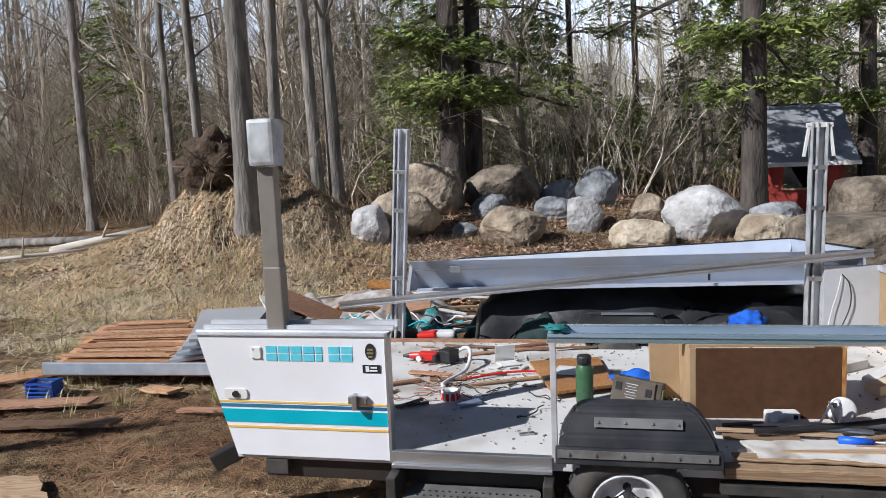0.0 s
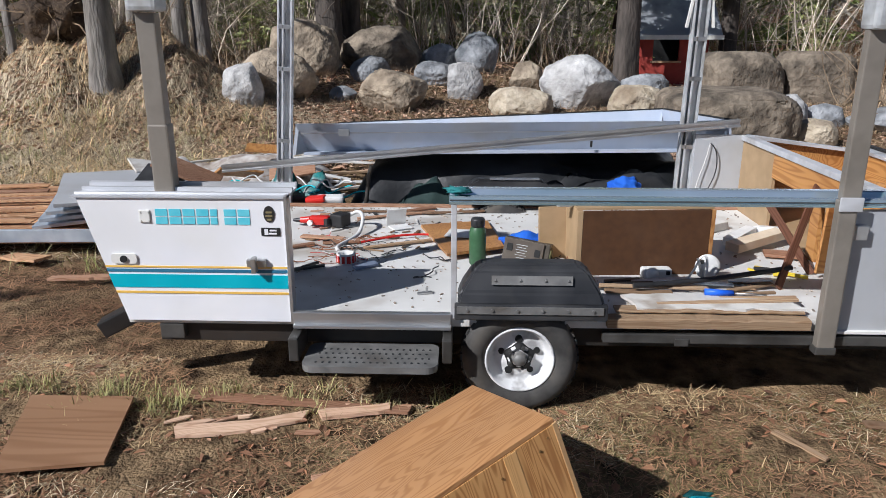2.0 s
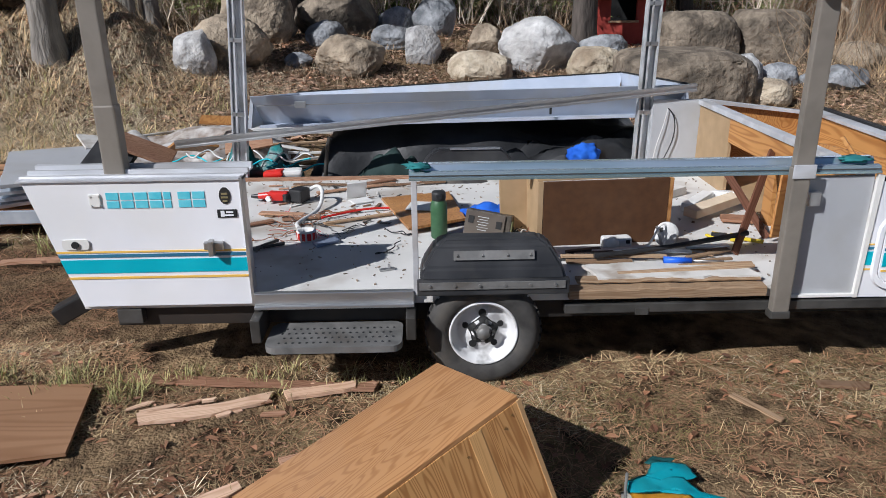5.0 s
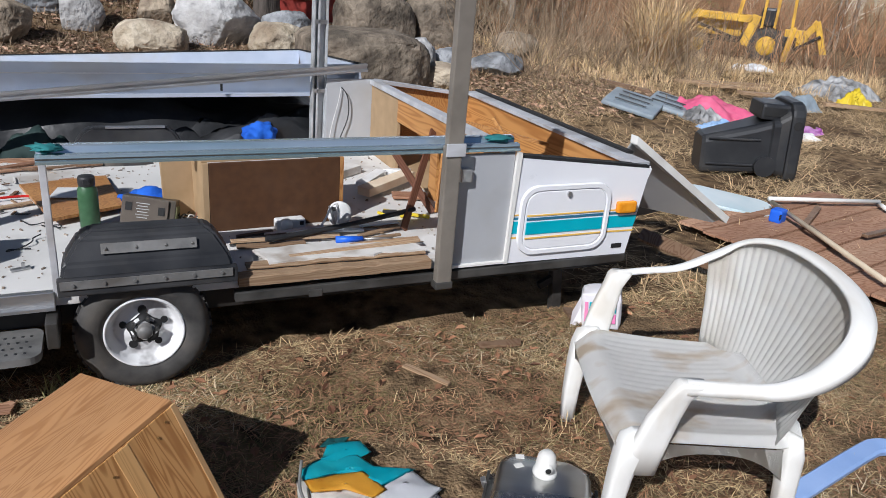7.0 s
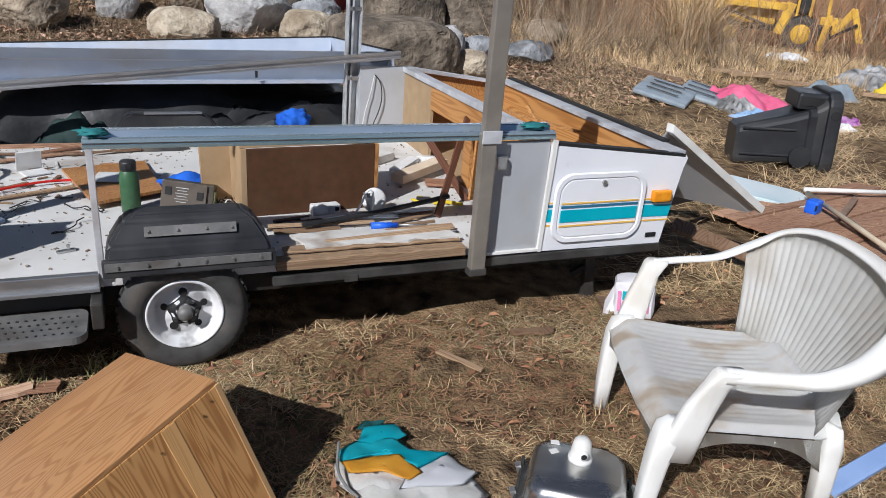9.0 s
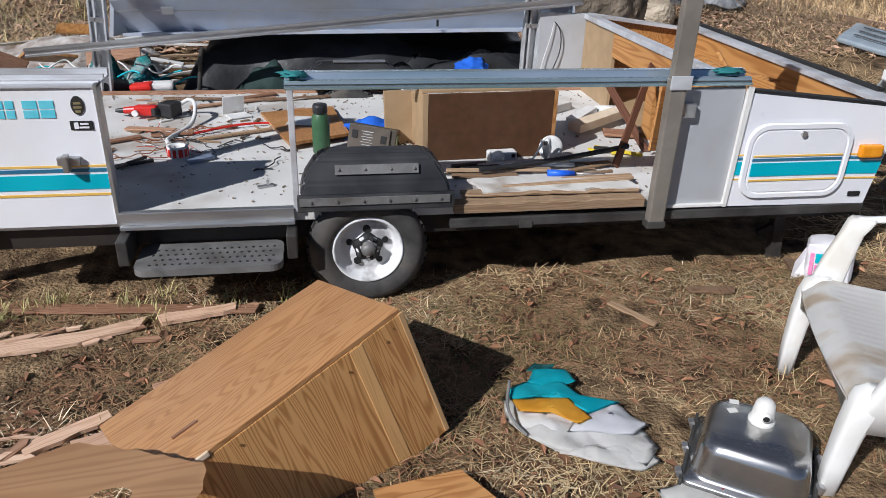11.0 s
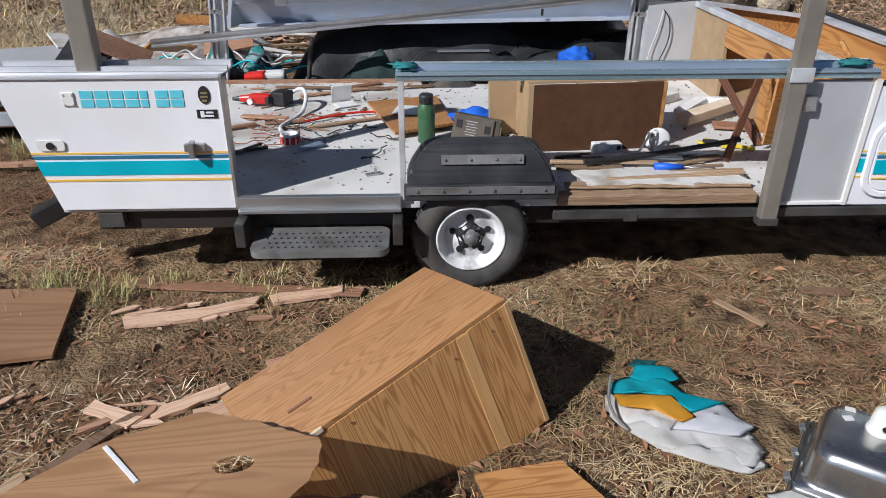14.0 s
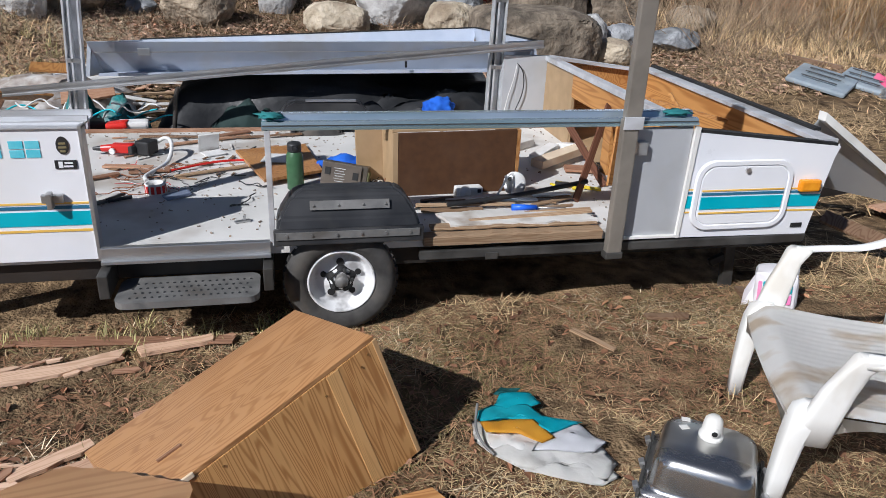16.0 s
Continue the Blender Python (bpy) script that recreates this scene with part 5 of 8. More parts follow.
def plank(p, q, w, thick, material, words, z=0.0, name="plank", roll=0.0, group="", category="plank"):
    p, q = Vector(p), Vector(q)
    mm = Matrix.Translation((p + q) / 2) @ (q - p).to_track_quat("X", "Z").to_matrix().to_4x4() @ Matrix.Rotation(radians(roll), 4, "X")
    bm = bmesh.new()
    box(bm, (0, 0, 0), ((q - p).length, w, thick), bevel=min(0.003, thick * 0.2))
    ob = link_mesh(name, bm, material)
    ob.matrix_world = mm
    return tagged(ob, full(words), category, group)


board([(-1.93, 3.10), (-1.43, 3.09), (-1.31, 2.55), (-1.72, 2.48)], 0.02, 0.035, 0.016, WALNUT, "faded walnut-veneer board lying flat on the grass")
# broken sheet with a round cut-out
BROWNPLY = wood("brown_face_plywood", (0.56, 0.32, 0.16), (0.74, 0.47, 0.255), 7, (0.07, 0.8, 1), 0.5, 0.1, stain=(0.36, 0.19, 0.095), amount=0.4, strong=0.35)
outline = [(-1.12, 1.44), (-0.94, 1.60), (-0.73, 1.74), (-0.49, 1.81), (-0.42, 1.79), (-0.23, 1.70), (-0.13, 1.655), (-0.14, 1.60), (-0.13, 1.56), (-0.17, 1.49), (-0.25, 1.38), (-0.55, 1.25), (-0.9, 1.3)]
hc = Vector((-0.36, 1.60))
seg = 48
bm = bmesh.new()
ro, ri = [], []
for k in range(seg):
    a = 2 * math.pi * k / seg
    d = Vector((math.cos(a), math.sin(a)))
    best = 9
    for p, q in zip(outline, outline[1:] + outline[:1]):
        p, q = Vector(p) - hc, Vector(q) - hc
        e = q - p
        den = d.x * -e.y + d.y * e.x
        if abs(den) > 1e-9:
            s = (p.x * -e.y + p.y * e.x) / den
            t = (d.x * p.y - d.y * p.x) / den
            if s > 0 and 0 <= t <= 1:
                best = min(best, s)
    best += random.uniform(-0.008, 0.008)
    zz = lambda v: 0.385 + 0.11 * (v.x + 0.13) + 0.06 * (v.y - 1.6)
    v = hc + d * best
    ro.append(bm.verts.new((v.x, v.y, zz(v))))
    v = hc + Vector((d.x * 0.055, d.y * 0.03))
    ri.append(bm.verts.new((v.x, v.y, zz(v) - 0.004)))
for k in range(seg):
    bm.faces.new((ro[k], ro[(k + 1) % seg], ri[(k + 1) % seg], ri[k]))
bmesh.ops.solidify(bm, geom=bm.faces[:], thickness=0.012)
sheet = single("broken_panel", bm, BROWNPLY, "broken brown plywood panel with a round cut-out resting on the cabinet", "panel", at=(-0.6, 1.8, 0.0))
part("paint_streak", B((-0.67, 1.64, 0.330), (0.19, 0.013, 0.006), (0, 0, -46), 0.002), mat("white_caulk", (0.7, 0.72, 0.74), (0.8, 0.8, 0.8), 30, 0.6), sheet, "streak of white caulk")
board([(-0.22, 1.62), (0.02, 1.60), (0.08, 1.45), (-0.2, 1.30), (-0.4, 1.4)], 0.2, 0.22, 0.014, REDWOOD, "splintered oak panel piece under the broken sheet", seed=3, rag=0.012)
board([(0.30, 1.87), (0.58, 1.90), (0.68, 1.73), (0.36, 1.62)], 0.02, 0.05, 0.016, OAKX, "oak panel corner lying in the grass", seed=4)
for k, (pts, mm, words) in enumerate((
    ([(-1.33, 3.22), (-0.12, 3.06), (-0.13, 3.0), (-1.32, 3.15)], REDWOOD, "long splintered reddish lath"),
    ([(-1.15, 2.86), (-0.80, 2.93), (-0.58, 3.01), (-0.60, 2.93), (-0.82, 2.83), (-1.12, 2.78)], PINKWOOD, "splintered pinkish wood strip"),
    ([(-0.55, 3.02), (-0.22, 3.08), (-0.22, 3.02), (-0.52, 2.95)], PINKWOOD, "splintered wood strip near the step"),
    ([(-1.06, 2.30), (-0.84, 2.20), (-0.88, 2.14), (-1.07, 2.24)], PINKWOOD, "pale offcut of softwood"),
    ([(-0.84, 2.22), (-0.60, 2.37), (-0.57, 2.33), (-0.80, 2.17)], PINKWOOD, "pinkish offcut of trim"),
    ([(-0.68, 2.22), (-0.50, 2.30), (-0.44, 2.26), (-0.56, 2.13), (-0.64, 2.13)], PINKWOOD, "pale splintered board piece"),
    ([(-1.16, 1.87), (-0.90, 2.22), (-0.86, 2.22), (-1.08, 1.85)], GREYWOOD, "dark narrow bark strip"),
    ([(-1.24, 1.83), (-1.14, 1.93), (-1.11, 1.90), (-1.2, 1.78)], OLDWOOD, "yellow pine offcut"),
    ([(-0.47, 2.52), (-0.30, 2.57), (-0.30, 2.50), (-0.44, 2.47)], REDWOOD, "reddish chip of wood"),
    ([(1.487, 2.93), (1.615, 2.71), (1.585, 2.695), (1.455, 2.915)], OLDWOOD, "short pale stick in the grass"),
    ([(1.90, 3.02), (2.12, 2.98), (2.10, 2.93), (1.89, 2.97)], GREYWOOD, "dark wood scrap"),
    ([(-1.85, 2.32), (-1.7, 2.36), (-1.62, 2.26), (-1.8, 2.2)], REDWOOD, "reddish wood chip"),
)):
    board(pts, 0.012, 0.02, 0.011 + 0.004 * (k % 3), mm, words, "wood_scrap", "wood scrap", k + 20, 0.006)

r4 = random.Random(44)
for cx, cy, sx, sy, n, ang in ((-0.85, 2.90, 0.32, 0.07, 12, 12), (-0.30, 3.03, 0.2, 0.05, 6, 8), (-0.75, 2.24, 0.26, 0.1, 7, 20), (-1.55, 2.2, 0.25, 0.2, 4, 30)):
    for k in range(n):
        x, y, ln, w = cx + r4.uniform(-sx, sx), cy + r4.uniform(-sy, sy), r4.uniform(0.05, 0.17), r4.uniform(0.012, 0.04)
        a = radians(ang + r4.gauss(0, 22))
        ux, uy = math.cos(a), math.sin(a)
        pts = [(x + ux * s * ln - uy * t * w, y + uy * s * ln + ux * t * w) for s, t in ((-0.5, -0.3), (0.25, -0.5), (0.5, -0.1), (0.35, 0.5), (-0.45, 0.4))]
        board(pts, 0.014, 0.014 + r4.uniform(0, 0.014), r4.uniform(0.005, 0.012), PINKWOOD if k % 3 else REDWOOD, "splinter of broken pinkish wood on the grass", "wood_splinter", "wood splinter", 100 + k, 0.005, group="wood splinters on the grass")

# steel sink, upside down
SINKM = mat("brushed_stainless", (0.42, 0.42, 0.42), (0.56, 0.56, 0.55), 6, 0.27, 0.95, 0.06, stretch=(0.2, 1, 1), grain=120, stain=(0.25, 0.24, 0.22), amount=0.4, big=5)
sk = thing("sink", pose(1.53, 1.81, 0.0, 0, 0, -35), "stainless steel sink bowl lying upside down with its white drain fitting", "sink")


def rr_ring(w, d, r, z):
    return [(x, y, z) for x, y in rounded(0, 0, w, d, r, 5)]


SKW, SKD = 0.40, 0.37
bm = bmesh.new()
secs = [rr_ring(SKW, SKD, 0.03, 0.035), rr_ring(SKW - 0.01, SKD - 0.01, 0.03, 0.05), rr_ring(0.355, 0.325, 0.05, 0.052), rr_ring(0.345, 0.315, 0.055, 0.07), rr_ring(0.325, 0.30, 0.06, 0.15), rr_ring(0.305, 0.285, 0.07, 0.178), rr_ring(0.265, 0.245, 0.07, 0.19), rr_ring(0.10, 0.09, 0.03, 0.193)]
loft(bm, secs)
part("bowl", bm, SINKM, sk, "brushed stainless bowl", True, True)
dr = part("drain_fitting", loft(bmesh.new(), [[(r * math.cos(a * math.pi / 8) + 0.0, r * math.sin(a * math.pi / 8) + 0.045, z) for a in range(16)] for r, z in ((0.042, 0.19), (0.042, 0.205), (0.036, 0.21), (0.034, 0.24), (0.03, 0.265), (0.018, 0.278), (0.004, 0.28))]), PLASTW, sk, "white plastic drain fitting", True, True)
part("drain_outlet", cyl(bmesh.new(), (0, 0.045, 0.235), (0.01, 0.0, 0.235), 0.016, seg=14), PLASTW, dr, "", True, True)
part("drain_hole", cyl(bmesh.new(), (0.01, -0.001, 0.235), (0.0102, -0.002, 0.235), 0.010, seg=14), DARK, dr, "", False, True)
for x, y, rz in ((-0.09, 0.11, 10), (-0.09, 0.06, 35)):
    part("sticker", B((x, y, 0.1925), (0.03, 0.022, 0.002), (0, 0, rz)), PLASTW, sk, "small white paper sticker", local=True)
for sx in (-1, 1):
    part("rim_strip", B((sx * 0.195, 0, 0.03), (0.012, 0.37, 0.05), (0, 0, 0), 0.003), GREYRAIL, sk, local=True)
    for y in (-0.15, -0.02, 0.12):
        cl = part("clip", B((sx * 0.205, y, 0.05), (0.02, 0.028, 0.03), (0, 20 * sx, 15), 0.003), ALU, sk, "bent metal mounting clip", local=True)
HOSE = mat("grey_corrugated_hose", (0.13, 0.13, 0.125), (0.22, 0.22, 0.21), 10, 0.5, bump=0.1)
hp = catmull([(1.19, 1.55, 0.04), (1.26, 1.585, 0.035), (1.40, 1.565, 0.035), (1.55, 1.54, 0.035), (1.72, 1.52, 0.035), (1.80, 1.50, 0.03)], 22)
secs = []
for i, p in enumerate(hp):
    t = (hp[min(i + 1, len(hp) - 1)] - hp[max(i - 1, 0)]).normalized()
    a, b = t.orthogonal().normalized(), t.cross(t.orthogonal().normalized())
    r = 0.0155 if i % 2 else 0.0125
    secs.append([p + (a * math.cos(k * math.pi / 5) + b * math.sin(k * math.pi / 5)) * r for k in range(10)])
single("drain_hose", loft(bmesh.new(), secs), HOSE, "grey corrugated drain hose on the ground", "hose")

# folded canvas awning bag
CANV = mat("dirty_white_canvas", (0.74, 0.73, 0.69), (0.86, 0.85, 0.82), 4, 0.8, bump=0.3, grain=12, dist=0.02, stain=(0.38, 0.34, 0.28), amount=0.45, big=5)
TEALV = mat("teal_vinyl", (0.015, 0.46, 0.56), (0.04, 0.56, 0.64), 6, 0.4, bump=0.25, grain=10, dist=0.015)
GOLDV = mat("orange_vinyl", (0.72, 0.37, 0.03), (0.80, 0.45, 0.06), 6, 0.4, bump=0.25, grain=10, dist=0.015)
aw = thing("canvas_bundle", pose(1.0, 2.0, 0), "crumpled awning canvas in white, teal and orange on the grass", "canvas")


def cloth(name, pts, lift, material, words, seed, z=0.02, wave=0.03, parent=None):
    """A crumpled sheet inside an outline."""
    pts = [(x, 2.30 - (2.30 - y) * 0.8) for x, y in pts]
    c = Vector((sum(p[0] for p in pts) / len(pts), sum(p[1] for p in pts) / len(pts), 0))
    bm = bmesh.new()
    rings, n = 9, len(pts) * 6
    line = [Vector((*a, 0)).lerp(Vector((*b, 0)), k / 6) for a, b in zip(pts, pts[1:] + pts[:1]) for k in range(6)]
    o = Vector((seed * 2.3, seed * 5.1, 0))
    rows = []
    for k in range(rings + 1):
        u = k / rings
        row = []
        for p in line:
            q = c.lerp(p, max(u, 0.02))
            e = noise.noise(q * 7 + o) + 0.5 * noise.noise(q * 16 + o)
            ridge = abs(noise.noise(q * 5 + o * 2))
            row.append(bm.verts.new((q.x, q.y, z + 0.3 * lift * (1 - u ** 3) + 0.85 * wave * e * (1 - 0.6 * u) + 0.8 * wave * ridge)))
        rows.append(row)
    for a, b in zip(rows, rows[1:]):
        for k in range(n):
            bm.faces.new((a[k], a[(k + 1) % n], b[(k + 1) % n], b[k]))
    bmesh.ops.solidify(bm, geom=bm.faces[:], thickness=0.003)
    return part(name, bm, material, parent or aw, words, True)


cloth("canvas_body", [(0.81, 2.27), (0.79, 2.12), (0.84, 2.0), (0.92, 1.90), (1.04, 1.82), (1.20, 1.76), (1.28, 1.86), (1.26, 2.0), (1.20, 2.12), (1.06, 2.24), (0.92, 2.30)], 0.05, CANV, "dirty white crumpled canvas", 11, 0.02, 0.03)
cloth("white_flap", [(0.86, 2.02), (0.93, 1.88), (1.05, 1.79), (1.18, 1.74), (1.26, 1.78), (1.24, 1.86), (1.10, 1.90), (0.98, 2.02)], 0.05, CANV, "dirty white canvas fold", 1)
cloth("white_flap", [(0.98, 1.98), (1.20, 1.92), (1.28, 1.98), (1.21, 2.13), (1.10, 2.17)], 0.06, WHITE, "clean white vinyl flap", 2, 0.04)
cloth("grey_flap", [(0.84, 2.20), (0.83, 2.05), (0.95, 1.98), (1.06, 2.04), (1.0, 2.16), (0.9, 2.22)], 0.05, CANV, "grey-white canvas fold", 3, 0.03)
cloth("orange_band", [(0.82, 2.19), (0.83, 2.10), (0.94, 2.08), (1.02, 1.99), (1.08, 2.02), (1.03, 2.16), (0.93, 2.19)], 0.02, GOLDV, "orange band", 4, 0.065, 0.02)
cloth("teal_band", [(0.82, 2.27), (0.82, 2.19), (0.93, 2.20), (1.02, 2.17), (1.07, 2.05), (1.22, 2.12), (1.08, 2.20), (1.04, 2.29), (0.9, 2.33)], 0.03, TEALV, "teal band", 5, 0.06, 0.02)
cloth("teal_tab", [(0.90, 2.30), (1.0, 2.26), (1.10, 2.30), (1.08, 2.40), (0.95, 2.40)], 0.04, TEALV, "teal tab", 6, 0.06, 0.025)
cloth("teal_tab", [(0.92, 2.40), (1.0, 2.38), (1.05, 2.44), (0.97, 2.47)], 0.03, CLOTH, "frayed teal scrap", 7, 0.06, 0.03)
tube("piping", catmull([(0.83, 2.28, 0.10), (0.80, 2.18, 0.07), (0.81, 2.11, 0.05), (0.84, 2.05, 0.04)], 3), 0.0055, HOSE, aw)
cloth("white_flap", [(1.18, 1.62), (1.30, 1.66), (1.50, 1.58), (1.62, 1.50), (1.4, 1.42), (1.2, 1.48)], 0.02, CANV, "white canvas edge", 8)
cloth("red_patch", [(1.36, 1.61), (1.44, 1.60), (1.45, 1.56), (1.37, 1.56)], 0.01, mat("red_fabric", (0.5, 0.03, 0.04), (0.6, 0.05, 0.06), 9, 0.7), "small red patch", 9, 0.05, 0.005)

# small pack under the nose
pk = thing("paper_pack", pose(2.66, 3.05, 0.115, 4, -5, -38), "torn white and pink plastic pack of paper goods beside the jack", "package")
WRAP = mat("white_wrapper", (0.66, 0.64, 0.66), (0.78, 0.77, 0.78), 9, 0.35, bump=0.4, grain=18, dist=0.01)
PINKP = mat("pink_print", (0.75, 0.18, 0.42), (0.82, 0.3, 0.5), 12, 0.4)
bm = B((0, 0, 0), (0.21, 0.15, 0.21), bevel=0.03)
bmesh.ops.subdivide_edges(bm, edges=bm.edges[:], cuts=3, use_grid_fill=True)
for v in bm.verts:
    v.co += v.co.normalized() * 0.012 * noise.noise(v.co * 22)
part("wrapper", bm, WRAP, pk, "crinkled white wrapper", True, True)
for x, z, w, hh, mm in ((0.01, 0.035, 0.14, 0.05, TEAL), (0.01, -0.03, 0.14, 0.055, PINKP), (0.02, -0.028, 0.085, 0.035, WRAP), (0.03, 0.038, 0.05, 0.026, GOLD), (-0.075, 0.0, 0.018, 0.12, PINKP)):
    part("print", B((x, -0.079 - 0.001 * (w < 0.1), z), (w, 0.008, hh), bevel=0.002), mm, pk, local=True)
bm = bmesh.new()
poly(bm, [(-0.10, -0.03, -0.10), (-0.16, -0.07, -0.11), (-0.15, -0.05, -0.02), (-0.11, 0.0, 0.05), (-0.095, 0.02, 0.0)], 0.004, (0.3, 1, 0))
part("torn_flap", bm, WRAP, pk, "torn flap of wrapper", local=True)
plank((2.58, 3.24, 0.02), (2.54, 3.12, 0.03), 0.05, 0.02, GREYWOOD, "grey wood scrap by the jack", name="wood_scrap", category="wood scrap")

# blue rail end, low at the edge of the clearing floor
bl_pts = catmull([(2.50, 1.605, 0.03), (2.80, 1.66, 0.04), (3.03, 1.70, 0.045), (3.10, 1.705, 0.045), (3.17, 1.675, 0.045), (3.35, 1.55, 0.04)], 6)
secs = []
for i, p in enumerate(bl_pts):
    t = (bl_pts[min(i + 1, len(bl_pts) - 1)] - bl_pts[max(i - 1, 0)]).normalized()
    sd = Vector((-t.y, t.x, 0)).normalized() * 0.036
    tl = Vector((0, 0, 0.012))
    secs.append([p - sd - tl * 1.5, p + sd - tl * 0.3, p + sd * 1.05 + tl, p + sd * 0.8 + tl * 1.8, p - sd * 0.8 + tl * 0.8, p - sd * 1.05])
single("blue_plastic_rail", loft(bmesh.new(), secs), mat("pale_blue_plastic", (0.22, 0.34, 0.60), (0.28, 0.40, 0.66), 6, 0.35, bump=0.05), "pale blue flat plastic rail lying on the grass", "plastic rail")
single("small_wheel", (lambda b: (b.transform(pose(2.95, 2.0, 0.075, 8, 0, 30)), b)[1])(lathe([(0.0, 0.0), (0.05, 0.0), (0.06, -0.012), (0.085, -0.012), (0.095, 0.01), (0.095, 0.04), (0.085, 0.055), (0.0, 0.05)], 32)), RUBBER, "small black cart wheel lying behind the chair", "wheel", smooth=True)


# ---- things on the trailer floor ----
FZ = 0.463
REDP = mat("red_tool_plastic", (0.50, 0.015, 0.012), (0.62, 0.03, 0.02), 9, 0.35, bump=0.1)
BLK = mat("black_tool_plastic", (0.014, 0.014, 0.015), (0.035, 0.035, 0.036), 9, 0.45, bump=0.2)
YEL = mat("yellow_tool_plastic", (0.62, 0.45, 0.02), (0.72, 0.55, 0.05), 9, 0.4, bump=0.1)
BLUEP = mat("bright_blue_plastic", (0.01, 0.09, 0.60), (0.03, 0.15, 0.72), 7, 0.4, bump=0.2)
BLUEC = mat("bright_blue_cloth", (0.005, 0.07, 0.42), (0.02, 0.13, 0.58), 9, 0.85, bump=0.5, grain=16, dist=0.02)
GREEN = mat("green_powder_coat", (0.035, 0.095, 0.042), (0.05, 0.125, 0.058), 30, 0.42, bump=0.08, grain=200)
WPL = mat("white_plastic_fixture", (0.68, 0.68, 0.66), (0.78, 0.78, 0.76), 7, 0.35, bump=0.03, stain=(0.5, 0.48, 0.43), amount=0.3, big=9)

dl = thing("cordless_drill", pose(-0.80, 4.58, FZ, 0, 0, -8), "red and black cordless drill lying on the trailer floor", "drill")
part("body", cyl(B((-0.02, 0, 0.045), (0.13, 0.055, 0.06), bevel=0.015), (-0.085, 0, 0.045), (-0.15, 0, 0.04), 0.024, 0.02), REDP, dl, "red drill body", local=True)
part("chuck", cyl(bmesh.new(), (-0.15, 0, 0.04), (-0.20, 0, 0.038), 0.018, 0.01), BLK, dl, local=True)
part("handle", B((0.05, 0.02, 0.04), (0.06, 0.12, 0.05), (0, 0, -35), 0.012), BLK, dl, "black grip", local=True)
part("battery", B((0.11, 0.02, 0.05), (0.095, 0.10, 0.085), (0, 0, -20), 0.012), BLK, dl, "black battery pack", local=True)
part("gear_ring", cyl(bmesh.new(), (-0.075, -0.05, 0.035), (-0.075, -0.032, 0.035), 0.018, seg=16), WPL, dl, local=True)

tp = thing("tape_roll", pose(-0.535, 3.86, FZ), "roll of red and white printed tape standing on the floor", "tape roll")
rg = [(0.052, 0.0), (0.052, 0.055), (0.040, 0.055), (0.040, 0.0), (0.052, 0.0)]
bm = lathe([(r, d) for r, d in rg], 32)
bm.transform(Matrix.Rotation(radians(90), 4, "X"))
part("roll", bm, WPL, tp, "white tape roll", True, True)
bm = bmesh.new()
for k in range(11):
    a = 2 * math.pi * k / 11
    box(bm, (0, 0, 0), (0.006, 0.017 if k % 3 else 0.022, 0.040), m=Matrix.Rotation(a, 4, "Z") @ Matrix.Translation((0.0505, 0, 0.027)))
part("red_print", bm, REDP, tp, "red blocks of print", local=True)


def wire(name, x0, y0, n, spread, material, words, seed, r=0.003, lift=0.03):
    rnd = random.Random(seed)
    p = Vector((x0, y0, FZ + 0.006))
    d = rnd.uniform(0, 6.28)
    pts = []
    for i in range(n):
        pts.append((p.x, p.y, FZ + 0.004 + abs(rnd.gauss(0, lift * 0.35))))
        d += rnd.gauss(0, 0.9)
        p = p + Vector((math.cos(d), math.sin(d) * 0.8, 0)) * spread / n * 2.2
        if (p.x - x0) ** 2 + (p.y - y0) ** 2 > spread ** 2:
            d += 2.4
    return tube(name, pts, r, material, None, words + " on the trailer floor", "wire", 1, "loose wires on the trailer floor")


COP = mat("brown_wire", (0.20, 0.07, 0.03), (0.30, 0.12, 0.05), 9, 0.5, bump=0)
WW = mat("white_wire", (0.6, 0.6, 0.58), (0.7, 0.7, 0.68), 9, 0.5, bump=0)
for k in range(16):
    mm, wd = ((COP, "tangled brown wire"), (BLK, "tangled black wire"), (COP, "tangled brown wire"), (WW, "tangled white wire"), (BLK, "tangled black wire"), (REDP, "tangled red wire"))[k % 6]
    wire("wire", -0.62 + 0.16 * math.sin(k * 2.1), 4.08 + 0.16 * math.cos(k * 1.7), 16, 0.28, mm, wd, 100 + k, 0.0016 if k % 2 else 0.0026)
wire("wire", -0.12, 4.0, 14, 0.22, BLK, "black wire looping to the doorway", 140, 0.003)
wire("wire", -0.02, 3.75, 12, 0.2, BLK, "black wire looping to the doorway", 141, 0.003)
tube("white_hose", catmull([(-0.66, 4.62, FZ + 0.05), (-0.58, 4.60, FZ + 0.10), (-0.53, 4.5, FZ + 0.09), (-0.54, 4.35, FZ + 0.02), (-0.62, 4.1, FZ + 0.02), (-0.60, 4.0, FZ + 0.02)], 3), 0.012, WW, None, "bent white vinyl hose", "hose", 3)
tube("white_hose", catmull([(-0.50, 4.2, FZ + 0.015), (-0.3, 4.32, FZ + 0.02), (-0.15, 4.36, FZ + 0.02), (0.0, 4.34, FZ + 0.02)], 3), 0.007, REDP, None, "red cord beside white wires", "cord", 2)
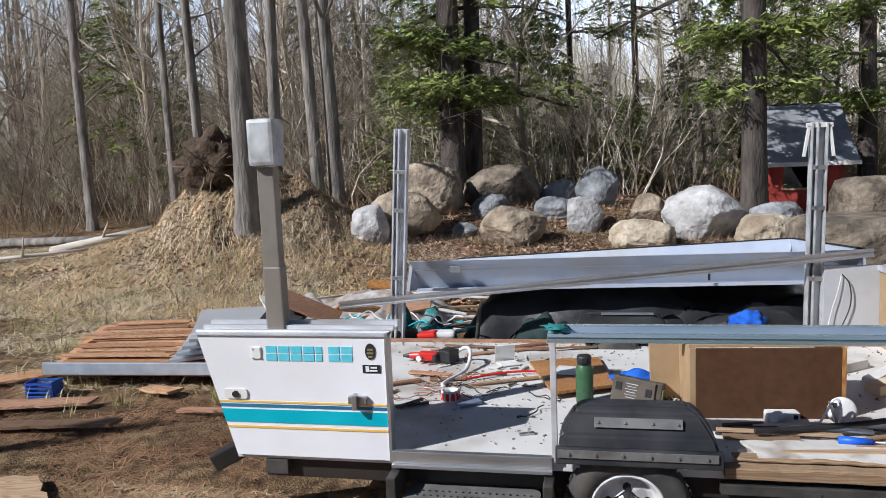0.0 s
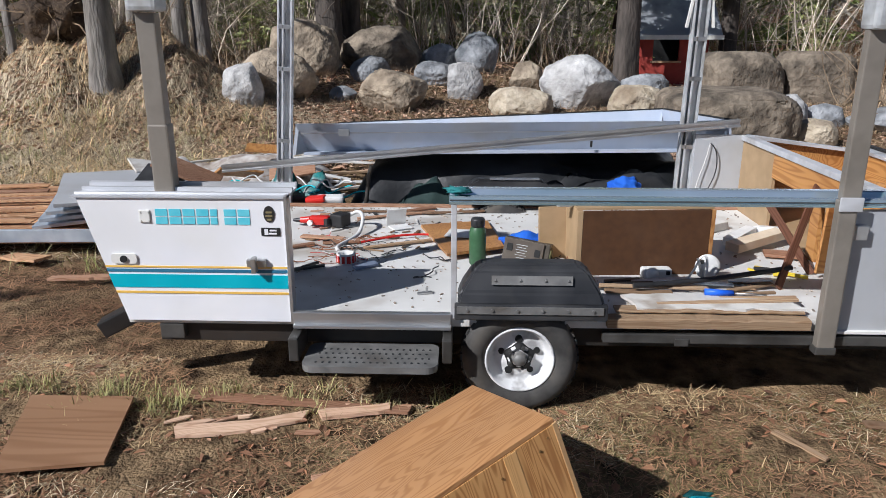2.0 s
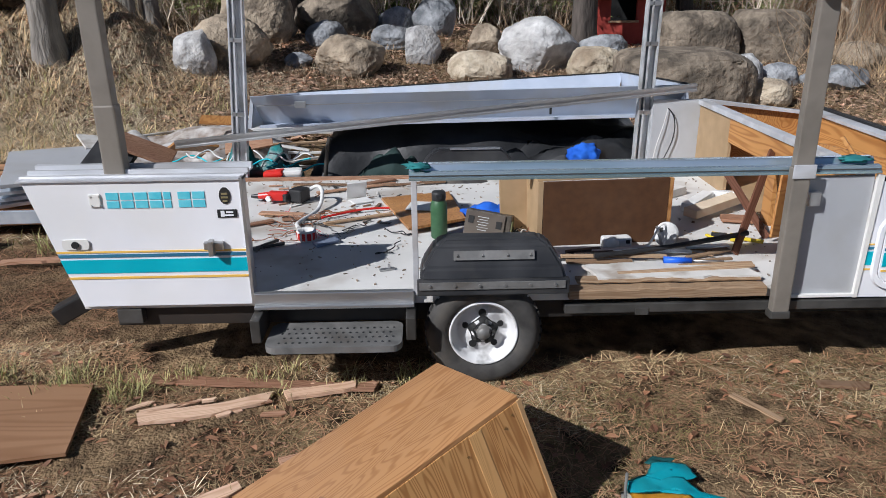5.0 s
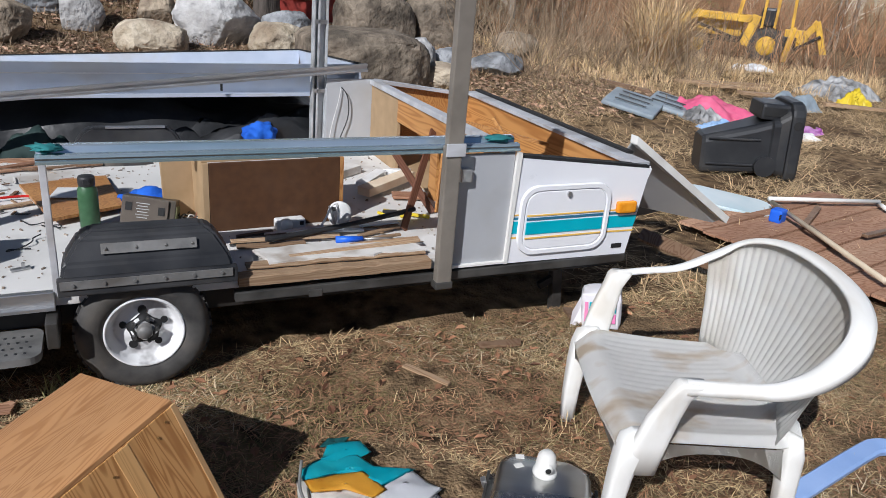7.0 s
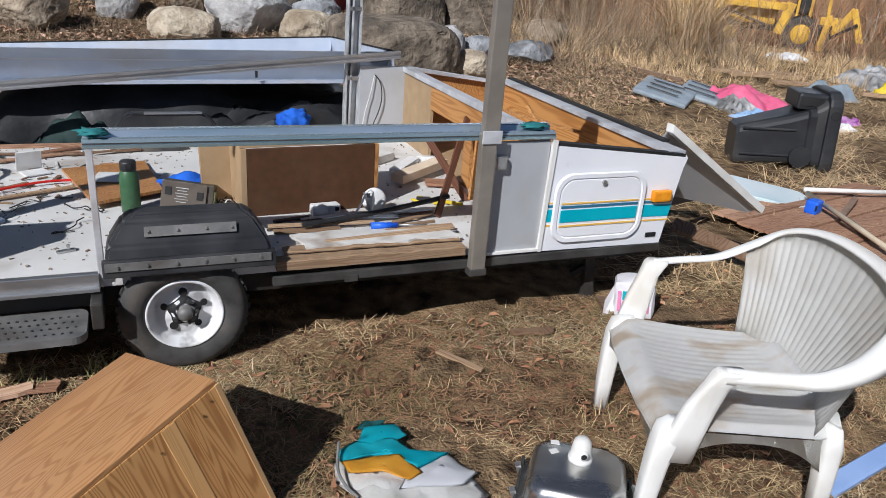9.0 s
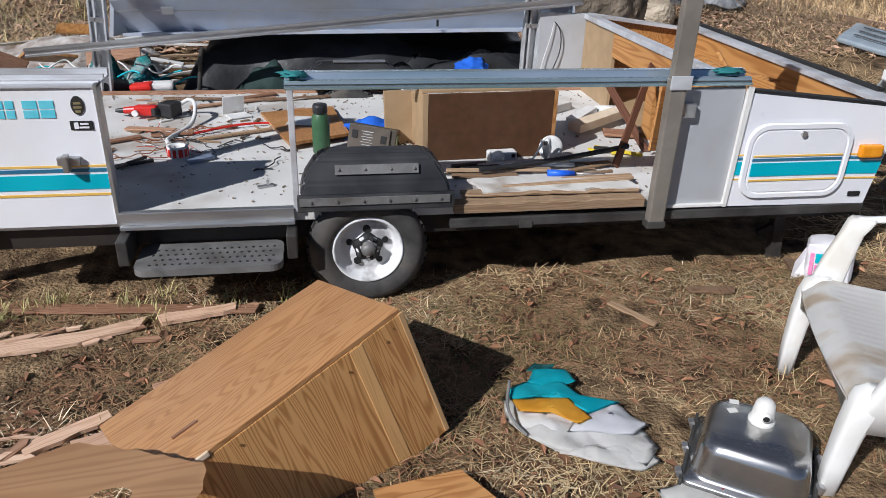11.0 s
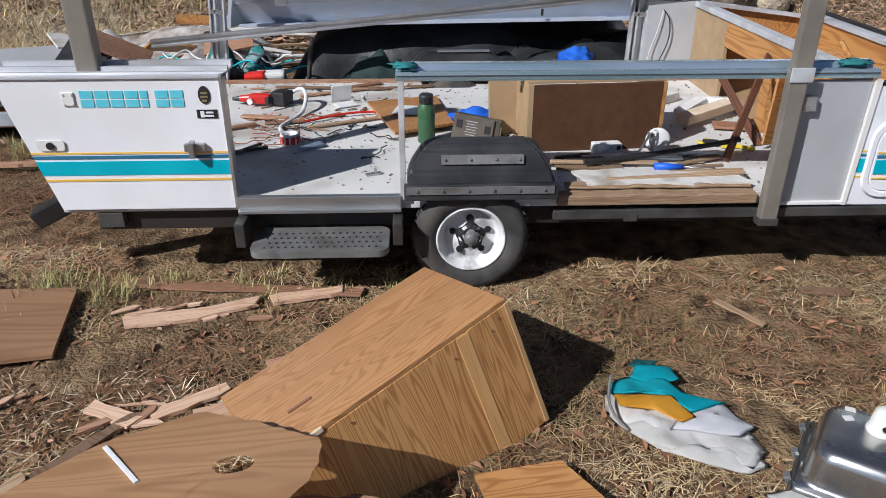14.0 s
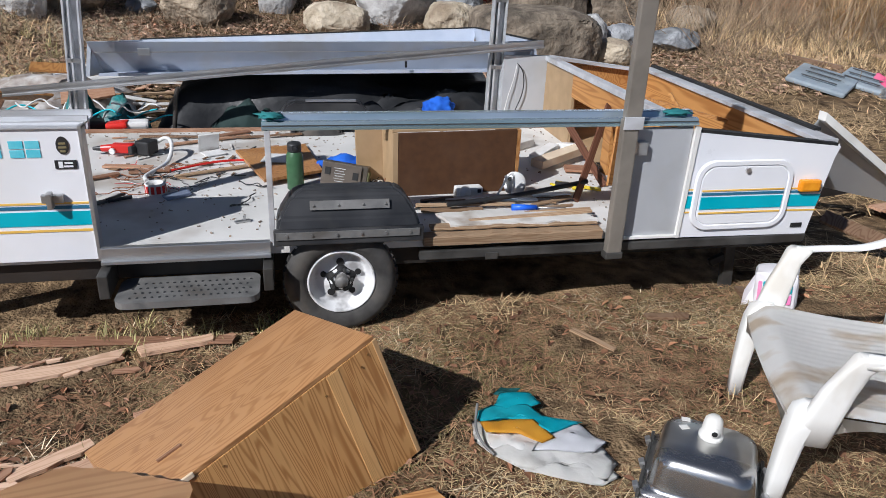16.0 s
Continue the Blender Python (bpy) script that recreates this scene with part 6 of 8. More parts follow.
for k, (x, y, rz, ln, w, mm, wd) in enumerate((
    (-0.28, 4.18, 24, 0.42, 0.03, OLDWOOD, "thin weathered lath on the floor"), (-0.35, 4.86, 22, 0.55, 0.035, REDWOOD, "reddish lath near the far edge"), (-0.75, 4.3, -12, 0.28, 0.05, REDWOOD, "splintered reddish wood piece"),
    (-0.62, 4.22, 8, 0.22, 0.07, REDWOOD, "flat reddish wood chip"), (0.05, 4.95, 10, 0.4, 0.03, GREYWOOD, "dark stick on the floor"), (-0.86, 4.12, 30, 0.2, 0.04, REDWOOD, "reddish wood splinter"), (-0.45, 4.95, -6, 0.7, 0.025, GREYWOOD, "dark lath along the far edge"),
    (-0.2, 5.02, 30, 0.22, 0.05, REDWOOD, "short reddish stick"))):
    plank((x - ln / 2 * math.cos(radians(rz)), y - ln / 2 * math.sin(radians(rz)), FZ + 0.012), (x + ln / 2 * math.cos(radians(rz)), y + ln / 2 * math.sin(radians(rz)), FZ + 0.014), w, 0.012, mm, wd, name="lath", category="lath", group="laths on the trailer floor")
pl_ = thing("pliers", pose(-0.75, 3.72, FZ, 0, 0, 40), "black-handled pliers lying open on the floor", "pliers")
for s in (-1, 1):
    part("handle", B((0.06, s * 0.022, 0.012), (0.12, 0.016, 0.016), (0, 0, s * 12), 0.005), BLK, pl_, local=True)
part("jaw", B((-0.03, 0, 0.012), (0.06, 0.03, 0.014), (0, 0, 0), 0.004), HUBM, pl_, local=True)
single("foam_cover", B((-0.98, 3.9, FZ + 0.03), (0.12, 0.08, 0.06), (0, 0, 20), 0.02), BLK, "black plastic cover piece beside the doorway", "cover")
single("blue_plate", B((-0.42, 3.78, FZ + 0.012), (0.13, 0.07, 0.016), (0, -4, 30), 0.004), mat("dull_blue_metal", (0.16, 0.2, 0.3), (0.25, 0.3, 0.4), 9, 0.4, 0.4), "dull blue metal plate on the floor", "plate")
sc = thing("white_scoop", pose(-0.33, 4.62, FZ, 0, 0, 20), "white plastic corner bracket tipped on the floor", "bracket")
part("plate", B((0, 0, 0.06), (0.13, 0.008, 0.12), (18, 0, 0), 0.003), WPL, sc, local=True)
part("plate", B((0.01, -0.06, 0.008), (0.13, 0.11, 0.008), (0, 0, 8), 0.003), WPL, sc, local=True)
single("floor_clip", box(B((-0.075, 3.385, FZ + 0.006), (0.075, 0.02, 0.010), (0, 0, 20), 0.002), (-0.065, 3.39, FZ + 0.018), (0.012, 0.012, 0.024)), ALU, "small bent metal clip on the floor", "clip")

ob_ = thing("oak_board", pose(0.02, 4.35, FZ, 0, 0, 0), "oak veneer door panel with white paper lying on it", "board")
part("panel", poly(bmesh.new(), [(-0.17, 4.58, FZ + 0.006), (0.26, 4.70, FZ + 0.006), (0.34, 4.05, FZ + 0.03), (0.12, 3.94, FZ + 0.03), (0.02, 3.89, FZ + 0.03)], 0.016, (0, 0, 1)), OAK, ob_)
part("paper", B((0.09, 4.33, FZ + 0.038), (0.17, 0.20, 0.003), (-2, 0, -10)), WPL, ob_, "white sheet of paper")

bt = thing("water_bottle", pose(0.185, 3.86, FZ), "green steel water bottle with a black screw cap", "bottle")
bm = lathe([(0.0, 0.0), (0.040, 0.0), (0.045, 0.006), (0.0455, 0.175), (0.043, 0.195), (0.034, 0.212), (0.031, 0.218), (0.0, 0.218)], 32)
bm.transform(Matrix.Rotation(radians(90), 4, "X"))
part("flask", bm, GREEN, bt, "green powder-coated body", True, True)
bm = lathe([(0.0, 0.212), (0.036, 0.212), (0.038, 0.218), (0.038, 0.250), (0.034, 0.258), (0.0, 0.258)], 24)
bm.transform(Matrix.Rotation(radians(90), 4, "X"))
cp = part("cap", bm, BLK, bt, "black screw cap", True, True)
bm = bmesh.new()
box(bm, (0, -0.039, 0.238), (0.03, 0.012, 0.022), bevel=0.004)
part("cap_loop", bm, BLK, cp, local=True)

cv = thing("power_converter", pose(0.43, 3.82, FZ - 0.012, -14, 7, -14), "dark metal power converter box with a printed faceplate", "power converter")
DKM = mat("dark_bronze_metal", (0.06, 0.05, 0.038), (0.10, 0.085, 0.066), 9, 0.45, 0.2, 0.1, stain=(0.2, 0.18, 0.14), amount=0.4, big=9)
part("case", B((0, 0.06, 0.08), (0.25, 0.12, 0.15), bevel=0.004), DKM, cv, local=True)
fp = part("faceplate", B((-0.015, -0.006, 0.08), (0.215, 0.012, 0.14), bevel=0.002), mat("brown_faceplate", (0.07, 0.055, 0.045), (0.11, 0.09, 0.07), 9, 0.45), cv, "brown faceplate with rows of small print", local=True)
for k in range(6):
    part("print_bar", B((-0.025, -0.0135, 0.125 - 0.014 * k), (0.062 - 0.014 * (k % 2), 0.002, 0.0035)), CAPM, fp, local=True)
for x, z in ((-0.09, 0.105), (0.062, 0.095)):
    part("outlet", B((x, -0.0135, z), (0.03, 0.004, 0.04)), DARK, fp, local=True)
part("green_side", B((0.122, 0.06, 0.07), (0.02, 0.11, 0.11), bevel=0.003), mat("olive_panel", (0.10, 0.11, 0.05), (0.15, 0.16, 0.08), 9, 0.5), cv, local=True)
for k in range(6):
    wire("wire", 0.60 + 0.02 * k, 3.86, 8, 0.09, (WW, BLK, COP)[k % 3], ("short white wire", "short black wire", "short brown wire")[k % 3], 160 + k, 0.003, 0.06)
heapblue = bmesh.new()
bmesh.ops.create_icosphere(heapblue, subdivisions=4, radius=1)
for v in heapblue.verts:
    v.co = Vector((v.co.x * 0.19, v.co.y * 0.10, max(0, v.co.z) * 0.088)) * (1 + 0.35 * noise.noise(v.co * 2.2) + 0.15 * noise.noise(v.co * 6))
heapblue.transform(Matrix.Translation((0.50, 4.18, FZ)))
single("blue_cloth", heapblue, BLUEC, "crumpled bright blue cloth on the floor", "cloth", smooth=True, at=(0.50, 4.18, FZ))

bx = thing("board_box", pose(0.69, 3.68, FZ, 0, 0, 4), "brown particle-board cabinet box standing on the trailer floor", "cabinet")
part("front_panel", lb(0.03, 0.69, 0, 0.016, 0, 0.345), PARTB, bx, "dark brown back panel", local=True)
part("side_panel", lb(0, 0.028, 0.0, 0.36, 0, 0.345), TANB, bx, "tan edge panel", local=True)
part("side_panel", lb(0.692, 0.712, 0.0, 0.36, 0, 0.345), OAK, bx, local=True)
part("top_panel", lb(0.0, 0.71, 0.02, 0.36, 0.346, 0.36), TANB, bx, local=True)
part("bottom_panel", lb(0.03, 0.69, 0.02, 0.36, 0.0, 0.016), TANB, bx, local=True)
single("tan_board", B((0.60, 3.95, FZ + 0.15), (0.16, 0.02, 0.30), (-8, 0, 10), 0.002), TANB, "tan board leaning on the brown box", "board")
single("white_rag", B((0.63, 3.8, FZ + 0.36), (0.09, 0.06, 0.035), (4, 6, 20), 0.012), WPL, "small white rag on the box", "rag")

lf = thing("light_fixture", pose(1.10, 3.655, FZ, 0, 0, 5), "white plastic wall light fixture lying on its side", "light fixture")
part("base", B((0, 0, 0.03), (0.15, 0.07, 0.055), bevel=0.012), WPL, lf, local=True)
part("lamp_cup", cyl(bmesh.new(), (-0.03, -0.05, 0.035), (-0.03, -0.03, 0.035), 0.03, 0.034, 20), WPL, lf, "", True, True)
part("switch", B((0.05, -0.04, 0.04), (0.02, 0.01, 0.02), bevel=0.003), BLK, lf, local=True)
vc = thing("vent_cap", pose(1.34, 3.65, FZ, 0, 0, 0), "round white vent cap standing on edge beside a bent bracket", "vent cap")
bm = lathe([(0.0, -0.006), (0.045, -0.008), (0.062, -0.004), (0.065, 0.006), (0.06, 0.012), (0.0, 0.012)], 36)
bm.transform(Matrix.Translation((0.02, 0, 0.066)) @ Matrix.Rotation(radians(-12), 4, "X"))
part("disc", bm, WPL, vc, "white plastic disc", True, True)
part("stem", B((-0.025, -0.03, 0.06), (0.014, 0.012, 0.13), (0, -18, 0), 0.003), ALU, vc, local=True)
part("square", B((-0.02, -0.022, 0.10), (0.02, 0.01, 0.02)), HUBM, vc, local=True)
tube("wire_bracket", [(1.22, 3.56, FZ + 0.01), (1.26, 3.56, FZ + 0.07), (1.295, 3.57, FZ + 0.15), (1.325, 3.57, FZ + 0.15), (1.335, 3.57, FZ + 0.05), (1.30, 3.55, FZ + 0.01)], 0.006, WPL, None, "white bent wire bracket", "bracket", 2)

SHEET = mat("white_foam_sheet", (0.50, 0.48, 0.44), (0.70, 0.68, 0.64), 6, 0.8, bump=0.3, stain=(0.24, 0.17, 0.11), amount=0.6, big=7)
board([(0.86, 3.33), (1.25, 3.36), (1.62, 3.32), (1.64, 3.17), (0.90, 3.16)], 0.478, 0.482, 0.014, SHEET, "torn white insulation sheet on the trailer floor", "insulation_sheet", "sheet", 60, 0.012, "")
BLUG = mat("blue_grey_metal_strip", (0.44, 0.50, 0.58), (0.60, 0.66, 0.72), 9, 0.35, 0.5, 0.05)
for k, (x0, y0, x1, y1, w, hh, mm, wd, nm) in enumerate((
    (0.78, 3.47, 1.30, 3.44, 0.03, 0.012, OLDWOOD, "thin wooden lath", "lath"), (0.85, 3.49, 1.05, 3.50, 0.02, 0.015, BLK, "black metal strip", "metal_strip"),
    (0.95, 3.52, 1.25, 3.56, 0.035, 0.012, BLUG, "short grey metal strip", "metal_strip"), (1.30, 3.31, 1.66, 3.30, 0.02, 0.012, OLDWOOD, "thin wooden lath", "lath"), (1.0, 3.22, 1.65, 3.26, 0.03, 0.014, OLDWOOD, "weathered lath on the insulation", "lath"))):
    plank((x0, y0, FZ + 0.026), (x1, y1, FZ + 0.026 + 0.004 * k), w, hh, mm, wd, name=nm, category=nm.replace("_", " "))
for k, (x0, y0, x1, y1, w, hh, mm, wd, nm) in enumerate((
    (0.80, 3.43, 1.12, 3.41, 0.035, 0.014, EDGEW, "dark rotten lath", "lath"), (1.05, 3.58, 1.45, 3.52, 0.03, 0.01, BLUG, "grey metal strip", "metal_strip"), (0.82, 3.55, 1.0, 3.57, 0.03, 0.02, GREYRAIL, "dark bent bracket", "bracket"),
    (1.40, 3.45, 1.64, 3.52, 0.025, 0.012, EDGEW, "brown splintered lath", "lath"), (1.45, 3.60, 1.66, 3.58, 0.04, 0.008, BLUG, "short grey metal strip", "metal_strip"), (1.22, 3.37, 1.60, 3.385, 0.02, 0.012, EDGEW, "thin brown lath", "lath"), (1.15, 3.60, 1.2, 3.52, 0.018, 0.012, HUBM, "small iron hinge", "hinge"))):
    plank((x0, y0, FZ + 0.012), (x1, y1, FZ + 0.014 + 0.003 * k), w, hh, mm, wd, name=nm, category=nm.replace("_", " "))
tube("umbrella_rod", [(0.93, 3.40, FZ + 0.05), (1.05, 3.42, FZ + 0.05), (1.4, 3.50, FZ + 0.06), (1.75, 3.58, FZ + 0.09)], 0.013, BLK, None, "long black pole lying on the floor", "pole", 3)
sd_ = thing("screwdriver", pose(1.33, 3.33, FZ + 0.045, 0, 0, -6), "screwdriver with a bright blue handle", "screwdriver")
part("handle", cyl(bmesh.new(), (-0.08, 0, 0), (0.05, 0, 0), 0.018, 0.014, 10), BLUEP, sd_, "bright blue handle", True, True)
part("shaft", cyl(bmesh.new(), (0.05, 0, 0), (0.20, 0, 0), 0.004, seg=8), ALU, sd_, "", True, True)
yc = thing("yellow_clamp", pose(1.74, 3.72, FZ, 0, 0, -28), "yellow and black bar clamp on the floor", "clamp")
part("bar", B((0.02, 0, 0.02), (0.26, 0.014, 0.018), (0, 3, 0), 0.003), YEL, yc, local=True)
part("jaw", B((-0.07, -0.01, 0.02), (0.08, 0.03, 0.03), (0, 0, 15), 0.006), BLK, yc, local=True)
part("jaw", B((0.0, -0.01, 0.022), (0.03, 0.04, 0.035), (0, 0, 10), 0.005), YEL, yc, local=True)
part("trigger", B((-0.115, -0.02, 0.015), (0.05, 0.015, 0.012), (0, 0, -30), 0.003), YEL, yc, local=True)
for k, (p, q, w, th, mm, wd) in enumerate((
    ((1.62, 4.05, FZ + 0.05), (2.0, 4.30, FZ + 0.07), 0.09, 0.05, mat("pale_pine", (0.58, 0.46, 0.32), (0.72, 0.61, 0.46), 9, 0.7, bump=0.2), "pale softwood block on the floor"), ((1.66, 4.22, FZ + 0.03), (1.86, 4.42, FZ + 0.05), 0.07, 0.05, WPL, "white foam block on the floor"),
    ((1.80, 4.05, FZ + 0.02), (2.0, 4.0, FZ + 0.02), 0.1, 0.02, REDWOOD, "flat reddish offcut"), ((1.55, 4.5, FZ + 0.03), (1.75, 4.65, FZ + 0.03), 0.12, 0.05, SHEET, "torn insulation block"), ((1.9, 4.45, FZ + 0.05), (2.0, 4.3, FZ + 0.08), 0.05, 0.04, WPL, "white trim offcut"))):
    plank(p, q, w, th, mm, wd, name="offcut", category="offcut", group="offcuts on the trailer floor")
RB = wood("red_brown_lath", (0.13, 0.055, 0.03), (0.20, 0.085, 0.05), 9, (0.15, 1, 1), 0.6, 0.1)
plank((1.68, 3.87, 0.86), (1.93, 3.74, FZ + 0.005), 0.04, 0.012, RB, "red-brown lath leaning in the corner", name="leaning_lath", category="lath", roll=90)
plank((1.66, 3.50, FZ + 0.01), (1.97, 3.90, 0.90), 0.045, 0.012, RB, "red-brown lath crossing another", name="leaning_lath", category="lath", roll=60)
plank((1.96, 3.7, FZ + 0.02), (2.0, 3.75, 0.86), 0.11, 0.014, PLY, "honey plywood strip leaning on the divider", name="leaning_strip", category="board", roll=70)
tube("hanging_wire", [(1.80, 5.15, 0.93), (1.84, 5.145, 0.90), (1.86, 5.14, 0.80), (1.85, 5.14, 0.70), (1.80, 5.14, 0.58), (1.76, 5.12, 0.50)], 0.004, BLK, None, "black wire hanging from a hole in the far panel", "wire")
tube("hanging_wire", [(1.80, 5.15, 0.93), (1.78, 5.14, 0.82), (1.73, 5.14, 0.66), (1.71, 5.13, 0.52)], 0.003, WW, None, "thin white wire hanging from a hole in the far panel", "wire")

# weathered planks along the near edge
for x0, x1, y, z, th, wd in ((0.755, 1.645, 3.10, 0.446, 0.046, "weathered splintered plank along the trailer edge"), (0.80, 1.64, 3.16, 0.481, 0.012, "thin broken board on the trailer edge")):
    bm = bmesh.new()
    secs = []
    for i in range(30):
        u = i / 29
        e = 0.006 * noise.noise(Vector((u * 9, y, 0)))
        f2 = 0.008 * noise.noise(Vector((u * 14, y, 4)))
        x = x0 + (x1 - x0) * u
        secs.append([(x, y - 0.012 + e, z - th / 2 + f2 * 0.4), (x, y - 0.014 + e, z + th / 2 - 0.006 + f2), (x, y - 0.004, z + th / 2 + f2), (x, y + 0.05, z + th / 2 + e), (x, y + 0.05, z - th / 2)])
    single("edge_plank", loft(bmesh.new(), secs), EDGEW, wd, "plank")

# ---- behind the trailer ----
hb = bmesh.new()
bmesh.ops.create_icosphere(hb, subdivisions=4, radius=1)
for v in hb.verts:
    v.co = Vector((v.co.x * 0.115, v.co.y * 0.09, v.co.z * 0.085)) * (1 + 0.3 * noise.noise(v.co * 2.0) + 0.12 * noise.noise(v.co * 5))
hb.transform(Matrix.Translation((1.26, 5.28, 0.58)))
single("blue_jacket", hb, BLUEC, "bright blue jacket bundled on the dark tarp", "jacket", smooth=True, at=(1.31, 5.28, 0.5))
# tarp widened so no ground shows through the dark below the shell
heap("dark_tarp", 0.3, 2.0, 5.22, 5.75, 0.54, TARP, "dark tarp draped behind the far rail", "tarp", 8, 0.25, 0.0, 7)
heap("dark_canvas", -0.75, 0.3, 5.22, 5.7, 0.44, mat("dark_green_canvas", (0.012, 0.03, 0.028), (0.03, 0.055, 0.05), 6, 0.8, bump=0.3), "dark green canvas heaped behind the floor", "canvas", 9, 0.4)
tube("bent_pipe", [(-0.62, 5.3, 0.45), (-0.60, 5.3, 0.62), (-0.585, 5.3, 0.70), (-0.57, 5.3, 0.73)], 0.016, GREYRAIL, None, "bent grey pipe standing in the heap", "pipe")
heap("teal_canvas", -1.55, -0.72, 5.25, 5.75, 0.50, mat("teal_and_dark_canvas", (0.03, 0.035, 0.035), (0.02, 0.22, 0.22), 9, 0.8, bump=0.6, grain=18, dist=0.04, stain=(0.45, 0.46, 0.44), amount=0.7, big=7), "heap of teal canvas and cord behind the trailer", "canvas", 12, 0.5)
for k in range(10):
    rnd = random.Random(300 + k)
    p = Vector((rnd.uniform(-1.45, -0.8), rnd.uniform(5.25, 5.6), rnd.uniform(0.5, 0.62)))
    pts = [tuple(p + Vector((0.09 * i * math.cos(k), 0.05 * math.sin(i * 2 + k), 0.035 * math.sin(i * 1.7 + k)))) for i in range(6)]
    tube("cord", pts, 0.006, WW if k % 3 else TEALV, None, "white cord tangled on the heap" if k % 3 else "teal cord tangled on the heap", "cord", 1, "cords on the canvas heap")
for k, (x, y, z, s, mm, wd) in enumerate(((-0.98, 5.24, 0.49, (0.15, 0.08, 0.05), REDP, "red plastic package"), (-0.88, 5.26, 0.49, (0.2, 0.1, 0.05), WPL, "white plastic package"), (-1.2, 5.3, 0.48, (0.25, 0.12, 0.08), BLK, "black foam piece"))):
    single("package", B((x, y, z), s, (5, 8 * (k - 1), 15 * k - 10), 0.02), mm, wd + " beside the trailer floor", "package")

rnd = random.Random(5)
for k in range(34):
    x, y = rnd.uniform(-3.6, -1.2), rnd.uniform(6.1, 8.6)
    a, ln = rnd.uniform(-0.6, 0.9), rnd.uniform(0.5, 1.7)
    mm, wd = ((WPL, "white plastic trim strip in the scrap heap"), (SHEET, "pale lath in the scrap heap"), (OLDWOOD, "weathered lath in the scrap heap"))[k % 3]
    z = H(x, y) + rnd.uniform(0.03, 0.32)
    plank((x, y, z), (x + ln * math.cos(a), y + ln * math.sin(a), z + rnd.uniform(-0.12, 0.12)), rnd.uniform(0.03, 0.06), 0.02, mm, wd, name="trim_strip", category="strip", group="scrap heap behind the trailer")
heap("rubble", -3.4, -1.3, 5.9, 8.2, 0.30, mat("mixed_scrap", (0.16, 0.11, 0.075), (0.5, 0.46, 0.42), 9, 0.8, bump=0.5, grain=14, dist=0.04, stain=(0.65, 0.64, 0.62), amount=0.8, big=5), "heap of broken white trim and boards", "scrap", 21, 0.6)
for k, (x, y, z, rx, ry, rz, s, mm) in enumerate(((-2.05, 5.6, 0.62, 10, 25, 10, (0.5, 0.3, 0.02), REDWOOD), (-1.75, 5.9, 0.55, -20, 10, 30, (0.35, 0.25, 0.02), PLY), (-2.25, 5.5, 0.55, 35, 10, -15, (0.35, 0.28, 0.04), BLK), (-1.4, 6.3, 0.5, 20, -8, 10, (0.4, 0.25, 0.02), REDWOOD), (-2.7, 6.6, 0.45, 15, 12, 40, (0.5, 0.3, 0.02), SHEET), (-1.9, 7.4, 0.5, 12, 5, 10, (0.45, 0.2, 0.02), PLY))):
    single("broken_panel", B((x, y, z), s, (rx, ry, rz), 0.003), mm, ("reddish", "honey-coloured", "black", "reddish", "white", "honey-coloured")[k] + " broken panel on the scrap heap", "panel", "scrap heap behind the trailer")

# stacked wall sections at the back
stk = thing("wall_section", pose(-4.0, 6.3, 0), "torn wooden wall section with an aluminium edge lying on the grass", "wall section")
c4 = [Vector((-4.30, 5.28, 0)), Vector((-2.75, 5.36, 0)), Vector((-3.1, 7.3, 0)), Vector((-5.0, 6.9, 0))]
bm = poly(bmesh.new(), [(p.x, p.y, 0.10) for p in c4], 0.06, (0, 0, 1))
part("base", bm, ORANGEW, stk)
rnd = random.Random(9)
for k in range(16):
    v = (k + 0.5) / 16
    a, b = c4[0].lerp(c4[3], v), c4[1].lerp(c4[2], v)
    t0 = rnd.uniform(0.0, 0.12)
    t1 = rnd.uniform(0.45, 1.0)
    p, q = a.lerp(b, t0), a.lerp(b, t1)
    mmx = Matrix.Translation(((p + q) / 2) + Vector((0, 0, 0.175 + rnd.uniform(0, 0.04)))) @ (q - p).to_track_quat("X", "Z").to_matrix().to_4x4() @ Matrix.Rotation(rnd.uniform(-0.12, 0.12), 4, "X")
    part("slat", box(bmesh.new(), (0, 0, 0), ((q - p).length, rnd.uniform(0.07, 0.11), 0.012), m=mmx), ORANGEW if k % 3 else REDWOOD, stk)
part("edge_rail", box(bmesh.new(), (0, 0, 0), (1.62, 0.03, 0.10), bevel=0.004, m=Matrix.Translation((-3.52, 5.29, 0.17)) @ Matrix.Rotation(radians(3), 4, "Z")), BLUG, stk, "aluminium edge rail")
for k in range(4):
    m2 = pose(-2.95 + 0.03 * k, 6.0 - 0.03 * k, 0.26 + 0.055 * k, 3, -5 + 2 * k, 12 + 4 * k)
    bm = bmesh.new()
    box(bm, (0, 0, 0), (0.85 - 0.04 * k, 1.0, 0.03), bevel=0.004, m=m2)
    ob = single("siding_sheet", bm, BLUG if k != 3 else GREYP, "blue-grey aluminium siding sheet stacked on the wall section", "siding sheet", "stack of siding sheets")
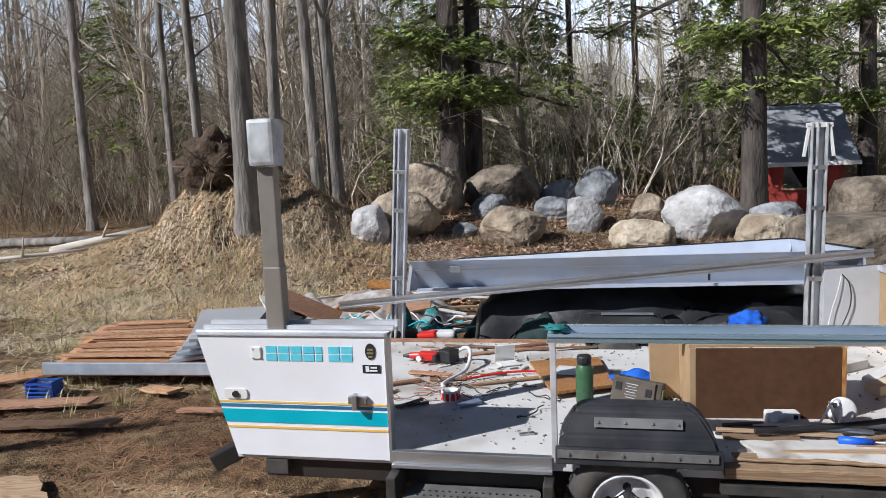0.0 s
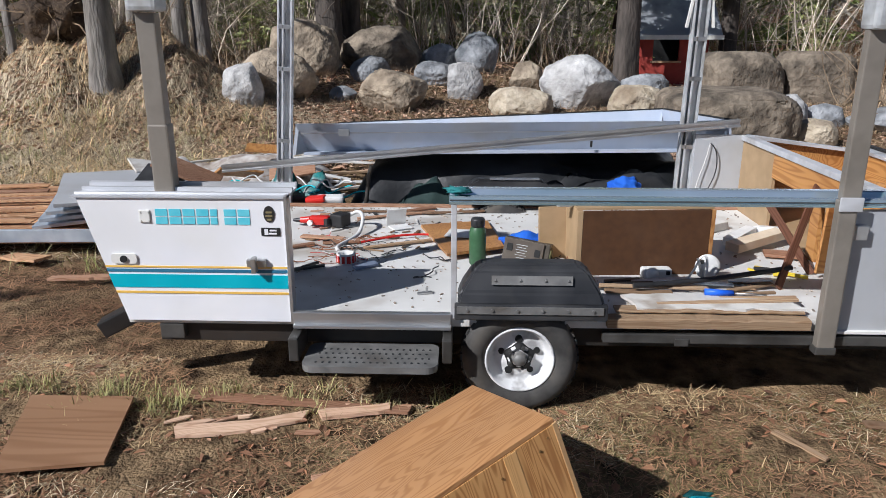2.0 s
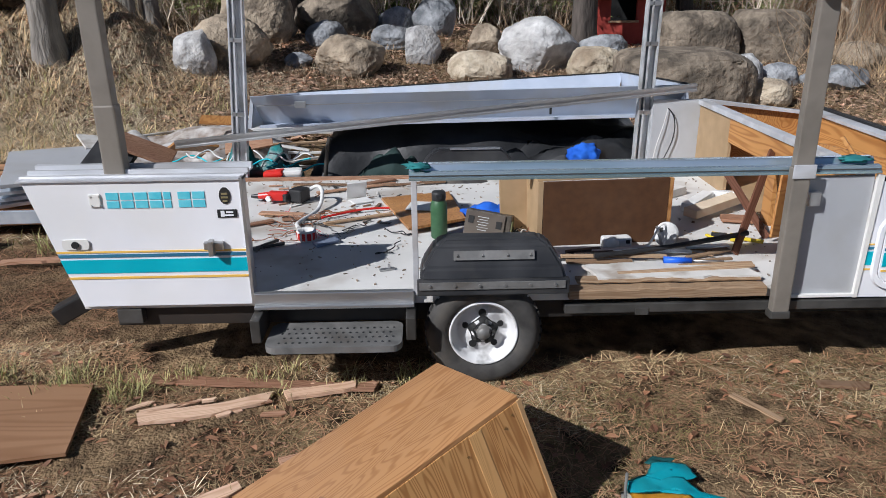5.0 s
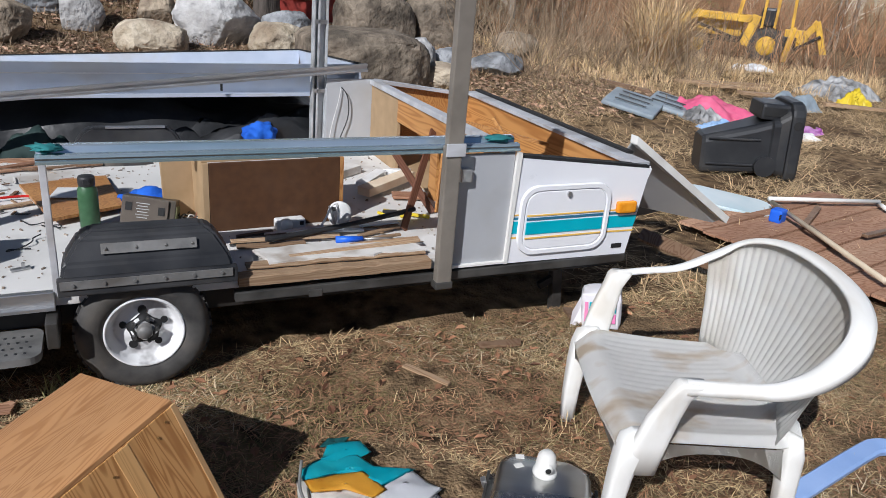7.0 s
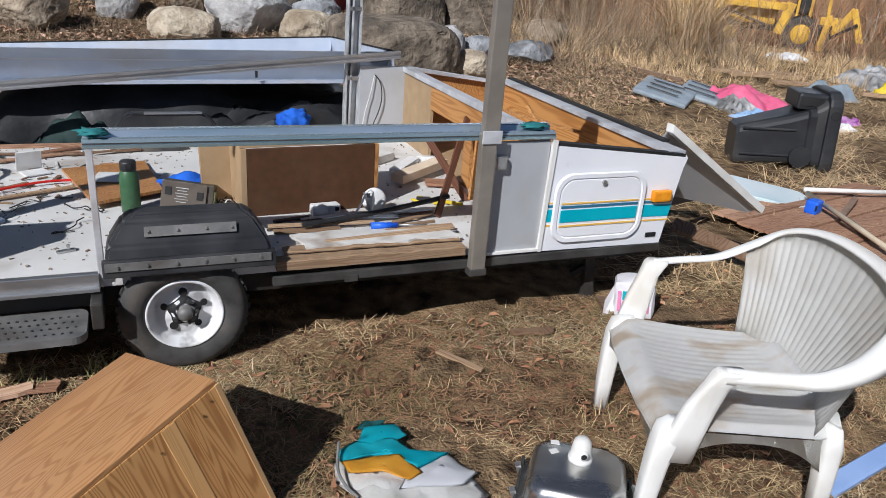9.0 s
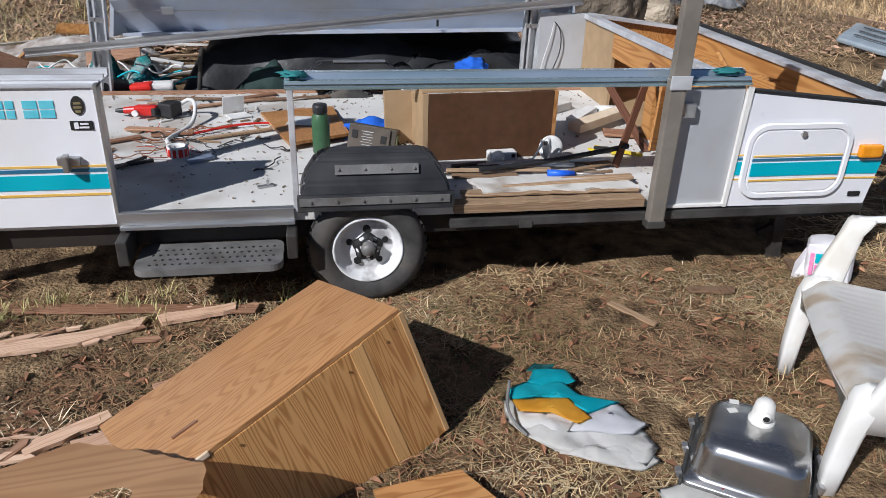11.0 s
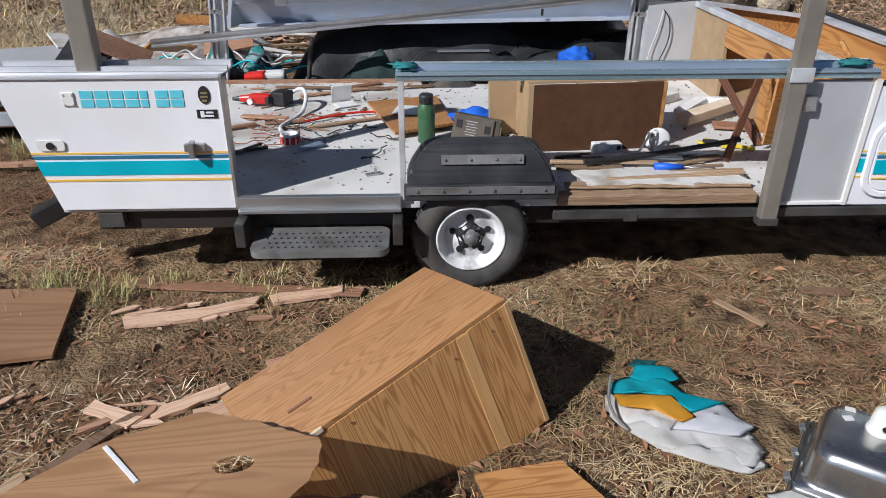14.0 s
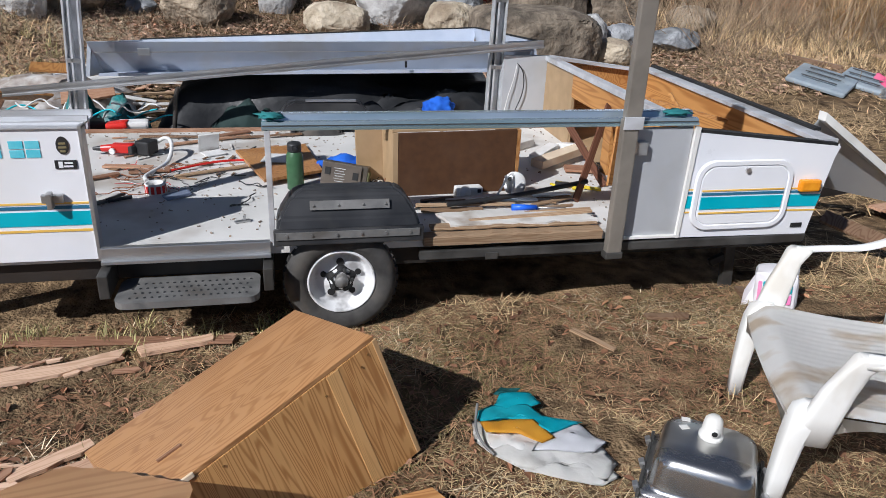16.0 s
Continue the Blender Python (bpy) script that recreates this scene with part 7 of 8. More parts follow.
for k, (pts, mm, wd) in enumerate((
    ([(-5.2, 5.2), (-4.35, 5.75), (-4.2, 5.55), (-5.0, 4.95)], ORANGEW, "reddish wall panel leaning in the grass"), ([(-4.3, 4.3), (-3.0, 4.42), (-3.0, 4.30), (-4.3, 4.15)], GREYWOOD, "long brown board in the shade"), ([(-4.6, 4.75), (-3.5, 4.85), (-3.5, 4.7), (-4.6, 4.5)], REDWOOD, "reddish board in the shade"),
    ([(-3.3, 5.25), (-2.95, 5.12), (-3.02, 4.98), (-3.35, 5.12)], ORANGEW, "short reddish panel piece"), ([(-2.75, 4.75), (-2.2, 4.72), (-2.2, 4.66), (-2.75, 4.68)], REDWOOD, "short lath"), ([(-3.2, 5.62), (-2.2, 5.72), (-2.2, 5.62), (-3.2, 5.52)], REDWOOD, "reddish lath in the shade"), ([(-3.45, 3.42), (-2.9, 3.52), (-2.55, 3.18), (-2.6, 3.08), (-3.4, 3.3)], OLDWOOD, "pale board edge in the grass"))):
    board(pts, 0.03, 0.06, 0.02, mm, wd, seed=70 + k, rag=0.012)
cr = thing("blue_crate", pose(-4.12, 5.0, 0), "small bright blue plastic crate among the boards", "crate")
CRATE = mat("blue_crate_plastic", (0.01, 0.05, 0.30), (0.02, 0.09, 0.42), 7, 0.5, bump=0.2)
for k in range(4):
    for y in (4.93, 5.07):
        part("slat", B((-4.12, y, 0.03 + 0.034 * k), (0.22, 0.014, 0.018), (0, 0, 6), 0.003), CRATE, cr)
for sx in (-1, 1):
    part("end", B((-4.12 + sx * 0.108, 5.0 + sx * 0.011, 0.08), (0.014, 0.14, 0.14), (0, 0, 6), 0.004), CRATE, cr)
LOGM = mat("bleached_log", (0.38, 0.34, 0.29), (0.62, 0.57, 0.50), 6, 0.85, bump=0.6, stretch=(0.2, 1, 1))
for p, q, r0, r1, mm, wd in (((-9.2, 11.2), (-7.3, 11.4), 0.075, 0.05, LOGM, "bleached fallen log at the edge of the woods"), ((-11.5, 12.2), (-8.4, 11.9), 0.10, 0.07, BARK, "grey fallen log at the edge of the woods"), ((-10.4, 10.4), (-8.1, 10.75), 0.04, 0.025, LOGM, "thin bleached fallen pole")):
    bm = cyl(bmesh.new(), (*p, H(*p) + r0), (*q, H(*q) + r1 + 0.05), r0, r1, 12)
    cyl(bm, ((p[0] + q[0]) / 2, (p[1] + q[1]) / 2, (H(*p) + H(*q)) / 2 + r0), ((p[0] + q[0]) / 2 + 0.3, p[1] - 0.1, (H(*p) + H(*q)) / 2 + 0.4), 0.025, 0.01, 6)
    single("fallen_log", bm, mm, wd, "log", smooth=True)

# uprooted stump on the mound
bm = bmesh.new()
bmesh.ops.create_icosphere(bm, subdivisions=4, radius=1)
for v in bm.verts:
    n = v.co.normalized()
    v.co = Vector((n.x * 0.52, n.y * 0.4, n.z * 0.56)) * (1 + 0.35 * noise.noise(n * 2.3) + 0.22 * noise.noise(n * 6))
stp = thing("stump", pose(-5.8, 10.7, 1.75), "upturned root plate of a fallen tree on the mound", "stump")
bm.transform(pose(-5.78, 10.85, 1.85, 0, 20, 0))
part("root_plate", bm, mat("root_soil", (0.03, 0.019, 0.012), (0.11, 0.075, 0.047), 7, 0.95, bump=0.9, grain=20, dist=0.04), stp, "", True)
V, F = [], []
rnd = random.Random(12)
for k in range(26):
    limb(V, F, Vector((0.05, 0.05, 0.05)), Vector((rnd.gauss(0, 1), rnd.gauss(-0.4, 0.5), rnd.gauss(0.3, 0.6))).normalized(), 0.022, rnd.uniform(0.5, 0.85), rnd, 1, 4, 0.25, 0.05, 1)
rt = mesh_from("root_mass", [tuple(v) for v in V], F, BRUSH)
rt.parent = stp

# red shed
sh = thing("red_shed", pose(4.3, 16.0, 0.5), "small red shed with a weathered grey roof", "shed")
REDB = mat("red_barn_paint", (0.28, 0.035, 0.025), (0.38, 0.06, 0.045), 6, 0.7, bump=0.2, stain=(0.14, 0.05, 0.04), amount=0.4, big=2)
part("wall", span(3.52, 3.64, 15.4, 16.9, 0.45, 1.5), REDB, sh)
part("wall", span(4.82, 4.94, 15.4, 16.9, 0.45, 1.5), REDB, sh)
part("front_wall", span(3.64, 3.84, 15.4, 15.48, 0.45, 1.5), REDB, sh)
part("front_wall", span(4.37, 4.82, 15.4, 15.48, 0.45, 1.5), REDB, sh)
part("front_wall", span(3.84, 4.37, 15.4, 15.48, 0.45, 0.98), REDB, sh)
part("back_wall", span(3.52, 4.94, 16.9, 16.98, 0.45, 2.0), DARK, sh)
part("window_sill", span(3.80, 4.41, 15.36, 15.40, 0.96, 1.0), OLDWOOD, sh)
rf = part("roof", poly(bmesh.new(), [(3.32, 15.15, 1.48), (5.12, 15.15, 1.48), (5.12, 16.4, 2.62), (3.32, 16.4, 2.62)], 0.05, (0, 0.4, 0.9)), mat("grey_roofing", (0.22, 0.24, 0.26), (0.42, 0.44, 0.46), 4, 0.5, 0.2, 0.2, stain=(0.12, 0.12, 0.12), amount=0.5, big=2), sh, "weathered grey roof sheet")
part("roof", poly(bmesh.new(), [(3.32, 17.2, 1.6), (5.12, 17.2, 1.6), (5.12, 16.42, 2.62), (3.32, 16.42, 2.62)], 0.05, (0, -0.4, 0.9)), DARK, sh)
part("fascia", span(3.30, 5.14, 15.12, 15.15, 1.42, 1.50), PLASTW, sh, "white roof edge")

# ---- right-hand clearing ----
bn = thing("wheelie_bin", pose(6.45, 5.55, 0), "black wheeled rubbish bin lying on its side, mouth open", "bin")
BINM = mat("black_bin_plastic", (0.016, 0.017, 0.019), (0.034, 0.036, 0.039), 3, 0.45, bump=0.06, stain=(0.07, 0.062, 0.05), amount=0.3, big=3)
bm_m = pose(6.02, 5.85, 0.31, 0, -4, -30)


def bsec(x, w, hh, zc, r=0.07):
    return [bm_m @ Vector((x, y, zc + z)) for y, z in rounded(0, 0, w, hh, r, 3)]


part("body", loft(bmesh.new(), [bsec(-0.14, 0.36, 0.36, -0.12), bsec(-0.11, 0.40, 0.40, -0.12), bsec(0.35, 0.49, 0.50, -0.05), bsec(0.50, 0.52, 0.54, -0.02), bsec(0.515, 0.56, 0.57, -0.02), bsec(0.58, 0.56, 0.58, -0.02)]), BINM, bn, "tapered black bin body")
part("rim_flange", loft(bmesh.new(), [bsec(0.66, 0.66, 0.80, 0.03, 0.12), bsec(0.68, 0.68, 0.82, 0.03, 0.13), bsec(0.76, 0.68, 0.82, 0.03, 0.13), bsec(0.78, 0.65, 0.79, 0.03, 0.12)]), BINM, bn, "broad black flange round the mouth")
part("neck", loft(bmesh.new(), [bsec(0.57, 0.54, 0.60, -0.01), bsec(0.67, 0.58, 0.68, 0.02)]), BINM, bn)
part("handle_housing", box(bmesh.new(), (0.54, 0.0, 0.33), (0.30, 0.44, 0.16), (0, 4, 0), bevel=0.03, m=bm_m), BINM, bn)
part("handle_slot", box(bmesh.new(), (0.52, -0.222, 0.335), (0.22, 0.012, 0.09), (0, 4, 0), bevel=0.005, m=bm_m), DARK, bn)
part("grip_hole", cyl(bmesh.new(), bm_m @ Vector((0.72, -0.345, 0.22)), bm_m @ Vector((0.72, -0.33, 0.22)), 0.045, seg=20), DARK, bn)
for z in (-0.20, 0.06):
    part("rib", box(bmesh.new(), (0.16, -0.235, z), (0.50, 0.02, 0.02), (0, 0, -5), bevel=0.005, m=bm_m), BINM, bn)
part("wheel", cyl(bmesh.new(), bm_m @ Vector((0.47, -0.32, -0.20)), bm_m @ Vector((0.47, -0.27, -0.20)), 0.105, seg=24), BINM, bn)

dk = thing("deck_panel", pose(5.6, 3.9, 0), "reddish slatted wood deck panel lying on the grass", "deck panel")
d4 = [Vector((4.30, 4.30, 0)), Vector((4.6, 2.6, 0)), Vector((7.0, 3.2, 0)), Vector((6.4, 4.75, 0))]
for k in range(15):
    v0, v1 = k / 15, (k + 0.92) / 15
    pts = [d4[0].lerp(d4[1], v0), d4[0].lerp(d4[1], v1), d4[3].lerp(d4[2], v1), d4[3].lerp(d4[2], v0)]
    part("slat", poly(bmesh.new(), [(p.x, p.y, 0.045 + 0.008 * math.sin(k * 2.1)) for p in pts], 0.02, (0, 0, 1)), REDWOOD, dk)
for v in (0.1, 0.5, 0.9):
    a, b = d4[0].lerp(d4[3], v), d4[1].lerp(d4[2], v)
    part("batten", box(bmesh.new(), (0, 0, 0), ((b - a).length, 0.06, 0.04), m=Matrix.Translation((a + b) / 2 + Vector((0, 0, 0.02))) @ (b - a).to_track_quat("X", "Z").to_matrix().to_4x4()), GREYWOOD, dk)
RAWPIPE = mat("yellowed_pipe", (0.46, 0.38, 0.27), (0.60, 0.51, 0.38), 5, 0.6, bump=0.1)
for p, q, wd in (((5.45, 4.50, 0.12), (6.50, 4.22, 0.12), "white plastic pipe on the deck panel"), ((5.33, 4.36, 0.14), (4.72, 2.86, 0.12), "off-white pipe lying across the deck panel"), ((6.50, 4.22, 0.10), (6.42, 4.08, 0.10), "short white pipe elbow")):
    single("plastic_pipe", cyl(bmesh.new(), p, q, 0.019, seg=14), RAWPIPE if "across" in wd else PLASTW, wd, "pipe", smooth=True)
for k, (p, q) in enumerate((((5.2, 3.9, 0.10), (5.7, 4.2, 0.12)), ((5.5, 3.6, 0.1), (6.2, 3.7, 0.1)), ((5.0, 3.4, 0.09), (5.25, 3.9, 0.09)), ((5.8, 3.3, 0.1), (6.4, 3.5, 0.11)))):
    plank(p, q, 0.05, 0.025, GREYWOOD, "dark lath lying on the deck panel", name="lath", category="lath", group="laths on the deck panel")
bc = thing("blue_can", pose(5.15, 4.12, 0.06), "small blue plastic can on the deck panel", "can")
part("can_body", B((5.15, 4.12, 0.115), (0.12, 0.10, 0.11), (0, 0, 20), 0.02), BLUEP, bc)
part("can_hole", B((5.12, 4.065, 0.12), (0.05, 0.01, 0.04), (0, 0, 20)), DARK, bc)
bm = poly(bmesh.new(), [(x, y, 0) for x, y in rounded(0, 0, 0.74, 0.42, 0.12, 4)], 0.035, (0, 0, 1))
bmesh.ops.bevel(bm, geom=[e for e in bm.edges if abs(e.verts[0].co.z - e.verts[1].co.z) < 0.001], offset=0.01, segments=2, affect="EDGES")
bm.transform(pose(5.08, 4.58, 0.07, 5, 6, -38))
single("white_board", bm, mat("pale_aqua_plastic", (0.48, 0.62, 0.66), (0.66, 0.72, 0.73), 3, 0.35, bump=0.05), "pale aqua rounded plastic panel on the grass", "panel")
plank((3.45, 3.75, 0.22), (4.05, 3.05, 0.03), 0.12, 0.02, GREYWOOD, "dark board leaning below the nose of the trailer", name="leaning_board", category="board", roll=20)
single("grey_sheet", B((5.2, 2.7, 0.05), (0.9, 0.35, 0.02), (0, 0, 22)), BLUG, "grey metal sheet beside the deck panel", "metal sheet")
GPL = mat("faded_grey_plastic", (0.22, 0.27, 0.31), (0.32, 0.37, 0.40), 5, 0.5, bump=0.1, stain=(0.15, 0.14, 0.12), amount=0.4, big=3)
for k, (x, y, rz, s) in enumerate(((7.05, 8.45, 40, (0.85, 0.75, 0.07)), (7.75, 8.5, 38, (0.75, 0.6, 0.07)))):
    pn2 = thing("plastic_slab", pose(x, y, H(x, y), 0, 0, rz), "faded blue-grey moulded plastic panel lying on dry grass", "plastic panel", "plastic panels on the grass")
    part("slab", B((0, 0, 0.10), s, (10, -6, 0), 0.03), GPL, pn2, local=True)
    for j in range(3):
        part("groove", B((-0.25 + 0.22 * j, 0, 0.139 + 0.02 * j), (0.03, 0.45, 0.01), (10, -6, 0), 0.003), HUBM, pn2, local=True)
SCRAPM = mat("torn_grey_sheeting", (0.10, 0.10, 0.10), (0.55, 0.55, 0.54), 7, 0.6, bump=0.5, grain=14, dist=0.03, stain=(0.06, 0.055, 0.05), amount=0.7, big=4)
PINK = mat("pink_fabric", (0.62, 0.08, 0.19), (0.75, 0.17, 0.28), 6, 0.8, bump=0.3, grain=14, dist=0.02)
for k, (x, y, w, d, top, mm, wd) in enumerate(((8.3, 8.3, 1.2, 0.9, 0.22, PINK, "crumpled pink blanket on the grass"), (7.75, 7.45, 0.5, 0.4, 0.10, mat("sky_blue_fabric", (0.2, 0.38, 0.65), (0.35, 0.5, 0.72), 6, 0.8), "crumpled sky blue cloth on the grass"), (9.1, 7.2, 0.32, 0.3, 0.09, mat("purple_fabric", (0.30, 0.06, 0.3), (0.5, 0.3, 0.5), 8, 0.8), "crumpled purple cloth on the grass"), (12.9, 9.8, 1.3, 1.0, 0.3, SCRAPM, "heap of grey-white plastic sheeting"), (12.2, 8.9, 0.45, 0.4, 0.24, YEL, "yellow plastic tub turned over"), (8.75, 6.95, 0.34, 0.3, 0.07, CANV, "white paper scraps on the grass"), (7.85, 7.95, 0.5, 0.4, 0.17, SCRAPM, "crumpled white and dark cloth"), (14.2, 13.2, 1.1, 0.5, 0.14, WHITE, "patch of white sheeting on the ground"), (10.5, 8.8, 0.9, 0.6, 0.22, GPL, "grey plastic scrap on the grass"))):
    heap(("blanket", "cloth", "cloth", "plastic_sheeting", "tub", "paper", "cloth", "sheeting", "plastic_scrap")[k], x - w / 2, x + w / 2, y - d / 2, y + d / 2, top, mm, wd, ("blanket", "cloth", "cloth", "sheeting", "tub", "paper", "cloth", "sheeting", "plastic")[k], 30 + k, 0.35)
for p, q, w in (((9.7, 10.64), (11.6, 10.3), 0.16), ((9.9, 10.3), (11.3, 9.95), 0.14), ((10.2, 9.6), (11.2, 9.3), 0.2), ((11.2, 8.7), (12.2, 8.2), 0.12), ((7.5, 9.95), (8.1, 9.4), 0.05)):
    plank((*p, H(*p) + 0.1), (*q, H(*q) + 0.09), w, 0.05, OLDWOOD if w > 0.06 else GREYWOOD, "weathered plank lying in tall dry grass", name="plank", group="planks in the dry grass")

# yellow backhoe far off
BHM = pose(21.0, 19.2, H(21.0, 19.2), 0, 0, -48)
bh = thing("backhoe", BHM, "old faded yellow backhoe parked at the far edge of the clearing", "backhoe")
BY = mat("faded_yellow_paint", (0.58, 0.32, 0.025), (0.74, 0.45, 0.06), 2, 0.6, 0.0, 0.2, stain=(0.20, 0.09, 0.03), amount=0.5, big=1.6)


def hoe(name, p, q, w, depth=0.2, y=0.0, material=None, words=""):
    """A plate arm between two points of the machine's long side."""
    p, q = Vector((p[0], y, p[1])), Vector((q[0], y, q[1]))
    return part(name, box(bmesh.new(), (0, 0, 0), ((q - p).length, depth, w), bevel=0.02, m=Matrix.Translation((p + q) / 2) @ (q - p).to_track_quat("X", "Z").to_matrix().to_4x4()), material or BY, bh, words, local=True)


for y in (-0.55, 0.75):
    for cx, r in ((0.0, 0.56), (-2.2, 0.40)):
        bm = bmesh.new()
        bm = lathe([(r * 0.5, -0.14), (r * 0.9, -0.17), (r, -0.1), (r, 0.1), (r * 0.9, 0.17), (r * 0.5, 0.14)], 28)
        bm.transform(pose(cx, y, r))
        w_ = part("wheel", bm, RUBBER, bh, "big black tyre", True, True)
        bm = lathe([(0.0, -0.17), (r * 0.2, -0.16), (r * 0.3, -0.11), (r * 0.55, -0.15), (r * 0.56, 0.1), (0.0, 0.1)], 24)
        bm.transform(pose(cx, y, r))
        part("rim", bm, BY, w_, "", True, True)
        for k in range(14):
            a = k * math.pi / 7
            part("lug", B((cx + (r + 0.01) * math.cos(a), y, r + (r + 0.01) * math.sin(a)), (0.05, 0.26, 0.06), (0, -math.degrees(a), 0)), RUBBER, w_, local=True)
part("engine_hood", B((-1.6, 0.1, 1.05), (1.5, 0.8, 0.6), (0, 0, 0), 0.08), BY, bh, local=True)
part("chassis", B((-0.7, 0.1, 0.72), (3.2, 0.6, 0.35), (0, 0, 0), 0.04), STEEL, bh, local=True)
part("seat", B((-0.1, 0.1, 1.45), (0.5, 0.5, 0.6), (0, 0, 0), 0.08), BLK, bh, local=True)
for x, tilt in ((-1.0, 6), (-0.25, 0), (0.15, 0), (0.65, -3)):
    for y in (-0.45, 0.6):
        part("cab_post", B((x, y, 2.0), (0.08, 0.08, 1.8), (0, tilt, 0)), BY, bh, local=True)
part("cab_roof", B((-0.15, 0.1, 2.93), (1.9, 1.3, 0.12), (0, 0, 0), 0.05), BY, bh, local=True)
for y in (-0.62, 0.8):
    hoe("loader_arm", (-0.55, 1.35), (-2.45, 1.38), 0.22, 0.14, y)
    hoe("loader_arm", (-2.4, 1.42), (-3.6, 0.75), 0.26, 0.14, y)
    hoe("lift_cylinder", (-1.0, 0.7), (-2.5, 1.15), 0.1, 0.1, y, STEEL)
    hoe("stabiliser", (0.75, 1.2), (0.62, 0.1), 0.18, 0.16, y)
hoe("loader_tower", (-0.7, 0.5), (-0.45, 1.5), 0.3, 0.14, -0.62)
bk = hoe("loader_bucket", (-3.3, 0.9), (-3.95, 1.05), 0.75, 1.9, 0.1, None, "dented yellow loader bucket")
hoe("swing_frame", (0.5, 0.85), (1.25, 0.85), 0.55, 0.5, 0.1)
hoe("hoe_boom", (1.0, 0.7), (1.45, 1.45), 0.22, 0.22, -0.1)
hoe("hoe_boom", (1.4, 1.45), (1.85, 0.3), 0.2, 0.2, -0.15)
hoe("hoe_cylinder", (0.8, 0.45), (1.6, 1.0), 0.1, 0.1, -0.3, STEEL)
hoe("hoe_bucket", (1.6, 0.18), (2.1, 0.3), 0.4, 0.5, -0.1, mat("rusty_steel", (0.12, 0.06, 0.03), (0.22, 0.12, 0.07), 4, 0.8, 0.2), "rusty bucket")

# ---- grass, leaves and litter ----
rng = np.random.default_rng(11)


def blades(name, n, xs, ys, length, width, flat, material, words, category, tufts=0, keep=None):
    """Many thin bent blades of grass as one object."""
    if tufts:
        tx, ty = rng.uniform(*xs, tufts), rng.uniform(*ys, tufts)
        k = rng.integers(0, tufts, n)
        x, y = tx[k] + rng.normal(0, 0.05, n), ty[k] + rng.normal(0, 0.04, n)
    else:
        x, y = rng.uniform(*xs, n), rng.uniform(*ys, n)
    if keep is not None:
        m = keep(x, y)
        x, y = x[m], y[m]
    n = len(x)
    a = rng.uniform(0, 2 * np.pi, n)
    el = np.abs(rng.normal(flat, 0.05 + 0.4 * flat, n)) if not tufts else rng.uniform(0.5, 1.4, n)
    ln = rng.uniform(*length, n)
    z = height(x, y)
    d = np.stack([np.cos(a) * np.cos(el), np.sin(a) * np.cos(el), np.sin(el)], -1)
    s = np.stack([-np.sin(a), np.cos(a), np.zeros(n)], -1) * (rng.uniform(*width, n) / 2)[:, None]
    p = np.stack([x, y, z + 0.004], -1)
    mid = p + d * (ln * 0.55)[:, None]
    tip = p + d * ln[:, None]
    mid[:, 2] += height(mid[:, 0], mid[:, 1]) - z
    tip[:, 2] += height(tip[:, 0], tip[:, 1]) - z - ln * np.where(el > 0.4, 0.22, 0.05)
    tip[:, 2] = np.maximum(tip[:, 2], height(tip[:, 0], tip[:, 1]) + 0.002)
    V = np.stack([p - s, p + s, mid + s * 0.8, mid - s * 0.8, tip], 1).reshape(-1, 3)
    b = np.arange(n) * 5
    me = bpy.data.meshes.new(name)
    F = [tuple(q) for q in np.stack([b, b + 1, b + 2, b + 3], -1).tolist()] + [tuple(q) for q in np.stack([b + 3, b + 2, b + 4], -1).tolist()]
    me.from_pydata(V.tolist(), [], F)
    me.materials.append(material)
    return tagged(new(name, me), words, category, kind="stuff")


def under(x, y):
    return ~((x > -1.3) & (x < 2.8) & (y > 3.3) & (y < 5.6))


def patchy(x, y):
    return under(x, y) & (np.sin(x * 2.3 + 1.7 * np.sin(y * 1.9)) + np.sin(y * 3.1 + np.sin(x * 2.7)) + rng.normal(0, 0.8, len(x)) > -0.5)


def worn(x, y):
    """Worn ground: straw only where it was not trodden or shaded out."""
    return under(x, y) & (np.sin(x * 2.1 + 1.9 * np.sin(y * 2.7 + 0.4)) + np.sin(y * 4.3 + 1.5 * np.sin(x * 3.3)) + 0.6 * np.sin(x * 9 + y * 7) + rng.normal(0, 0.7, len(x)) > 0.0)


blades("straw_patches", 17000, (-3.2, 4.6), (1.1, 3.6), (0.03, 0.10), (0.0026, 0.005), 0.12, STRAW, "bleached straw in patches", "grass", keep=lambda x, y: under(x, y) & (np.sin(x * 3.1 + 2 * np.sin(y * 2.3)) + np.sin(y * 4.3 + x) > 0.5))
blades("dry_grass", 88000, (-3.2, 4.6), (1.1, 3.6), (0.025, 0.095), (0.0024, 0.0048), 0.14, MATTED, "matted dry straw grass", "grass", keep=worn)
blades("olive_grass", 36000, (-0.5, 4.6), (1.3, 3.5), (0.02, 0.07), (0.0015, 0.0032), 0.25, MOSSG, "short olive grass between the dead straw", "grass", keep=lambda x, y: under(x, y) & (np.sin(x * 3.7 + 1.3 * np.sin(y * 4.1)) + np.sin(y * 3.3 - x) + rng.normal(0, 0.6, len(x)) > 0.1))
blades("brown_straw", 50000, (-3.2, 4.6), (1.1, 3.6), (0.025, 0.09), (0.0026, 0.0055), 0.12, REDSTRAW, "matted brown straw", "grass", keep=under)
blades("green_tufts", 900, (-2.6, 0.3), (3.0, 3.25), (0.05, 0.13), (0.003, 0.006), 0.5, GREENG, "tufts of half-green grass beside the trailer", "grass", 30)
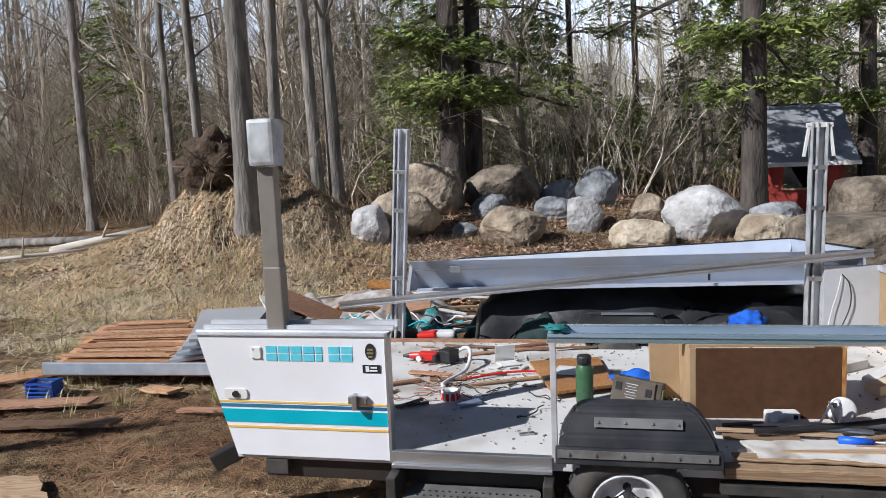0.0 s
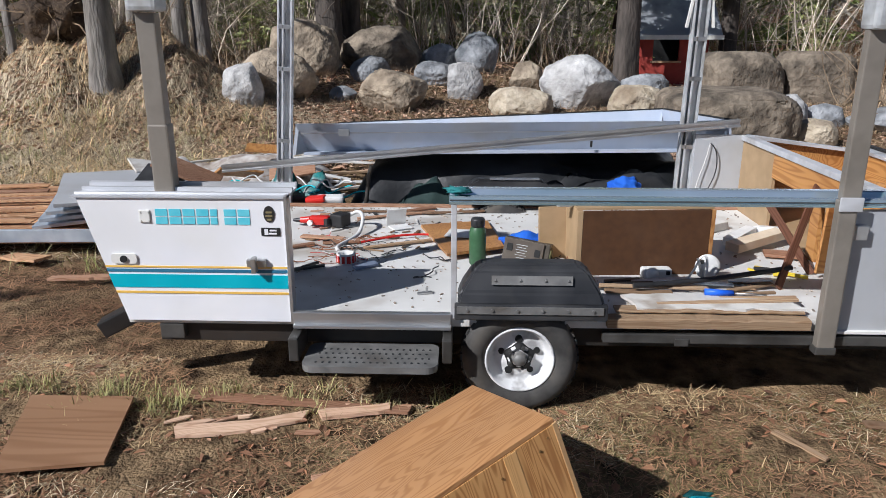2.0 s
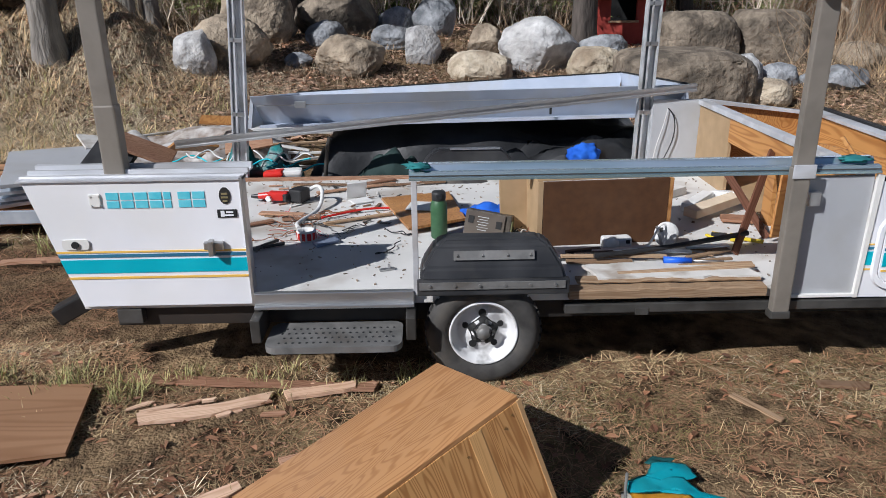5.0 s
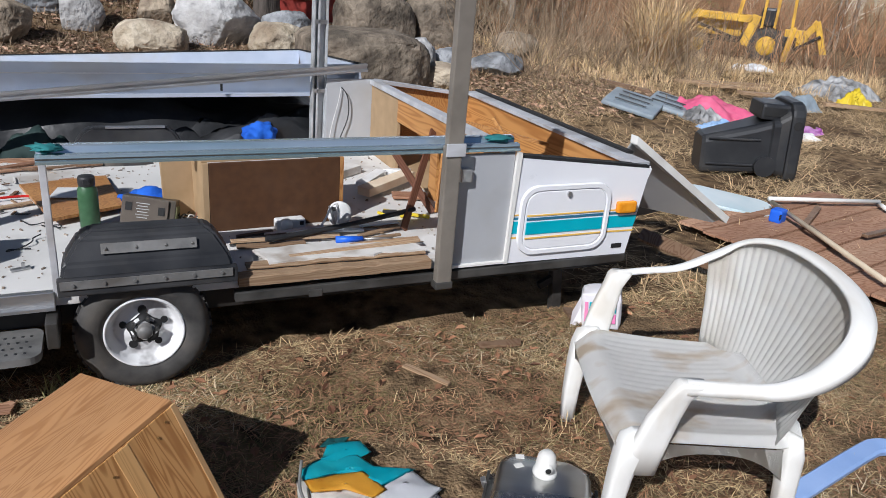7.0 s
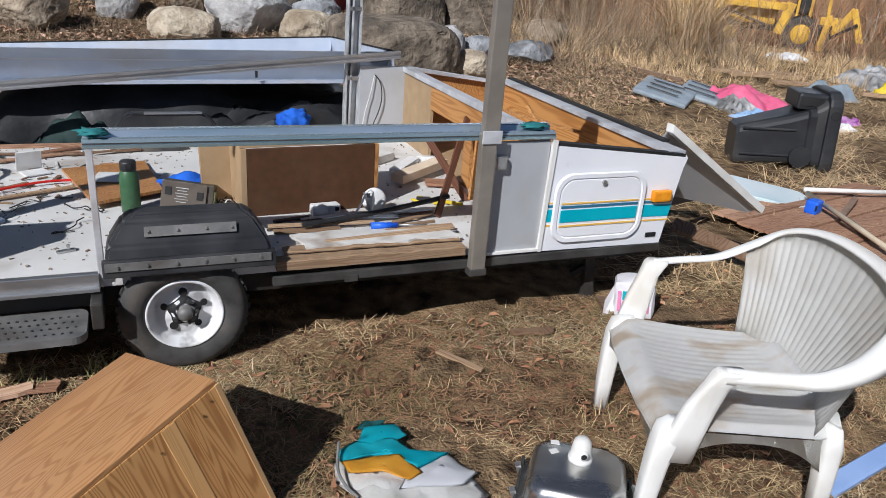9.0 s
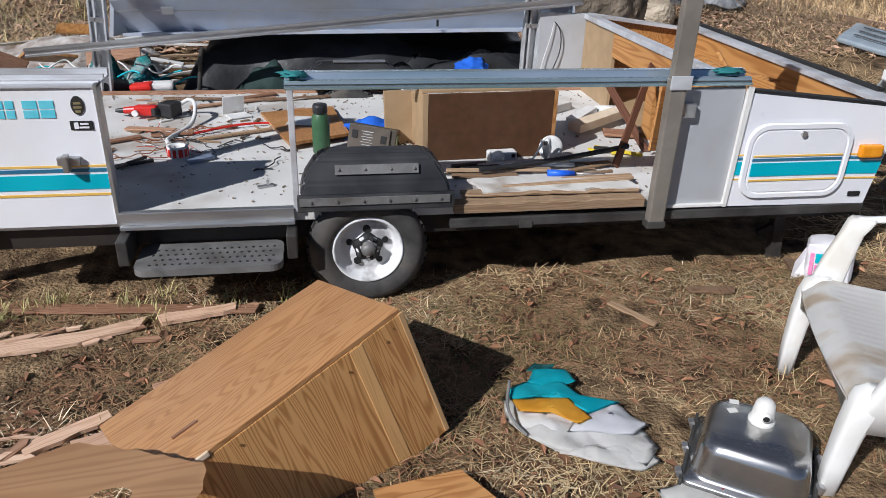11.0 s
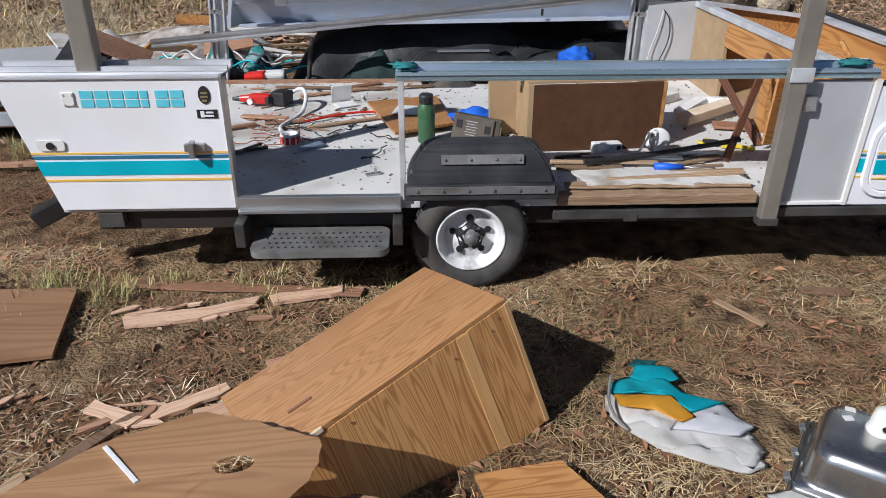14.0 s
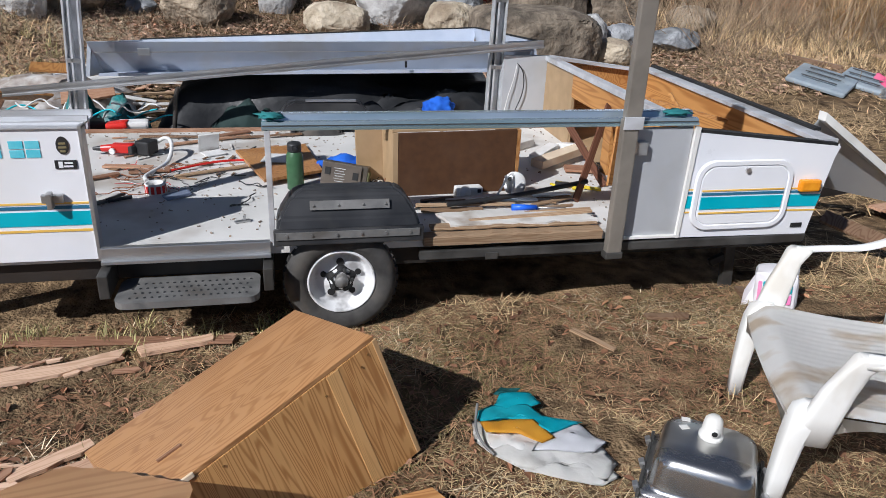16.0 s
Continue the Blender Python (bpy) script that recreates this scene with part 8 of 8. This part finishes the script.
blades("straw_tufts", 1300, (-3.0, 4.2), (1.3, 3.2), (0.04, 0.10), (0.002, 0.004), 0.5, MATTED, "tufts of dry grass", "grass", 80)
blades("open_grass", 26000, (-6, 7.5), (-4.0, 1.2), (0.06, 0.18), (0.003, 0.006), 0.08, MATTED, "matted grass of the open clearing", "grass")
blades("left_grass", 90000, (-12, -1.6), (5.2, 12), (0.10, 0.28), (0.004, 0.010), 0.15, STRAW, "dry meadow grass", "grass", keep=patchy)
blades("left_green", 4000, (-9, -1.6), (4.6, 10), (0.10, 0.28), (0.004, 0.009), 0.5, GREENG, "green blades in the dry meadow", "grass", 500)
blades("right_grass", 95000, (2.9, 16), (3.2, 15), (0.12, 0.32), (0.004, 0.010), 0.2, REED, "dry meadow grass", "grass", keep=patchy)
# red-brown straw here puts part of the tree shade into the colour
blades("left_soil_grass", 12000, (-5.5, -1.6), (3.3, 5.3), (0.06, 0.18), (0.003, 0.006), 0.1, REDSTRAW, "thin matted grass on dark soil, browned for the shade there", "grass", keep=patchy)
blades("mound_weeds", 16000, (-8.8, -2.6), (7.6, 12.2), (0.10, 0.34), (0.006, 0.014), 0.35, REED, "rusty weeds over the mound", "weeds", keep=lambda x, y: np.sin(x * 2.9 + y) + np.sin(y * 3.7 - x) + rng.normal(0, 0.6, len(x)) > -0.2)
blades("mound_straw", 20000, (-8.8, -3.2), (7.6, 11.6), (0.08, 0.28), (0.006, 0.013), 0.18, STRAW, "long dry straw hanging over the mound", "grass")
blades("weeds", 26000, (-5, 8), (8.2, 13.5), (0.10, 0.34), (0.004, 0.010), 0.55, BRUSH, "brown weeds round the boulders", "weeds")
blades("tall_grass", 10000, (6.5, 17), (9.5, 17), (0.15, 0.45), (0.006, 0.012), 1.15, REED, "tall dry grass at the edge of the clearing", "grass", 700)
blades("red_stems", 700, (9.5, 21), (12.5, 20), (0.8, 2.4), (0.010, 0.018), 1.3, REDSTRAW, "thin reddish stems of brush", "brush", 90)
blades("reeds", 900, (11.2, 12.0), (13.2, 14.0), (1.2, 2.6), (0.012, 0.02), 1.35, REED, "stand of tall dry reeds", "reeds", 12)


def leaves(name, n, xs, ys, size, material, words):
    x, y = rng.uniform(*xs, n), rng.uniform(*ys, n)
    m = under(x, y)
    x, y = x[m], y[m]
    n = len(x)
    a = rng.uniform(0, 2 * np.pi, n)
    ln = rng.uniform(*size, n)
    z = height(x, y) + 0.012
    c = np.stack([x, y, z], -1)
    d = np.stack([np.cos(a), np.sin(a), rng.normal(0, 0.2, n)], -1) * ln[:, None]
    s = np.stack([-np.sin(a), np.cos(a), rng.normal(0, 0.2, n)], -1) * (ln * rng.uniform(0.3, 0.55, n))[:, None]
    up = np.zeros((n, 3))
    up[:, 2] = ln * rng.uniform(0.05, 0.45, n)
    V = np.stack([c - d, c - d * 0.35 + s * 0.8 + up, c + d * 0.3 + s + up, c + d, c + d * 0.3 - s + up * 0.7, c - d * 0.35 - s * 0.8 + up * 0.7, c - d * 0.3, c + d * 0.35], 1).reshape(-1, 3)
    b = np.arange(n) * 8
    F = []
    for q in ((0, 1, 6), (1, 2, 7, 6), (2, 3, 7), (0, 6, 5), (5, 6, 7, 4), (4, 7, 3)):
        F += [tuple(r) for r in np.stack([b + k for k in q], -1).tolist()]
    me = bpy.data.meshes.new(name)
    me.from_pydata(V.tolist(), [], F)
    me.materials.append(material)
    return tagged(new(name, me), words, "leaves", kind="stuff")


leaves("fallen_leaves", 1300, (-3.2, 4.4), (1.2, 3.5), (0.010, 0.034), LEAF, "curled brown oak leaves on the grass")
leaves("mound_leaves", 8000, (-9, -1.5), (8.8, 13), (0.03, 0.07), LEAFP, "brown leaves covering the mound")
leaves("wood_chips", 900, (-3.0, 0.8), (1.3, 3.2), (0.006, 0.018), REDWOOD, "splinters and chips of wood")
leaves("far_leaves", 12000, (-3, 9), (8, 15.5), (0.03, 0.07), LEAFP, "brown leaves among the boulders")


r6 = random.Random(66)
for k in range(54):
    x, y = r6.uniform(-0.95, 0.1), r6.uniform(3.95, 5.05)
    if k % 5 == 0:
        x, y = r6.uniform(0.8, 1.6), r6.uniform(3.45, 3.62)
    ln, w, a = r6.uniform(0.03, 0.13), r6.uniform(0.008, 0.03), r6.gauss(0.2, 0.7)
    ux, uy = math.cos(a) * ln / 2, math.sin(a) * ln / 2
    mm, wd = ((REDWOOD, "reddish wood chip"), (EDGEW, "brown wood splinter"), (GREYWOOD, "dark wood chip"), (SHEET, "scrap of white foam"), (REDWOOD, "reddish wood chip"), (HUBM, "scrap of dark metal"))[k % 6]
    plank((x - ux, y - uy, FZ + 0.005), (x + ux, y + uy, FZ + 0.005 + r6.uniform(0, 0.01)), w, r6.uniform(0.003, 0.008), mm, wd + " on the trailer floor", name="floor_scrap", category="scrap", group="scraps on the trailer floor")


def debris():
    """Small crumbs of plaster, foam and wood on the trailer floor."""
    r2 = random.Random(8)
    bm = bmesh.new()
    for k in range(900):
        x, y = r2.uniform(-1.2, 2.0), 5.1 - 1.9 * r2.random() ** 1.5
        s = r2.uniform(0.003, 0.009)
        box(bm, (x, y, FZ + s * 0.3), (s * r2.uniform(0.8, 2.6), s, s * 0.6), (r2.uniform(-15, 15), r2.uniform(-15, 15), r2.uniform(0, 180)))
    me = link_mesh("floor_crumbs", bm, mat("mixed_crumbs", (0.16, 0.10, 0.06), (0.5, 0.45, 0.38), 3, 0.8, bump=0, vary=0.5))
    tagged(me, "crumbs of wood and foam on the trailer floor", "crumbs", kind="stuff")


debris()
